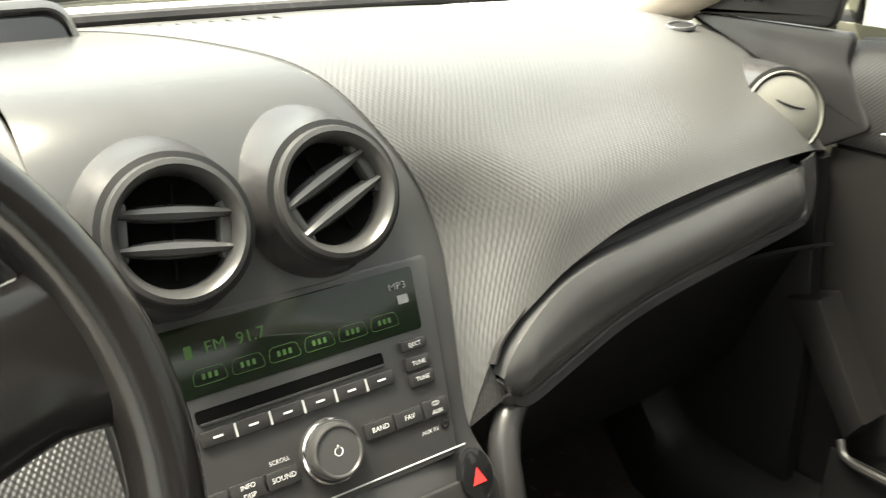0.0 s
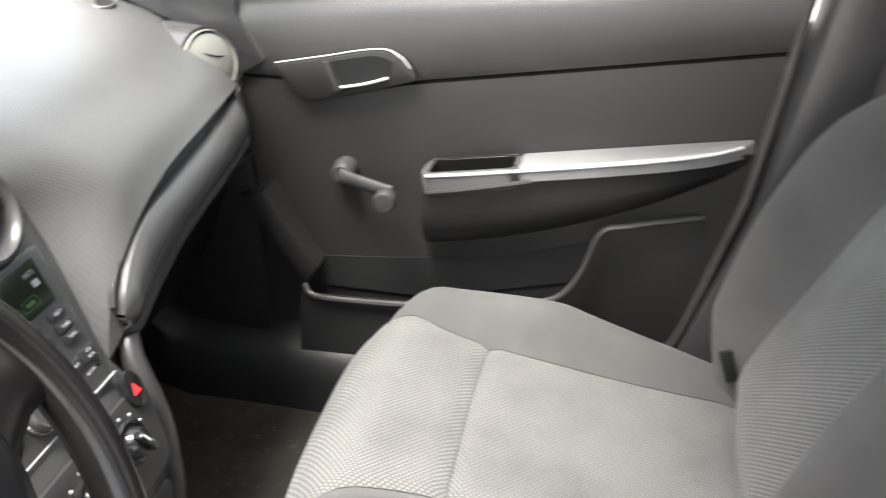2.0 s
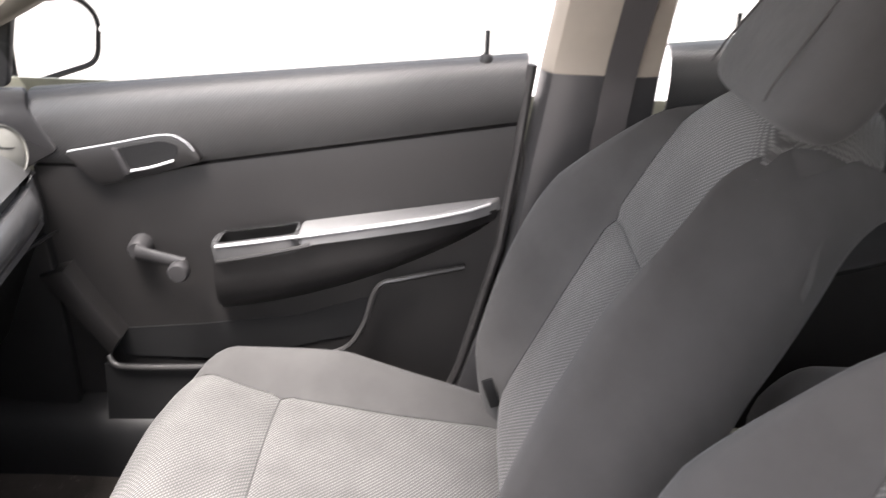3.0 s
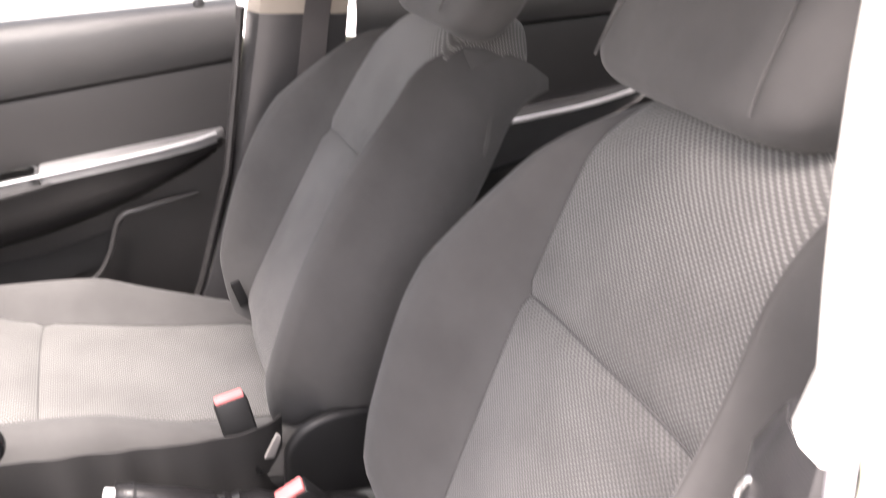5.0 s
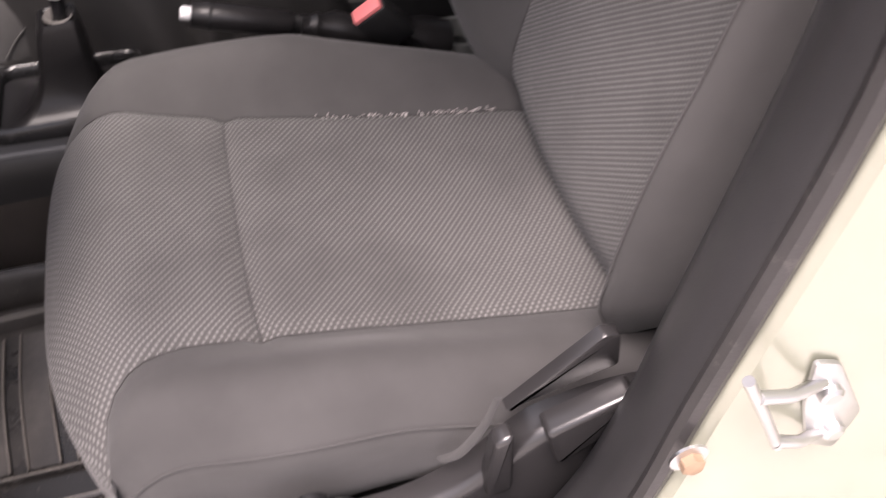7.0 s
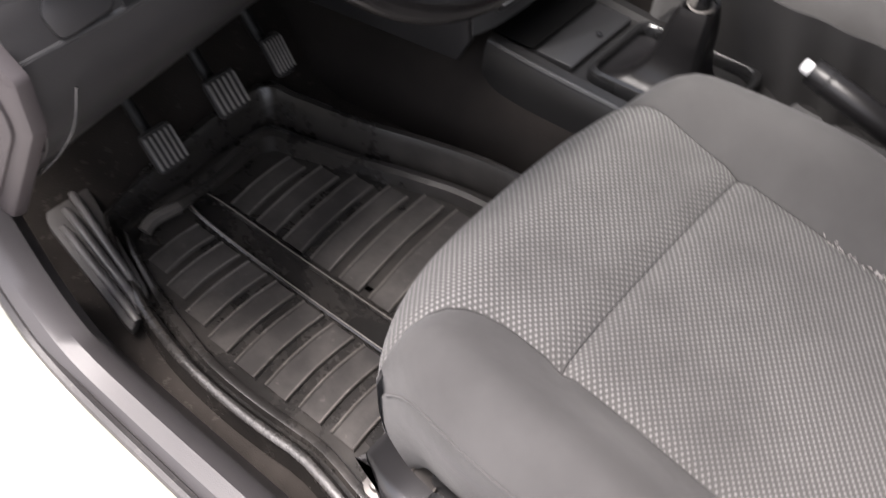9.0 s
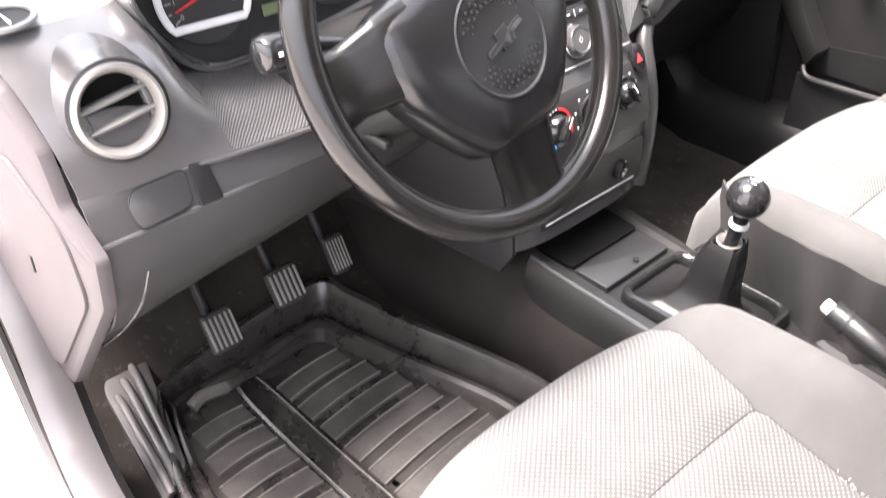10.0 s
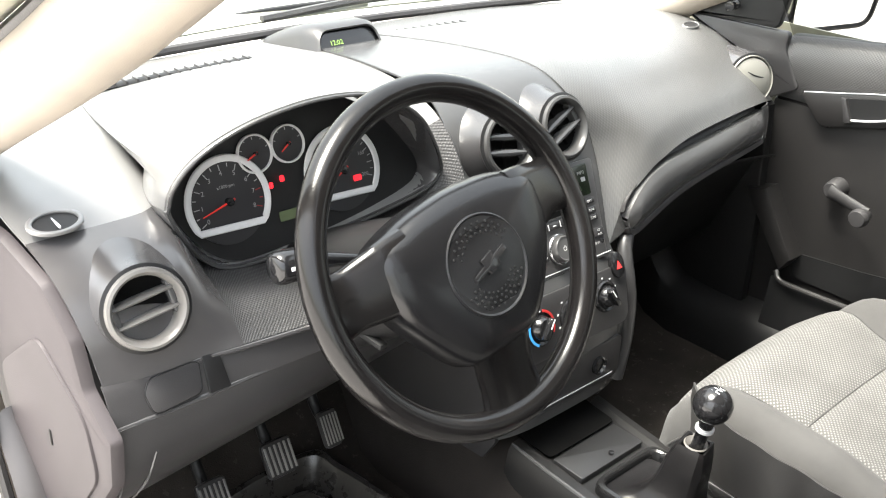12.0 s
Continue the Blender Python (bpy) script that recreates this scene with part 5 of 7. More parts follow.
wu, wv, wn_ = V(1, 0, 0), V(0, math.sin(TILT), math.cos(TILT)), V(0, -math.cos(TILT), math.sin(TILT))


def wp(a, b, c):
    """Wheel coordinates: a to the right and b up when the wheel stands straight, c towards the driver."""
    x, y = a * math.cos(TURN) - b * math.sin(TURN), a * math.sin(TURN) + b * math.cos(TURN)
    return WC + wu * x + wv * y + wn_ * c


R, T = 0.1775, 0.0158
bm = bmesh.new()
seg, ms = 96, 18
vs = []
for i in range(seg):
    an = 2 * math.pi * i / seg
    rows_ = []
    for k in range(ms):
        b = 2 * math.pi * k / ms
        grip = 1 + 0.10 * math.exp(-((math.degrees(an) % 180 - 25) / 14) ** 2)
        rr = R + T * math.cos(b) * 0.95
        rows_.append(bm.verts.new(wp(rr * math.cos(an), rr * math.sin(an), T * math.sin(b) * 1.05 * grip)))
    vs.append(rows_)
for i in range(seg):
    for k in range(ms):
        bm.faces.new((vs[i][k], vs[(i + 1) % seg][k], vs[(i + 1) % seg][(k + 1) % ms], vs[i][(k + 1) % ms]))
bmesh.ops.recalc_face_normals(bm, faces=bm.faces[:])
part("rim", bm, RIM, wheel, "black rim polished by use")


def spoke(a0, b0, w0, a1, b1, w1, c0, c1):
    d = Vector((a1 - a0, b1 - b0)).normalized()
    n = Vector((-d.y, d.x))
    rows = []
    for i in range(13):
        t = i / 12
        e = t * t * (3 - 2 * t)
        a, b, w, c = a0 + (a1 - a0) * t, b0 + (b1 - b0) * t, w0 + (w1 - w0) * e + 0.012 * max(0, t - 0.75) * 4, c0 + (c1 - c0) * e
        row = []
        for k in range(17):
            an = 2 * math.pi * k / 16
            s, h = math.cos(an), math.sin(an)
            s = math.copysign(abs(s) ** 0.6, s)
            h = math.copysign(abs(h) ** 0.8, h)
            row.append(wp(a + n.x * s * w / 2, b + n.y * s * w / 2, c + h * 0.011))
        rows.append(row)
    return sheet(rows)


part("spoke", spoke(-0.075, 0.020, 0.080, -0.168, 0.018, 0.060, 0.021, -0.002), RIM, wheel, "black left spoke")
part("spoke", spoke(0.075, 0.020, 0.080, 0.168, 0.018, 0.060, 0.021, -0.002), RIM, wheel, "black right spoke")
part("spoke", spoke(-0.008, -0.05, 0.084, -0.012, -0.168, 0.074, 0.019, -0.002), RIM, wheel, "black lower spoke")
# airbag cushion: a domed pad, broad at the top
padl = rounded([(-0.118, 0.050), (-0.062, 0.067), (0.0, 0.072), (0.062, 0.067), (0.118, 0.050), (0.116, -0.008), (0.092, -0.050), (0.062, -0.086), (0.036, -0.106), (-0.052, -0.106), (-0.072, -0.086), (-0.098, -0.050), (-0.120, -0.010)], 0.022, 6)
rows = []
for s, c in ((1.0, -0.012), (1.0, 0.006), (0.99, 0.013), (0.95, 0.023), (0.88, 0.0295), (0.75, 0.0345), (0.55, 0.038), (0.3, 0.040), (0.02, 0.0405)):
    rows.append([wp(a * s, -0.012 * (1 - s) + b * s, c) for a, b in padl + [padl[0]]])
part("airbag_cover", sheet(rows, flip=True), plastic("airbag_vinyl", (0.007, 0.007, 0.0078), 0.24, 420, 0.1, 0.2, 0.4), wheel, "grained black airbag cover")
ctr = lambda a, b, c: wp(a - 0.004, b - 0.014, c)
part("disc", lathe([(0.0535, -0.004), (0.0535, 0.0005), (0.052, 0.0015), (0.050, 0.0), (0.0, 0.001)], ctr(0, 0, 0.0385), wn_, 56, sq=(1.0, 1.0)), plastic("airbag_disc", (0.010, 0.010, 0.011), 0.33, 600, 0.2, 0.1, 0.35), wheel, "round centre of the cover")
for k in range(30):
    for j, rr in enumerate((0.029, 0.034, 0.039, 0.044)):
        an = 2 * math.pi * (k + 0.5 * (j % 2)) / 30
        if abs(math.sin(an)) < 0.42:
            continue
        if j == 0 and math.sin(an) > 0:
            continue
        part("stud", lathe([(0.0016, 0), (0.0013, 0.0012), (0, 0.0016)], ctr(rr * math.cos(an), rr * math.sin(an), 0.0392), wn_, 6), BLACK, wheel)
em = [(-0.026, -0.002), (-0.009, -0.001), (-0.009, 0.006), (0.009, 0.006), (0.0075, 0.0), (0.026, 0.001), (0.0275, -0.006), (0.011, -0.007), (0.011, -0.013), (-0.008, -0.013), (-0.0085, -0.008), (-0.027, -0.008)]
part("emblem", plate([(a * math.cos(0.25) - b * math.sin(0.25), a * math.sin(0.25) + b * math.cos(0.25) + 0.004) for a, b in em], lambda a, b, c: ctr(a, b, 0.0392 + c), 0.004, 0.001), GLOSS, wheel, "raised glossy black emblem")
for sgn in (-1, 1):
    part("cover_seam", tube(spline([wp(sgn * 0.106, 0.052, 0.016), wp(sgn * 0.103, 0.035, 0.0265), wp(sgn * 0.100, 0.01, 0.0285), wp(sgn * 0.094, -0.018, 0.0275), wp(sgn * 0.086, -0.040, 0.0225)], 18), 0.0011, 6), BLACK, wheel)
part("hub_back", lathe([(0.045, -0.05), (0.055, -0.02), (0.068, 0.0), (0.068, 0.01)], WC - wn_ * 0.012, wn_, 40), BLACK, wheel)

col = thing("steering_column", "black plastic steering column shroud with stalks", "steering column", (-0.342, 0.1, 0.8))
rows = []
for t, w, h in ((0.035, 0.045, 0.045), (0.05, 0.062, 0.055), (0.10, 0.068, 0.062), (0.17, 0.075, 0.07), (0.25, 0.08, 0.075)):
    c = WC - wn_ * t
    rows.append([c + wu * w * math.copysign(abs(math.cos(a)) ** 0.55, math.cos(a)) + wv * (h * math.copysign(abs(math.sin(a)) ** 0.55, math.sin(a)) - 0.01) for a in (2 * math.pi * k / 32 for k in range(33))])
part("shroud", sheet(rows, flip=True), BLACK, col)
part("indicator_stalk", tube(spline([(-0.41, 0.03, 0.868), (-0.44, 0.034, 0.876), (-0.475, 0.039, 0.8835)], 10), [0.006, 0.006, 0.0062, 0.0065, 0.007, 0.0075, 0.008, 0.009, 0.010, 0.010], 16), GLOSS, col, "glossy black indicator stalk")
sk = part("stalk_end", lathe([(0.010, 0), (0.0135, 0.002), (0.0145, 0.006), (0.0145, 0.013), (0.0135, 0.0135), (0.0135, 0.0155), (0.0165, 0.016), (0.0175, 0.020), (0.0175, 0.036), (0.016, 0.042), (0.0125, 0.045), (0.0, 0.0465)], (-0.474, 0.039, 0.8835), (-1, 0.02, 0.06), 28), GLOSS, col, "fat glossy black light switch")
part("mark", box((-0.502, 0.0225, 0.890), (0.012, 0.0012, 0.004), 0.0003), WHITE, sk)
part("wiper_stalk", tube(spline([(-0.275, 0.03, 0.868), (-0.24, 0.035, 0.872), (-0.19, 0.04, 0.875)], 8), [0.007, 0.008, 0.009, 0.010, 0.010, 0.011, 0.012, 0.010], 12), BLACK, col, "black wiper stalk")
part("ignition_lock", lathe([(0.018, 0), (0.018, 0.012), (0.013, 0.015), (0, 0.015)], (-0.262, 0.05, 0.815), (0.6, -0.75, 0.2), 20), BLACK, col)
part("tilt_lever", box((-0.40, 0.04, 0.765), (0.012, 0.06, 0.008), 0.003), BLACK, col)

# ---------- radio and heater controls ----------
face = on((-0.003, 0.1322, 0.763), (1, 0, 0), (0, 0.47, 0.883))
radio = thing("car_radio", "black car radio with green display and a round knob", "car radio", (-0.008, 0.137, 0.77))
FZ = 0.0035
rf = lambda a, b, c: face(a, b, c + FZ)
part("front", plate(rounded([(-0.112, -0.078), (0.098, -0.078), (0.116, 0.070), (-0.122, 0.070)], 0.006), lambda a, b, c: face(a, b, c - 0.004), 0.0075, 0.0015), PANEL, radio, "charcoal radio front")
part("display", plate(rounded([(-0.108, 0.018), (0.096, 0.018), (0.1, 0.064), (-0.111, 0.064)], 0.003), rf, 0.001, 0.0004), plastic("display_green_black", (0.008, 0.014, 0.007), 0.16, 900, 0.0, 0.1, 0.5), radio, "dark green display")
LCD = glow("display_green", (0.05, 0.12, 0.03), 0.022)
part("readout", words("FM  91.7", lambda a, b, c: rf(-0.044 + a, 0.047 + b, 0.0011 + c), 0.0115, wide=1.05), LCD, radio, "green readout FM 91.7")
part("badge", plate(rect(0.005, 0.0085, 0.001), lambda a, b, c: rf(-0.076 + a, 0.047 + b, 0.0011 + c), 0.0003, 0), LCD, radio)
for k in range(6):
    a0 = -0.066 + 0.0265 * k
    part("preset_mark", tube([rf(a0 + a, 0.030 + b, 0.0012) for a, b in rounded([(-0.012, -0.005), (0.012, -0.005), (0.010, 0.005), (-0.010, 0.005)], 0.003, 3)], 0.0002, 4, closed=True), LCD, radio)
    for i in range(3):
        part("preset_bar", plate(rect(0.0022, 0.0038, 0.0005), lambda a, b, c: rf(a0 + 0.0042 * (i - 1) + a, 0.030 + b, 0.0011 + c), 0.0003, 0), LCD, radio)
part("mp3_mark", words("MP3", lambda a, b, c: rf(0.084 + a, 0.052 + b, 0.0012 + c), 0.0072, wide=1.2), DIALPRINT, radio)
part("disc_mark", plate(rect(0.009, 0.0065, 0.001), lambda a, b, c: rf(0.086 + a, 0.042 + b, 0.0012 + c), 0.0003, 0), DIALPRINT, radio)
# a flat plate; the depth of the slot is shade in its colour
part("disc_slot", plate(rect(0.140, 0.0085, 0.002), lambda a, b, c: rf(-0.012 + a, 0.0055 + b, c), 0.0008, 0), RECESS_SHADE, radio, "black plate painted as the shaded disc slot")
part("slot_lip", tube([rf(-0.08, 0.0005, 0.001), rf(0.057, 0.0005, 0.001)], 0.0012, 6), GREY, radio)


def button(a0, b0, w, h, text="", depth=0.005, size=0.005):
    b = part("button", plate(rounded([(-w / 2, -h / 2), (w / 2, -h / 2), (w / 2, h / 2), (-w / 2, h / 2)], 0.0018, 3), lambda a, c, d: rf(a0 + a, b0 + c, d - 0.001), depth, 0.0012), plastic("button_black", (0.032, 0.031, 0.032), 0.24, 1200, 0.05) if "button_black" not in bpy.data.materials else bpy.data.materials["button_black"], radio)
    if text == "-":
        part("mark", plate(rect(0.0065, 0.0014, 0.0004), lambda a, c, d: rf(a0 + a, b0 + c, depth - 0.0008 + d), 0.0003, 0), WHITE, b)
    elif text:
        for i, ln in enumerate(text.split("\n")):
            n = text.count("\n")
            part("mark", words(ln, lambda a, c, d: rf(a0 + a, b0 + c + 0.003 * n - 0.006 * i, depth - 0.0008 + d), size), WHITE, b)
    return b


for k in range(6):
    button(-0.072 + 0.0245 * k, -0.0085, 0.0225, 0.0105, "-")
    part("divider", tube([rf(-0.0597 + 0.0245 * k, -0.013, 0.004), rf(-0.0597 + 0.0245 * k, -0.004, 0.004)], 0.0008, 6), SILVER, radio) if k < 5 else None
button(0.084, 0.0085, 0.022, 0.008, "EJECT", size=0.0042)
button(0.0835, -0.005, 0.021, 0.010, "TUNE", size=0.0045)
button(0.0835, -0.0165, 0.021, 0.010, "TUNE", size=0.0045)
button(-0.0985, 0.0055, 0.016, 0.008, "")
button(-0.0985, -0.0055, 0.018, 0.010, "SEEK", size=0.0045)
button(-0.0985, -0.017, 0.018, 0.010, "SEEK", size=0.0045)
button(0.040, -0.040, 0.0235, 0.012, "BAND")
button(0.0645, -0.040, 0.0235, 0.012, "FAV")
button(0.088, -0.040, 0.0215, 0.013, "CD\nAUX", size=0.0045)
button(-0.037, -0.048, 0.0235, 0.012, "SOUND")
button(-0.062, -0.048, 0.0235, 0.013, "INFO\nDISP", size=0.0045)
button(-0.087, -0.048, 0.0235, 0.012, "CONFIG", size=0.0045)
part("legend", words("SCROLL", lambda a, b, c: rf(-0.036 + a, -0.0375 + b, 0.0002 + c), 0.0042), WHITE, radio)
part("legend", words("AUX IN", lambda a, b, c: rf(0.080 + a, -0.0555 + b, 0.0002 + c), 0.0042), WHITE, radio)
part("aux_socket", lathe([(0.0035, 0.0), (0.0035, 0.0008), (0.002, 0.001), (0.0018, -0.004), (0, -0.004)], rf(0.0935, -0.0545, 0.0), rf(0, 0, 1) - rf(0, 0, 0), 18), GLOSS, radio)
nrm = rf(0, 0, 1) - rf(0, 0, 0)
kn = part("volume_knob", lathe([(0.0225, 0.0), (0.0225, 0.004), (0.0205, 0.0055), (0.0195, 0.006), (0.0192, 0.013), (0.0175, 0.0155), (0.0165, 0.0155), (0.0155, 0.0142), (0, 0.0142)], rf(0.0005, -0.043, 0.0), nrm, 48), PANEL, radio, "round volume knob")
part("knob_ring", lathe([(0.0212, 0.004), (0.0222, 0.0052), (0.0212, 0.0064), (0.0202, 0.006)], rf(0.0005, -0.043, 0.0), nrm, 48), CHROME, kn, "bright ring")
part("power_mark", merge(ring(lambda a, b, c: rf(0.0005 + a, -0.043 + b, 0.0142 + c), 0.0026, 0.0032, 0.0003, a0=120, a1=420, n=20), box(rf(0.0005, -0.0402, 0.0144), (0.0007, 0.0007, 0.003), 0)), WHITE, kn)
part("trim_line", tube([rf(-0.115, -0.0735, 0.0002), rf(0.106, -0.0735, 0.0002)], 0.0007, 6), SILVER, radio)
part("panel_line", tube([rf(0.1065, 0.068, -0.002), rf(0.100, 0.0, -0.002), rf(0.094, -0.07, -0.002)], 0.0008, 6), BLACK, radio)

clim = on((0.0, 0.0665, 0.640), (1, 0, 0), (0, 0.32, 0.947))
heat = thing("heater_controls", "heater panel with three black dials", "heater controls", (0.0, 0.067, 0.64))
part("backing", plate(rounded([(-0.122, -0.046), (0.112, -0.046), (0.122, 0.044), (-0.128, 0.044)], 0.02, 6), lambda a, b, c: clim(a, b, c - 0.001), 0.004, 0.0015), DARK, heat, "charcoal heater panel")
cn = clim(0, 0, 1) - clim(0, 0, 0)
BLUE = plastic("blue_print", (0.05, 0.35, 0.85), 0.5, 900, 0.0, 0.03)
for i, (a0, b0, rr) in enumerate(((-0.079, 0.004, 0.027), (-0.009, 0.0, 0.027), (0.064, 0.006, 0.024))):
    d = part("dial", lathe([(rr, 0), (rr, 0.004), (rr * 0.92, 0.006), (rr * 0.86, 0.0055), (rr * 0.74, 0.003), (rr * 0.7, 0.003), (rr * 0.62, 0.012), (rr * 0.5, 0.016), (0, 0.0165)], clim(a0, b0, 0.003), cn, 44), GLOSS, heat, "black heater dial")
    an = radians((50, 95, 120)[i])
    u = Vector((math.cos(an), math.sin(an)))
    q = Matrix(((cn.cross(clim(u.x, u.y, 0) - clim(0, 0, 0))), clim(u.x, u.y, 0) - clim(0, 0, 0), cn)).transposed().to_4x4()
    part("grip", box(clim(a0, b0, 0.021), (0.009, rr * 1.25, 0.012), 0.003, m=q), GLOSS, d)
    part("pointer", box(clim(a0 + u.x * rr * 0.3, b0 + u.y * rr * 0.3, 0.0274), (0.0016, rr * 0.55, 0.0006), 0, m=q), WHITE, d)
    if i == 0:
        part("cold_arc", ring(lambda a, b, c: clim(a0 + a, b0 + b, 0.0095 + c), rr * 0.84, rr * 0.98, 0.0006, a0=150, a1=245, n=16), BLUE, d, "blue cold scale")
        part("warm_arc", ring(lambda a, b, c: clim(a0 + a, b0 + b, 0.0095 + c), rr * 0.84, rr * 0.98, 0.0006, a0=-30, a1=80, n=18), RED, d, "red warm scale")
        for k in range(5):
            t = radians(90 + 13 * k)
            part("scale_mark", box(clim(a0 + rr * 0.91 * math.cos(t), b0 + rr * 0.91 * math.sin(t), 0.0097), (0.002, 0.001, 0.002), 0), SILVER, d)
    else:
        for k in range(7):
            t = radians(200 - 220 * k / 6)
            part("scale_mark", box(clim(a0 + rr * 1.13 * math.cos(t), b0 + rr * 1.13 * math.sin(t), 0.0032), (0.0028, 0.001, 0.0028), 0), WHITE, heat)
hz = thing("hazard_switch", "oval black switch with a red triangle", "switch", (0.108, 0.08, 0.68))
hp = on((0.100, 0.0805, 0.682), (1, 0, 0), (0, 0.42, 0.9))
part("button", plate(ellipse(0.014, 0.020, 30), lambda a, b, c: hp(a, b, c - 0.001), 0.008, 0.002), GLOSS, hz)
part("triangle", plate([(-0.006, -0.006), (0.006, -0.006), (0, 0.006)], lambda a, b, c: hp(a, b, 0.0071 + c), 0.0004, 0), glow("hazard_red", (0.8, 0.03, 0.03), 0.25), hz, "red triangle")
lo = thing("socket_panel", "dark panel with power socket under the heater dials", "panel", (0, 0.06, 0.54))
lp = on((0.0, 0.0565, 0.535), (1, 0, 0), (0, 0.06, 1))
part("board", plate(rounded([(-0.11, -0.035), (0.105, -0.035), (0.11, 0.035), (-0.115, 0.035)], 0.012, 5), lambda a, b, c: lp(a, b, c - 0.001), 0.005, 0.0015), DARK, lo)
part("power_socket", lathe([(0.015, 0), (0.015, 0.006), (0.011, 0.008), (0.009, 0.004), (0, 0.004)], lp(0.055, 0.0, 0.003), (0, -1, 0.06), 28), GLOSS, lo, "black power socket")
part("socket_ring", ring(lambda a, b, c: lp(0.055 + a, b, 0.009 + c), 0.011, 0.0125, 0.001), CHROME, lo)
part("tray_line", tube([lp(-0.10, -0.026, 0.0045), lp(0.09, -0.026, 0.0045)], 0.001, 6), SILVER, lo)

# ---------- floor console, gear lever, handbrake ----------
con = thing("floor_console", "dark plastic floor console between the seats", "console", (0, -0.3, 0.3))
secs = []
for y, w, z in ((0.075, 0.100, 0.445), (0.0, 0.098, 0.438), (-0.10, 0.095, 0.432), (-0.24, 0.092, 0.425), (-0.30, 0.080, 0.415), (-0.45, 0.075, 0.41), (-0.60, 0.075, 0.41), (-0.72, 0.072, 0.405)):
    secs.append([V(-w - 0.025, y, 0.285), V(-w - 0.008, y, z - 0.04), V(-w - 0.003, y, z - 0.008), V(-w + 0.003, y, z), V(-w + 0.014, y, z + 0.001), V(-w + 0.020, y, z - 0.006), V(0, y, z - 0.006), V(w - 0.020, y, z - 0.006), V(w - 0.014, y, z + 0.001), V(w - 0.003, y, z), V(w + 0.003, y, z - 0.008), V(w + 0.008, y, z - 0.04), V(w + 0.025, y, 0.285)])
secs = [list(r) for r in zip(*[spline(c, 40) for c in zip(*secs)])]
part("body", sheet(secs, thick=0.003), plastic("black_console_plastic", (0.014, 0.0135, 0.0135), 0.34, 700, 0.25, 0.2, 0.4), con)
# pale tube paints the highlight along the console's left edge
part("edge", tube(spline([(-0.099, 0.073, 0.4455), (-0.0975, 0.0, 0.4385), (-0.0945, -0.10, 0.4325), (-0.0915, -0.24, 0.4255)], 20), 0.0036, 7), GREY_SMOOTH, con, "console edge highlight, painted as a pale line")
# no hollow here: the plate is blackened as the tray's shade
part("tray_well", plate(rounded([(-0.074, 0.0195), (0.072, 0.0195), (0.075, 0.090), (-0.077, 0.090)], 0.008), lambda a, b, c: V(a, b, 0.4395 + 0.05 * b + c), 0.002, 0), RECESS_SHADE, con, "black plate painted as the shaded storage tray")
part("ashtray_lid", plate(rounded([(-0.073, -0.041), (0.066, -0.041), (0.066, 0.016), (-0.073, 0.016)], 0.004), lambda a, b, c: V(a, b, 0.432 + c), 0.010, 0.002), dimpled("dimpled_black_lid", (0.022, 0.022, 0.023), 0.004, 0.4, 0.7), con, "dimpled dark lid")
part("lid_button", lathe([(0.004, 0), (0.004, 0.004), (0, 0.005)], (0.004, -0.030, 0.442), (0, 0, 1), 14), GLOSS, con)
rim = rounded([(-0.066, -0.06), (0.066, -0.06), (0.062, -0.235), (-0.062, -0.235)], 0.02, 6)
rim.append(rim[0])
part("frame", sheet([[V(a * k, -0.147 + (b + 0.147) * m, z) for a, b in rim] for k, m, z in ((1.10, 1.06, 0.428), (1.09, 1.055, 0.441), (1.06, 1.04, 0.446), (0.97, 0.98, 0.447), (0.93, 0.955, 0.445), (0.91, 0.94, 0.440), (0.90, 0.93, 0.428))], flip=True), plastic("polished_black_frame", (0.014, 0.014, 0.0145), 0.2, 900, 0.08, 0.25), con, "shiny black frame round the gaiter")

gear = thing("gear_lever", "gear lever with a glossy black ball knob", "gear lever", (-0.007, -0.16, 0.43))
rows = []
base = rounded([(-0.060, 0.085), (0.060, 0.085), (0.057, -0.078), (-0.057, -0.078)], 0.02, 9)
for t, s, r, z in ((0, 0, 0, 0.432), (0.02, 0, 0, 0.435), (0.10, 0.22, 0.040, 0.436), (0.16, 0.45, 0.040, 0.438), (0.22, 0.66, 0.0395, 0.443), (0.28, 0.85, 0.0385, 0.452), (0.36, 0.95, 0.037, 0.464), (0.46, 1, 0.0355, 0.480), (0.58, 1, 0.0335, 0.498), (0.70, 1, 0.0315, 0.516), (0.82, 1, 0.0285, 0.532), (0.91, 1, 0.0255, 0.543), (0.97, 1, 0.0235, 0.550), (1.0, 1, 0.0215, 0.5525), (1.0, 1, 0.0185, 0.551), (1.0, 1, 0.0165, 0.545), (1.0, 1, 0.0155, 0.536)):
    row = []
    for a, b in base + [base[0]]:
        an = math.atan2(b, a)
        wave = (0.06 * math.sin(4 * an + 3.5 * t) + 0.035 * math.sin(7 * an - 6 * t) + 0.02 * math.sin(13 * an + 11 * t)) * min(1, 5 * t) * (1.1 - 0.75 * t)
        k = 1 + wave
        x, y = a * (1 - s) + r * math.cos(an) * s, b * (1 - s) + r * math.sin(an) * s
        row.append(V(-0.007 + x * k, -0.147 - 0.019 * t + y * k, z + 0.004 * math.sin(3 * an + 4 * t) * min(1, 4 * t)))
    rows.append(row)
part("gaiter", sheet(rows, flip=True), LEATHER, gear, "creased black leather gaiter")
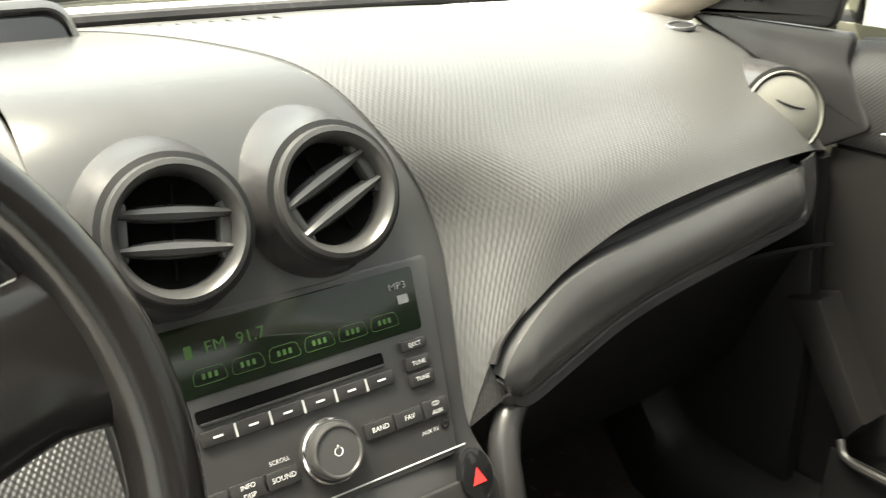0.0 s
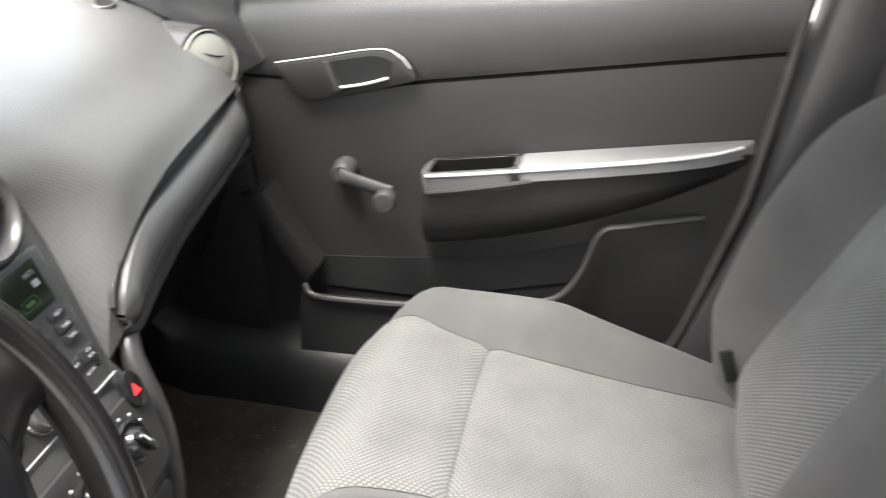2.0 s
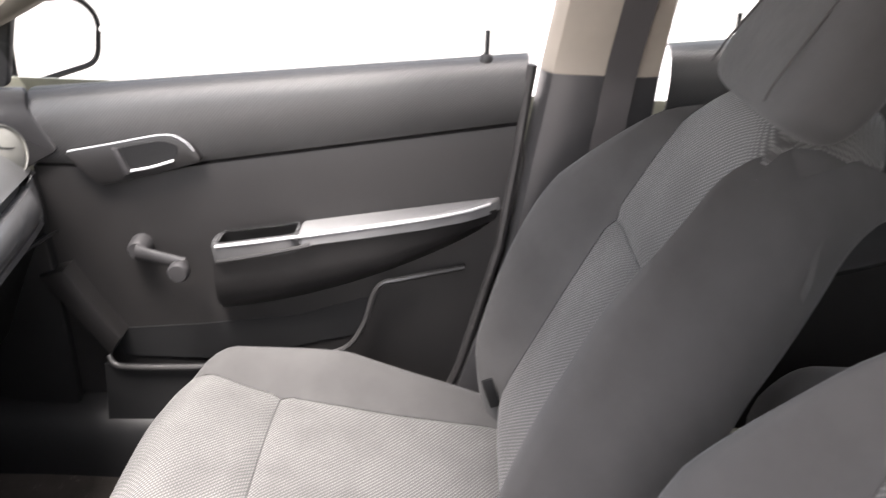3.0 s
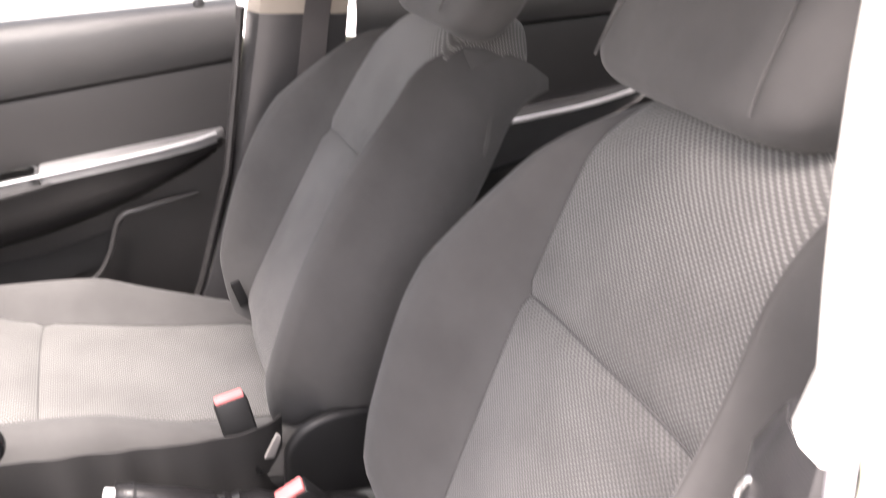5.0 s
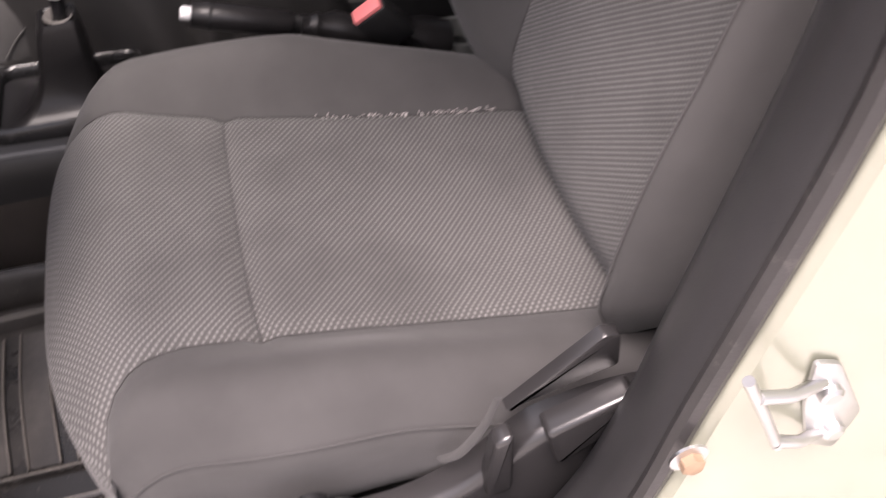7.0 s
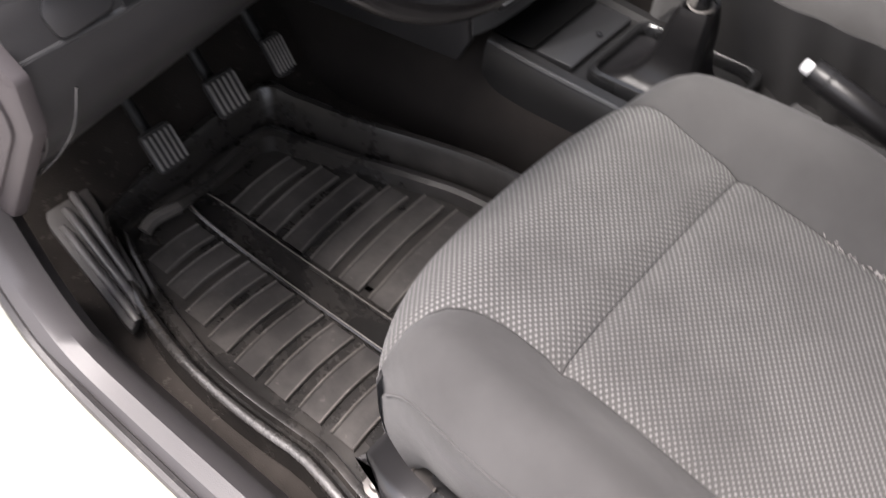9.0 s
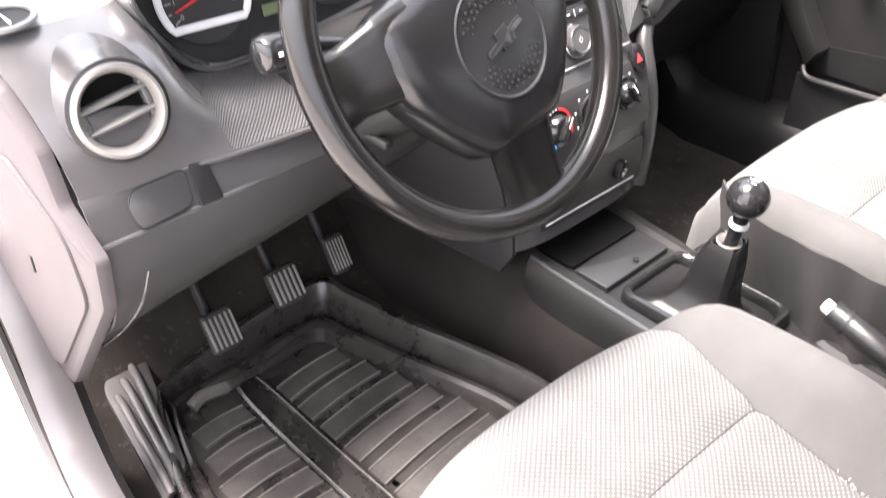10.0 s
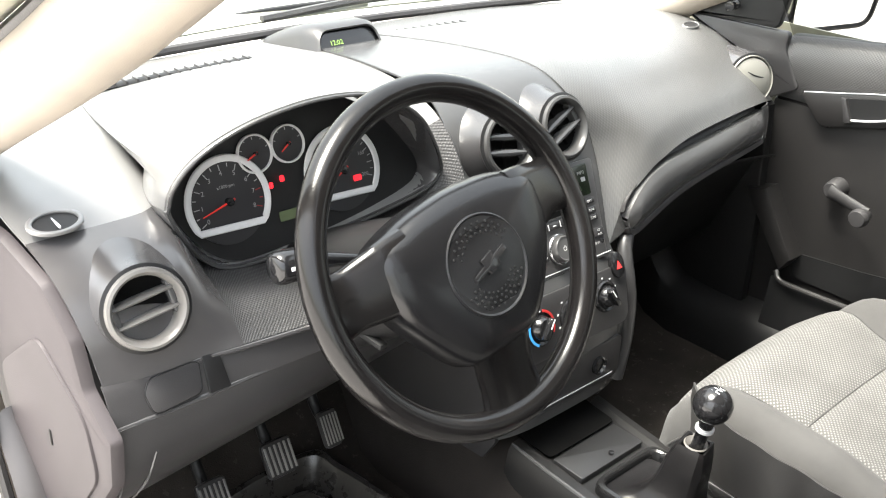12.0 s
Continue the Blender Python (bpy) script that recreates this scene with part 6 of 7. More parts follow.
part("lining", lathe([(0.009, 0.0), (0.0125, 0.006), (0.0150, 0.0095), (0.0165, 0.0075)], (-0.007, -0.166, 0.5445), (-0.05, -0.05, 1), 22), plastic("pale_gaiter_lining", (0.16, 0.15, 0.14), 0.8, 300, 0.5, 0.3), gear, "pale lining at the open top")
part("rod", tube([V(-0.007, -0.166, 0.535), V(-0.007, -0.172, 0.575), V(-0.007, -0.176, 0.60)], [0.009, 0.0085, 0.008], 14), GLOSS, gear)
part("collar", lathe([(0.0085, 0), (0.0125, 0.003), (0.0125, 0.007), (0.009, 0.009)], (-0.007, -0.173, 0.576), (0, -0.1, 1), 24), SILVER, gear, "silver collar")
part("neck", lathe([(0.0095, 0), (0.0105, 0.01), (0.013, 0.02)], (-0.007, -0.174, 0.584), (0, -0.1, 1), 24), GLOSS, gear)
part("knob", lathe([(0.0, -0.0255)] + [(0.0258 * math.cos(radians(a)), 0.0258 * math.sin(radians(a))) for a in range(-80, 81, 10)] + [(0, 0.0255)], (-0.007, -0.178, 0.621), (0, -0.1, 1), 36), GLOSS, gear, "glossy black ball")
part("gear_pattern", merge(tube([(-0.013, -0.187, 0.6455), (-0.013, -0.175, 0.6455)], 0.0005, 5), tube([(-0.007, -0.187, 0.6465), (-0.007, -0.175, 0.6465)], 0.0005, 5), tube([(-0.001, -0.187, 0.6455), (-0.001, -0.175, 0.6455)], 0.0005, 5), tube([(-0.013, -0.181, 0.6462), (-0.001, -0.181, 0.6462)], 0.0005, 5)), WHITE, gear)

hb_ = thing("handbrake", "black handbrake lever with a silver button", "handbrake", (-0.015, -0.5, 0.43))
tip, root = V(-0.012, -0.306, 0.532), V(-0.022, -0.60, 0.447)
ax = (tip - root).normalized()
grip_end = tip - ax * 0.128
part("grip", tube([grip_end, grip_end + ax * 0.004, grip_end + ax * 0.06, tip - ax * 0.022, tip - ax * 0.02, tip - ax * 0.006], [0.013, 0.0155, 0.0165, 0.0165, 0.0155, 0.0155], 22), LEATHER, hb_, "ribbed black grip")
part("ring", tube([tip - ax * 0.03, tip - ax * 0.026], 0.0172, 22), BLACK, hb_)
part("button", tube([tip - ax * 0.008, tip + ax * 0.004, tip + ax * 0.006], [0.0085, 0.0085, 0.007], 16), SILVER, hb_, "silver release button")
part("arm", tube([grip_end + ax * 0.004, grip_end - ax * 0.06, root], [0.011, 0.010, 0.012], 12, sq=(0.7, 1.2)), BLACK, hb_)
part("boot", tube(spline([grip_end - ax * 0.01, grip_end - ax * 0.06, root + V(0, -0.02, -0.01)], 10), [0.014, 0.013, 0.018, 0.016, 0.022, 0.020, 0.026, 0.024, 0.03, 0.03], 14), LEATHER, hb_, "creased rubber boot")
ch = thing("cup_holder", "grey plastic cup ring behind the handbrake", "cup holder", (0, -0.63, 0.43))
part("ring", ring(on((-0.006, -0.640, 0.414), (1, 0, 0), (0, 1, 0.1)), 0.026, 0.037, 0.026), plastic("grey_cup_ring", (0.11, 0.115, 0.112), 0.4, 600, 0.2), ch, "pale grey ring")
part("well", plate(ellipse(0.026, 0.026), on((-0.006, -0.635, 0.413), (1, 0, 0), (0, 1, 0.1)), 0.002, 0), BLACK, ch)

# ---------- pedals, foot rest, mat ----------
WORN = plastic("worn_pedal_ribs", (0.22, 0.21, 0.2), 0.5, 300, 0.3, 0.3)


def pedal(name, at, w, h, tilt, label, top):
    p = thing(name, label, "pedal", at, "pedals")
    pp = on(at, (1, 0, 0), (0, math.sin(radians(tilt)), math.cos(radians(tilt))))
    part("pad", plate(rounded([(-w / 2, -h / 2), (w / 2 * 0.85, -h / 2), (w / 2, h / 2), (-w / 2, h / 2)], 0.008), lambda a, b, c: pp(a, b, c - 0.006), 0.010, 0.003), RUBBER, p, "ribbed rubber pad")
    n = 6
    for k in range(n):
        x = -w / 2 + w * (k + 0.5) / n
        part("rib", box(pp(x, 0, 0.005), (w / n * 0.45, 0.003, h * 0.8), 0.001, m=pose(0, 0, 0, -tilt, 0, 0)), WORN, p)
    part("arm", tube(spline([pp(0, h * 0.2, -0.01), pp(0, h * 0.9, -0.03), top], 10), 0.009, 10), BLACK, p)
    return p


pedal("clutch_pedal", (-0.462, 0.315, 0.372), 0.047, 0.058, 32, "clutch pedal with ribbed worn pad", (-0.462, 0.48, 0.62))
pedal("brake_pedal", (-0.352, 0.315, 0.393), 0.050, 0.056, 32, "brake pedal with ribbed worn pad", (-0.352, 0.48, 0.62))
pedal("accelerator_pedal", (-0.240, 0.34, 0.380), 0.034, 0.060, 30, "accelerator pedal with ribbed pad", (-0.24, 0.5, 0.60))

fr_ = thing("foot_rest", "grey plastic foot rest with raised ribs", "foot rest", (-0.64, 0.25, 0.3))
RUBBED = plastic("rubbed_grey_ribs", (0.11, 0.106, 0.103), 0.34, 500, 0.2, 0.3)
part("plate", plate(rounded([(-0.652, 0.160), (-0.600, 0.195), (-0.545, 0.40), (-0.585, 0.43), (-0.622, 0.37)], 0.012), lambda a, b, c: V(a, b, 0.276 + 0.1 * b + c), 0.010, 0.003), plastic("worn_foot_rest", (0.05, 0.047, 0.045), 0.5, 400, 0.4, 0.4), fr_)
for (x0, y0), (x1, y1) in (((-0.637, 0.170), (-0.612, 0.350)), ((-0.622, 0.186), (-0.592, 0.372)), ((-0.608, 0.206), (-0.570, 0.392))):
    ridge = [V(x0 + (x1 - x0) * k / 8, y0 + (y1 - y0) * k / 8, 0.276 + 0.1 * (y0 + (y1 - y0) * k / 8) + (0.015 if 0 < k < 8 else 0.008)) for k in range(9)]
    part("rib", tube(ridge, 0.0055, 10), RUBBED, fr_, "pale rubbed rib")

mat_ = thing("floor_mat", "black ribbed rubber floor mat, dusty, in the driver footwell", "floor mat", (-0.42, 0.1, 0.28))
MZ = 0.292


def closed_curve(pts, n):
    """A smooth closed curve through tuples of any length, n steps between neighbours."""
    out, m = [], len(pts)
    for i in range(m):
        p0, p1, p2, p3 = (pts[(i + k) % m] for k in (-1, 0, 1, 2))
        for k in range(n):
            t = k / n
            out.append(tuple(0.5 * (2 * b + (c - a) * t + (2 * a - 5 * b + 4 * c - d) * t * t + (3 * b - a - 3 * c + d) * t ** 3) for a, b, c, d in zip(p0, p1, p2, p3)))
    return out + [out[0]]


# inner line, outer line and rim height round the tray
RIM_LINE = [(-0.540, 0.296, -0.550, 0.345, 0.030), (-0.440, 0.283, -0.430, 0.365, 0.045), (-0.335, 0.285, -0.270, 0.360, 0.060), (-0.312, 0.238, -0.245, 0.300, 0.058), (-0.287, 0.154, -0.222, 0.185, 0.052), (-0.259, 0.069, -0.192, 0.075, 0.050), (-0.239, -0.019, -0.172, -0.040, 0.050), (-0.235, -0.20, -0.172, -0.20, 0.040), (-0.245, -0.285, -0.20, -0.32, 0.020),
            (-0.590, -0.285, -0.62, -0.32, 0.018), (-0.604, -0.10, -0.648, -0.10, 0.022), (-0.611, 0.038, -0.652, 0.040, 0.022), (-0.598, 0.131, -0.640, 0.140, 0.022), (-0.580, 0.217, -0.612, 0.230, 0.024), (-0.560, 0.280, -0.580, 0.310, 0.026)]
loop = closed_curve(RIM_LINE, 8)
rows = []
for f, hz in ((-4.0, 0), (-1.5, 0), (0, 0), (0.06, 0.35), (0.16, 0.42), (0.30, 0.36), (0.38, 0.10), (0.50, 0.10), (0.58, 0.75), (0.68, 1.0), (0.80, 1.0), (0.92, 0.85), (1.0, -0.2), (1.02, -0.5)):
    rows.append([])
    for a, b, c, d, h in loop:
        if f < 0:
            w = 0.55 if f > -2 else 0.02
            x, y = -0.42 + (a + 0.42) * w, 0.0 + b * w
        else:
            x, y = a + (c - a) * f, b + (d - b) * f
        rows[-1].append(V(x, y, MZ + h * hz + 0.0015 * math.sin(31 * x + 23 * y) * (f > 0)))
part("sheet", sheet(rows), MATRUB, mat_, "black rubber tray with a raised double rim")
BAR = smeared("dusty_rubber_bar", (0.030, 0.028, 0.0265), (0.16, 0.146, 0.132), 0.42, 0.3)
# pale rubber: dust on the worn ridge, painted catch-light on the lips
DUSTY_LIT = plastic("dusty_lit_rubber_edge", (0.12, 0.11, 0.10), 0.42, 300, 0.5, 0.5, 0.4, 0.2)


def mat_bar(x0, x1, y, w, slope):
    """A flat raised bar of the mat with thin lips along both edges."""
    prof = [(-w / 2, -0.001), (-w / 2 + 0.0008, 0.0045), (-w / 2 + 0.003, 0.0045), (-w / 2 + 0.004, 0.003), (0, 0.0034), (w / 2 - 0.004, 0.003), (w / 2 - 0.003, 0.0045), (w / 2 - 0.0008, 0.0045), (w / 2, -0.001)]
    xs = [x0 + (x1 - x0) * k / 8 for k in range(9)]
    yy = lambda x: y + slope * (x - x0) + 0.004 * math.sin(math.pi * (x - x0) / (x1 - x0))
    bar = part("rib", sheet([[V(x, yy(x) + a, MZ + b) for x in xs] for a, b in prof]), BAR, mat_)
    # pale lines paint the light that the lips catch
    for e in (-1, 1):
        part("lip", tube([V(x, yy(x) + e * (w / 2 - 0.0018), MZ + 0.0046) for x in xs], 0.0012, 5), DUSTY_LIT, bar)


for k in range(11):
    y = 0.226 - 0.0505 * k
    inx = lambda side: min(((a - side) ** 2 * 0 + abs(b - y), a) for a, b, c, d, h in loop if (a < -0.42) == (side < 0))[1]
    mat_bar(inx(-1) + 0.012, -0.486, y, 0.036, 0.03)
    mat_bar(-0.433, inx(1) - 0.012, y - 0.003, 0.036, 0.08)
# long channel down the middle, with a rounded front end
chan = [(-0.476, -0.28), (-0.479, -0.1), (-0.480, 0.1), (-0.476, 0.24), (-0.468, 0.288), (-0.456, 0.296), (-0.445, 0.286), (-0.441, 0.24), (-0.442, 0.1), (-0.440, -0.1), (-0.437, -0.28)]
part("channel_lip", tube(spline([(a, b, MZ + 0.004) for a, b in chan], 60), 0.0035, 7), MATRUB, mat_)
# catch-light painted along the channel's lip
part("channel_edge", tube(spline([(a, b, MZ + 0.0074) for a, b in chan], 60), 0.0011, 5), DUSTY_LIT, mat_)
part("front_ridge", tube(spline([(-0.492, 0.284, MZ + 0.009), (-0.46, 0.283, MZ + 0.011), (-0.42, 0.282, MZ + 0.011), (-0.345, 0.291, MZ + 0.009)], 24), 0.008, 8), MATRUB, mat_)
part("worn_ridge", tube(spline([(-0.540, 0.286, MZ + 0.006), (-0.522, 0.289, MZ + 0.011), (-0.500, 0.286, MZ + 0.011), (-0.484, 0.284, MZ + 0.008)], 14), 0.0095, 8), DUSTY_LIT, mat_, "dusty worn ridge")

tun = []
for y, s, zt in ((0.60, 1.25, 0.438), (0.45, 1.2, 0.438), (0.30, 1.12, 0.438), (0.18, 1.06, 0.438), (0.09, 1.02, 0.436), (0.04, 1.0, 0.412), (-0.10, 1.0, 0.395), (-0.40, 0.98, 0.385)):
    k = (zt - 0.278) / 0.16
    tun.append([V(a * s, y, 0.278 + b * k) for a, b in ((-0.150, 0.0), (-0.134, 0.052), (-0.119, 0.105), (-0.10, 0.142), (-0.07, 0.157), (0, 0.16), (0.07, 0.157), (0.10, 0.142), (0.119, 0.105), (0.134, 0.052), (0.150, 0.0))])
part("tunnel_cover", sheet([list(r) for r in zip(*[spline(c, 34) for c in zip(*tun)])], thick=0.003), plastic("dark_brown_carpet", (0.017, 0.0145, 0.013), 0.9, 400, 0.8, 0.3, 0.2), None, "dark brown carpet over the tunnel", kind="structure")
fb = thing("seat_rail_foot", "bolted steel foot of the driver seat rail", "bracket", (-0.60, -0.2, 0.3))
part("plate", box((-0.600, -0.205, 0.300), (0.034, 0.05, 0.007), 0.002), plastic("dull_steel", (0.18, 0.17, 0.16), 0.5, 200, 0.4, 0.3, 0.5, 0.1, 0.7), fb)
part("bolt", lathe([(0.016, 0), (0.016, 0.003), (0.010, 0.004), (0.010, 0.012), (0.007, 0.014), (0, 0.014)], (-0.608, -0.197, 0.303), (0, 0, 1), 20), bpy.data.materials["dull_steel"], fb)

# ---------- seats ----------
def grid_pad(place, L, seam, half, cross, raise_, nq=(10, 26, 10), nb=34, edge=0.045, front=0.06, skirt=((0.02, 0.006), (0.06, 0.008), (0.10, 0.0)), crown=0.006, round_y=0.045, tail=False, back_pow=2.0, dip=0.012, roll=0.4, groove=0.006, droop=0.0, near_round=1.0, far_round=1.0, sink=0.028, level=None):
    """An upholstered pad. place(x, y, h); seam(b) and half(b): half widths of insert and pad along b 0..1;
    cross: where a cross seam lies; raise_(b): height of the side bolsters. Gives bmeshes by panel."""
    nl, nm, nr = nq
    qs = [-2 + k / nl for k in range(nl)] + [-1 + 2 * k / nm for k in range(nm)] + [1 + k / nr for k in range(nr + 1)]
    kc = max(2, round(nb * cross))
    bs = [cross * k / kc for k in range(kc)] + [cross + (1 - cross) * k / (nb - kc) for k in range(nb - kc + 1)]

    def top(q, b):
        s, w = seam(b, q), half(b, q)
        aq = abs(q)
        x = (q * s) if aq <= 1 else math.copysign(s + (aq - 1) * (w - s), q)
        a = abs(x) / w
        y = b * (L - round_y * a ** 3.2 * (near_round if q < 0 else far_round))
        if aq > 1 and droop:
            y += (0.05 * (aq - 1) ** 3 - droop * math.sin(2.5 * (aq - 1))) * (1 - b) ** 7
        h = crown * (1 - (q * q if aq < 1 else 1)) - dip * math.exp(-((b - 0.28) / 0.25) ** 2) * max(0, 1 - q * q)
        if aq > 1:
            t = aq - 1
            h += raise_(b) * math.sin(math.pi * min(1.0, t * 1.05) * 0.62) ** 1.3
            u = min(0.999, max(0.0, (t - roll) / (1 - roll)))
            h -= edge * (1 - math.sqrt(1 - u * u))
        else:
            h += raise_(b) * 0.10 * aq ** 4
        h -= front * max(0, (b - 0.84) / 0.16) ** back_pow
        h -= groove * math.exp(-((aq - 1) / 0.045) ** 2)
        if aq < 1.02:
            h -= 0.007 * math.exp(-((b - cross) / 0.013) ** 2)
        if not tail:
            h -= sink * math.exp(-(b / 0.045) ** 2)
        return x, y, h

    pts = {}
    for i, b in enumerate(bs):
        for j, q in enumerate(qs):
            pts[i, j] = top(q, b)
    ni, nj = len(bs), len(qs)
    loop = [(i, 0) for i in range(ni)] + [(ni - 1, j) for j in range(1, nj)] + [(i, nj - 1) for i in range(ni - 2, -1, -1)]
    panels = {}

    def bm_of(name):
        if name not in panels:
            bm = bmesh.new()
            panels[name] = (bm, {}, bm.loops.layers.uv.new("uv"))
        return panels[name]

    def quad(name, corners):
        bm, seen, lay = bm_of(name)
        vs = []
        for key, p, uv in corners:
            if key not in seen:
                seen[key] = bm.verts.new(place(*p))
            vs.append(seen[key])
        if len(set(vs)) < 4:
            return
        f = bm.faces.new(vs)
        for lp, (_, _, uv) in zip(f.loops, corners):
            lp[lay].uv = uv

    for i in range(ni - 1):
        for j in range(nj - 1):
            nm_ = "near_bolster" if j < nl else "far_bolster" if j >= nl + nm else ("rear_insert" if i < kc else "front_insert")
            quad(nm_, [((a, c), pts[a, c], (pts[a, c][0], pts[a, c][1])) for a, c in ((i, j), (i, j + 1), (i + 1, j + 1), (i + 1, j))])
    m = len(loop)
    # side walls hang from the outline
    cx = 0.0
    cyy = L * 0.5
    rings = [[pts[k] for k in loop]]
    for d, o in skirt:
        rg = []
        for k in loop:
            x, y, h = pts[k]
            nx, ny = x / half(min(1, max(0, y / L)), x), (y - cyy) / (L * 0.5)
            nx = math.copysign(abs(nx) ** 5, nx)
            ny = math.copysign(abs(ny) ** 7, ny) if y > cyy else 0
            ln = math.hypot(nx, ny) or 1
            drop = level(max(0.0, (y - 0.03) / 0.517)) * d / skirt[-1][0] if level else 0.0
            rg.append((x + o * nx / ln, y + o * ny / ln, h - d - drop))
        rings.append(rg)
    for r in range(len(rings) - 1):
        for k in range(m - 1):
            i, j = loop[k]
            i2, j2 = loop[k + 1]
            jj = min(j, j2)
            nm_ = "near_bolster" if jj < nl and not (nl <= j) else "far_bolster" if jj >= nl + nm else "front_insert"
            cs = []
            for rr, kk in ((r, k), (r, k + 1), (r + 1, k + 1), (r + 1, k)):
                key = loop[kk] if rr == 0 else ("s", rr, kk)
                p = rings[rr][kk]
                cs.append((key, p, (p[0] + (0 if nm_ == "front_insert" else 0.0), p[1] - (p[2] if nm_ == "front_insert" else 0) * 1.0)))
            quad(nm_, cs)
    out = {n: b for n, (b, _, _) in panels.items()}
    lift = lambda p: place(p[0], p[1], p[2] + 0.0012)
    out["seams"] = [tube([lift(pts[kc, j]) for j in range(nl, nl + nm + 1)], 0.0010, 5)]
    for j in (nl, nl + nm):
        out["seams"].append(tube([lift(pts[i, j]) for i in range(0, ni)], 0.0007, 5))
    out["seams"].append(tube([lift(pts[i, 3]) for i in range(0, ni)], 0.0012, 5))
    for k0, k1 in ((2, ni - 1), (ni + nj - 1, m - 2)):
        out["seams"].append(tube([place(*rings[1][k]) for k in range(k0, k1)], 0.0015, 5))
    return out


SEAM = knit("dark_seam_thread", (0.07, 0.068, 0.067))


# half widths of the seat panel along its length, on the door side and the inner side
def outer_half(b):
    return 0.148 + 0.021 * max(0.0, 1 - b / 0.63) ** 1.5 + 0.085 * max(0.0, (b - 0.74) / 0.26) ** 2.2


def inner_half(b):
    return 0.130 + 0.042 * b + 0.020 * max(0.0, (b - 0.66) / 0.34) ** 1.6



def seat(name, label, at, lean, tall, cross, driver):
    """A front seat. at: where cushion and back meet on the centre line; lean: degrees of the back; tall: its length."""
    at = Vector(at)
    s = thing(name, label, "car seat", (at.x, at.y + 0.25, 0.28))
    rise = lambda b: 0.004 + 0.02 * b + 0.06 * b * b  # the cushion climbs towards its front edge
    cp = lambda x, y, h: at + V(x, y, h + rise(max(0.0, (y - 0.03) / 0.517)))
    cush = grid_pad(cp, 0.541 if driver else 0.549, (lambda b, q: outer_half(b) if q < 0 else inner_half(b)) if driver else (lambda b, q: 0.155 + 0.004 * b + 0.062 * max(0, (b - 0.62) / 0.38) ** 2.2), lambda b, q: 0.262 - (0.034 if driver and q < 0 else 0.012 if driver else 0.002) * max(0, (b - 0.6) / 0.4) ** 2 - 0.012 * max(0, 0.2 - b) / 0.2, 0.662,
                    lambda b: 0.060 * (1 - 0.92 * max(0, (b - 0.52) / 0.48) ** 1.5) * (0.08 + 0.92 * min(1, b / 0.5)), skirt=((0.004, 0.004), (0.03, 0.005), (0.06, 0.0), (0.09, -0.010), (0.105, -0.022)) if driver else ((0.010, 0.003), (0.022, 0.0), (0.036, -0.008), (0.044, -0.016)), front=0.074, edge=0.042, round_y=0.038, far_round=0.78 if driver else 1.0, near_round=1.25 if driver else 0.55, level=rise, sink=0.010)
    for k, sm in enumerate(cush.pop("seams")):
        if k != 3:
            part("seam", sm, SEAM, s)
    c = part("cushion", cush["rear_insert"], CLOTH, s, "woven grey seat cushion panel", sharp=60)
    part("cushion_front", cush["front_insert"], CLOTH, s, "woven grey front cushion panel", sharp=60)
    for nm_ in ("near_bolster", "far_bolster"):
        part("side_bolster", cush[nm_], CLOTH_DARK, s, "smooth grey side bolster", sharp=60)
    a = math.radians(lean)
    up, nm = V(0, -math.sin(a), math.cos(a)), V(0, math.cos(a), math.sin(a))
    b0 = at + V(0, 0.042, 0.0 if driver else 0.010)
    bp = lambda x, y, h: b0 + V(x, 0, 0) + up * y + nm * h
    back = grid_pad(bp, tall, lambda b, q: (0.174 + 0.024 * math.sin(math.pi * min(1, b * 0.9)) if driver and q < 0 else 0.163) - 0.016 * b - (0.034 if driver and q < 0 else 0.006 if driver else 0.028) * max(0, (b - 0.72) / 0.28) ** 2,
                    lambda b, q: (0.016 * math.sin(math.pi * min(1, 0.15 + b * 0.85)) if (q > 0) == driver else 0.0) + 0.236 + 0.030 * math.sin(math.pi * min(1, b * 1.05) * 0.9) + (0.009 + 0.054 * math.exp(-((b - 0.13) / 0.18) ** 2) if driver and q > 0 else 0.0) - (0.090 if driver else 0.155) * max(0, (b - 0.5) / 0.5) ** 1.4 - (0.035 if driver else 0.056) * max(0, 1 - b / 0.17) ** 2, cross,
                    lambda b: 0.098 * math.sin(math.pi * min(1, 0.12 + 0.78 * b)) * (0.25 + 0.75 * min(1, b / 0.13)) * (1 - 0.5 * max(0, b - 0.6) / 0.4), front=0.045, edge=0.06, roll=0.6, groove=0.003, droop=0.038, round_y=0.055, skirt=((0.02, 0.012), (0.06, 0.014), (0.10, 0.008), (0.115, -0.01)), dip=-0.006, crown=0.012)
    for k, sm in enumerate(back.pop("seams")):
        if k < 3 or (driver and k == 3):  # piping on the door side only
            part("seam", sm, SEAM, s)
    part("backrest", back["rear_insert"], CLOTH, s, "woven grey lower back panel", sharp=60)
    part("backrest_upper", back["front_insert"], CLOTH, s, "woven grey upper back panel", sharp=60)
    for n_ in ("near_bolster", "far_bolster"):
        part("back_bolster", back[n_], CLOTH_DARK, s, "smooth grey back bolster", sharp=60)
    shell = [[bp(x * w, y, -0.095 - 0.012 * (1 - x * x)) for x in (k / 8 - 1 for k in range(17))] for y, w in ((0.0, 0.215), (0.1, 0.235), (0.25, 0.25), (0.4, 0.235), (0.5, 0.20), (0.57, 0.14))]
    part("back_shell", sheet(shell, thick=0.006), CLOTH_DARK, s, "grey cloth on the rear of the back")
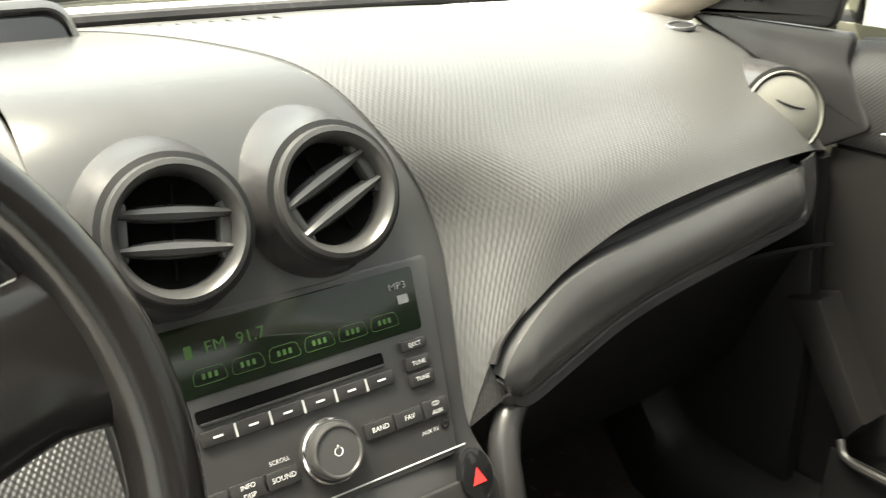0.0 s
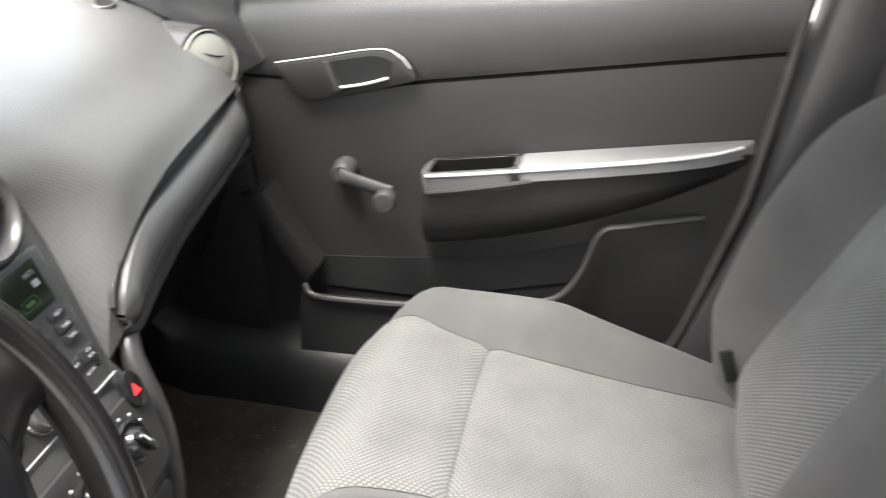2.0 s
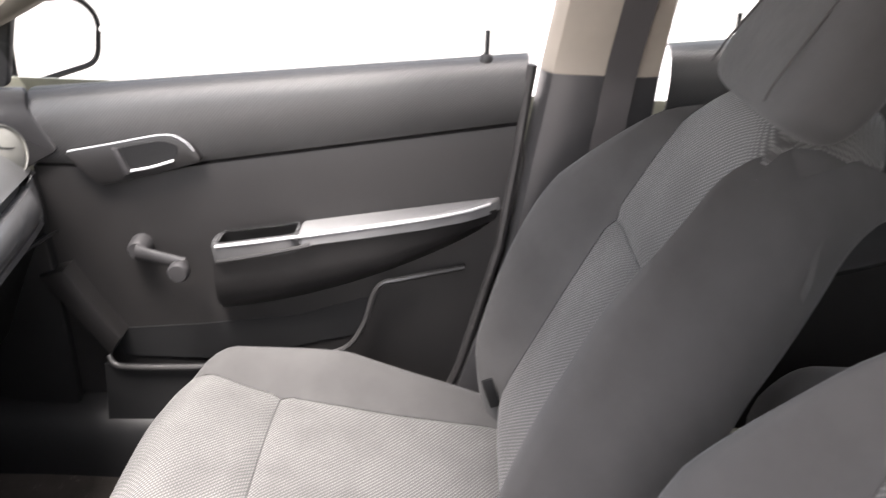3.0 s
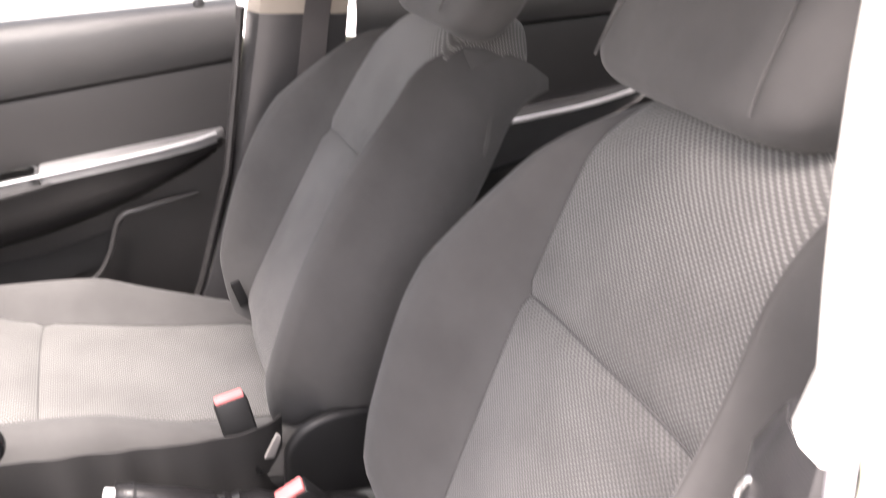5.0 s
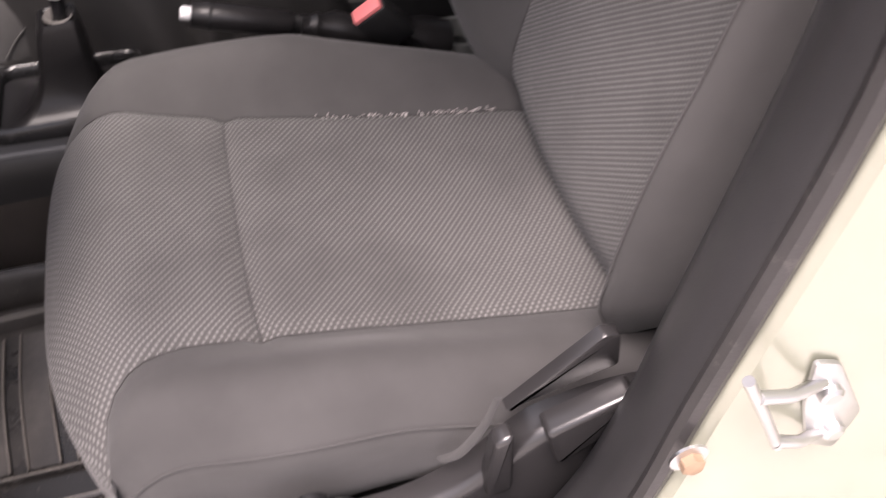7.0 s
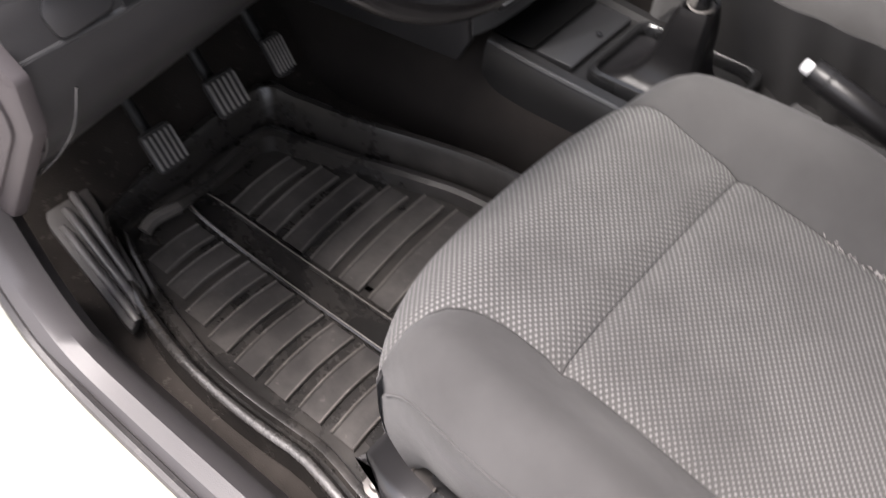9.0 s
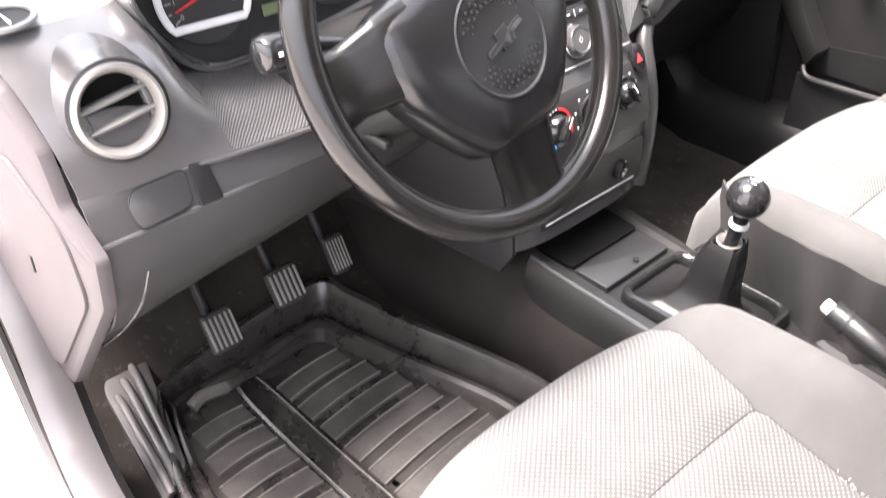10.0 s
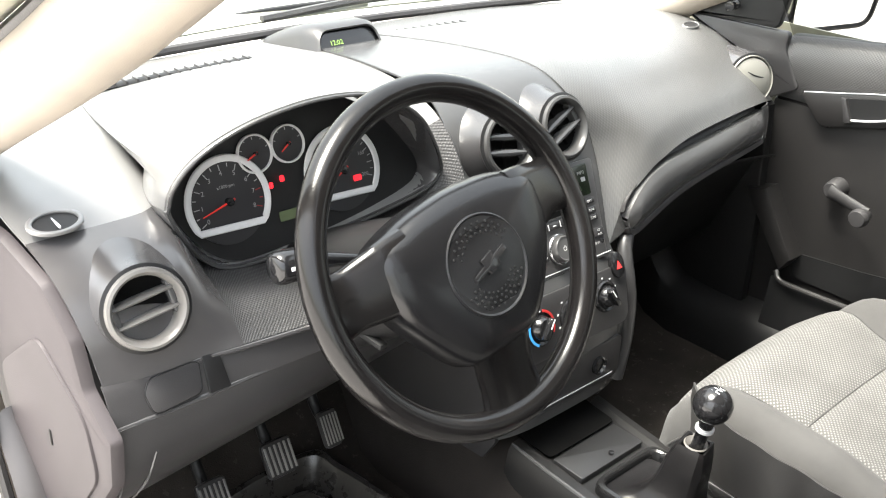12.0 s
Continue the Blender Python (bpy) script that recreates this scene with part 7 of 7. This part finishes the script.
    # head restraint: rounded block on two posts
    hc = b0 + V(0.044 if driver else 0.0, 0, 0) + up * (tall + (0.078 if driver else 0.046)) + nm * -0.035
    bm = bmesh.new()
    lay = bm.loops.layers.uv.new("uv")
    nu, nv = 40, 24
    gp = []
    for i in range(nv + 1):
        th = math.pi * i / nv - math.pi / 2
        row = []
        for j in range(nu):
            ph = 2 * math.pi * j / nu
            e = lambda v, p: math.copysign(abs(v) ** p, v)
            x = (0.164 if driver else 0.152) * e(math.cos(th), 0.35) * e(math.cos(ph), 0.4) * (1 - 0.10 * math.sin(th))
            d = 0.052 * e(math.cos(th), 0.5) * e(math.sin(ph), 0.6) - 0.012 * math.sin(th)
            z = 0.105 * e(math.sin(th), 0.6)
            row.append(bm.verts.new(hc + V(x, 0, 0) + up * z + nm * d))
        gp.append(row)
    for i in range(nv):
        for j in range(nu):
            f = bm.faces.new((gp[i][j], gp[i][(j + 1) % nu], gp[i + 1][(j + 1) % nu], gp[i + 1][j]))
            for lp in f.loops:
                q = lp.vert.co - hc
                lp[lay].uv = (q.x, q.dot(up))
    bmesh.ops.remove_doubles(bm, verts=bm.verts[:], dist=0.0005)
    bmesh.ops.recalc_face_normals(bm, faces=bm.faces[:])
    hr = part("head_restraint", bm, CLOTH_DARK, s, "grey cloth head restraint", sharp=70)
    for sx in ((-0.112, 0.112) if driver else (-0.098, 0.098)):
        part("piping", tube([hc + V(sx * (1 - 0.1 * t / 0.095), 0, 0) + up * t + nm * (0.0525 - 0.012 * t / 0.098 - 0.03 * max(0, abs(t) / 0.095 - 0.55) ** 2) for t in (-0.085 + 0.17 * k / 14 for k in range(15))], 0.0016, 6), CLOTH_DARK, hr)
    for sx in (-0.06, 0.06):
        part("post", tube([hc + V(sx, 0, 0) - up * 0.15, hc + V(sx, 0, 0) - up * 0.06], 0.006, 10), DARK, s, "dark post")
    # base frame and rails
    part("base", box(at + V(0, 0.22, -0.135), (0.40, 0.40, 0.05), 0.02), BLACK, s, "black steel base")
    for sx in (-0.2, 0.2):
        part("rail", box(V(at.x + sx, at.y + 0.2, 0.30), (0.035, 0.50, 0.03), 0.006), BLACK, s, "black seat rail")
    return s, at, up, nm, b0


drv, da, dup, dnm, db = seat("driver_seat", "grey cloth driver seat with a worn, frayed seam", (-0.352, -0.682, 0.474), 17.0, 0.64, 0.595, True)
pas = seat("passenger_seat", "grey cloth passenger seat with a reclined back", (0.353, -0.582, 0.474), 26.0, 0.67, 0.575, False)[0]

SATIN = plastic("satin_charcoal_plastic", (0.026, 0.025, 0.0255), 0.26, 900, 0.2, 0.12, 0.7)
# plastic side cover with height wheel and recline lever on the open side
cov = [(-0.228, 0.462), (-0.240, 0.440), (-0.258, 0.420), (-0.290, 0.411), (-0.42, 0.418), (-0.468, 0.440), (-0.508, 0.480), (-0.53, 0.50), (-0.585, 0.515), (-0.64, 0.515), (-0.66, 0.46), (-0.63, 0.36), (-0.60, 0.335), (-0.27, 0.335), (-0.238, 0.39)]
part("side_cover", plate(rounded([(a, b) for a, b in cov], 0.02, 5), lambda a, b, c: V(-0.618 - c, a, b), 0.032, 0.012, 3), SATIN, drv, "dark plastic side cover")
kb = part("height_wheel", lathe([(0.036, 0), (0.036, 0.012), (0.030, 0.02), (0.012, 0.022), (0, 0.022)], (-0.644, -0.338, 0.448), (-1, 0, 0), 40), BLACK, drv, "black scalloped height wheel")
for k in range(7):
    t = 2 * math.pi * k / 7
    part("lobe", lathe([(0.013, 0), (0.013, 0.016), (0.009, 0.022), (0, 0.023)], (-0.643, -0.338 + 0.031 * math.cos(t), 0.448 + 0.031 * math.sin(t)), (-1, 0, 0), 16), BLACK, kb)
part("hinge_cover", plate(rounded([(-0.505, 0.531), (-0.545, 0.570), (-0.580, 0.604), (-0.594, 0.600), (-0.597, 0.562)], 0.004, 3), lambda a, b, c: V(-0.626 - c, a, b), 0.012, 0.003), SATIN, drv, "wedge-shaped hinge cover")
part("recline_lever", plate(rounded([(-0.532, 0.522), (-0.600, 0.550), (-0.606, 0.545), (-0.600, 0.508), (-0.545, 0.470)], 0.006, 4), lambda a, b, c: V(-0.640 - c, a, b), 0.022, 0.006, 3), SATIN, drv, "dark recline lever")
part("front_handle", plate(rounded([(-0.486, 0.470), (-0.492, 0.520), (-0.508, 0.525), (-0.510, 0.440), (-0.486, 0.438)], 0.007, 4), lambda a, b, c: V(-0.642 - c, a, b), 0.016, 0.005, 3), SATIN, drv)
part("side_strap", tube(spline([(-0.634, -0.500, 0.548), (-0.638, -0.488, 0.52), (-0.636, -0.470, 0.485), (-0.628, -0.455, 0.465)], 14), 0.0045, 8, sq=(0.35, 1.2)), CLOTH_DARK, drv, "grey cloth strap end")
# frayed stretch of the cushion seam
random.seed(4)
fray = thing("frayed_thread", "pale frayed threads along a torn seat seam", "thread", (-0.195, -0.5, 0.51), kind="stuff")
bms = []
for k in range(80):
    t = random.random()
    y = -0.425 - 0.20 * t
    x = -0.210 + 0.08 * (y + 0.52) + random.uniform(-0.002, 0.002)
    b = (y + 0.652) / 0.517
    z = 0.476 + 0.02 * b + 0.06 * b * b + random.uniform(-0.001, 0.002)
    a = random.uniform(0, 6.28)
    l = random.uniform(0.002, 0.005)
    bms.append(tube([(x, y, z), (x + l * 0.5 * math.cos(a), y + l * 0.5 * math.sin(a), z + 0.003), (x + l * math.cos(a), y + l * math.sin(a), z + random.uniform(0, 0.003))], 0.0004, 4))
part("threads", merge(*bms), plastic("pale_thread", (0.55, 0.52, 0.5), 0.9, 900, 0.0), fray)
part("back_scuff", tube([db + V(-0.062, 0, 0) + dup * 0.165 + dnm * 0.0145, db + V(-0.052, 0, 0) + dup * 0.185 + dnm * 0.0150, db + V(-0.046, 0, 0) + dup * 0.20 + dnm * 0.0150], 0.0012, 5), bpy.data.materials["pale_thread"], drv, "pale scuff mark")


def buckle(at, lean, label):
    b = thing("belt_buckle", label, "belt buckle", at, "seat belt buckles")
    at = Vector(at)
    m = Euler((radians(lean[0]), radians(lean[1]), radians(lean[2]))).to_matrix().to_4x4()
    part("housing", box(at + m @ V(0, 0, -0.032), (0.026, 0.046, 0.068), 0.007, m=m), BLACK, b)
    part("press_button", box(at + m @ V(0, 0, 0.003), (0.020, 0.040, 0.008), 0.003, m=m), PINK, b, "faded red press button")
    part("stalk", tube([at + m @ V(0, 0, -0.06), at + m @ V(0, 0, -0.11), V(at.x * 1.3, at.y - 0.05, 0.40)], 0.009, 8, sq=(1.4, 0.6)), BLACK, b)


buckle((-0.072, -0.515, 0.535), (-38, -14, 0), "black belt buckle with a faded red button beside the driver seat")
buckle((0.108, -0.468, 0.568), (-14, 12, 0), "black belt buckle with a faded red button beside the passenger seat")
bracket = plate(rounded([(-0.700, 0.36), (-0.537, 0.36), (-0.537, 0.495), (-0.562, 0.528), (-0.600, 0.543), (-0.655, 0.546), (-0.700, 0.52)], 0.022, 5), lambda a, b, c: V(0.086 - c, a, b), 0.016, 0.009, 4)
part("strap_tab", plate(rounded([(-0.507, 0.487), (-0.522, 0.483), (-0.533, 0.515), (-0.526, 0.522)], 0.003, 3), lambda a, b, c: V(0.080 - c - 0.4 * max(0, a + 0.52), a, b), 0.003, 0.001), plastic("pale_strap_cloth", (0.30, 0.28, 0.27), 0.8, 400, 0.4), pas, "pale cloth strap tab")
part("recliner_cover", bracket, BLACK, pas, "large black rounded recliner cover")
part("side_skirt", sheet([[V(0.062 + (0.007 * math.sin(46 * y + 3.5 * math.sin(19 * y) + 2 * z) + 0.004 * math.sin(110 * y + 5 * z)) * (0.25 + t) + 0.010 * t + 0.05 * abs((y + 0.31) / 0.23) ** 6, y, 0.530 + 0.05 * (y + 0.54) - 0.22 * t) for y in (-0.54 + 0.46 * k / 90 for k in range(91))] for t, z in ((i / 8, i / 8) for i in range(9))], thick=0.003), plastic("wrinkled_black_cloth", (0.022, 0.021, 0.021), 0.7, 500, 0.5), pas, "wrinkled dark cloth skirt")
bl = thing("belt_end", "seat belt anchor strap beside the passenger seat", "belt", (0.52, -0.53, 0.5))
part("strap", box((0.515, -0.545, 0.530), (0.006, 0.018, 0.05), 0.002, m=pose(0, 0, 0, -20, 0, 0)), BLACK, bl)

# rear bench
rb = thing("rear_bench", "light grey cloth rear bench, mostly hidden", "car seat", (0, -1.35, 0.3))
pads = grid_pad(lambda x, y, h: V(x, -1.50 + y, 0.545 + h), 0.52, lambda b, q: 0.50, lambda b, q: 0.64, 0.5, lambda b: 0.01, skirt=((0.03, 0.01), (0.1, 0.01), (0.2, 0.0)), round_y=0.02)
pads.pop("seams")
for n_, b_ in pads.items():
    part("cushion" if "insert" in n_ else "bolster", b_, CLOTH if "insert" in n_ else CLOTH_DARK, rb)
pads = grid_pad(lambda x, y, h: V(x, -1.50 - y * 0.4 + h * 0.92, 0.55 + y * 0.92 + h * 0.4), 0.52, lambda b, q: 0.50, lambda b, q: 0.62, 0.5, lambda b: 0.01, skirt=((0.03, 0.01), (0.1, 0.0)), round_y=0.02)
pads.pop("seams")
for n_, b_ in pads.items():
    part("backrest" if "insert" in n_ else "bolster", b_, CLOTH if "insert" in n_ else CLOTH_DARK, rb)
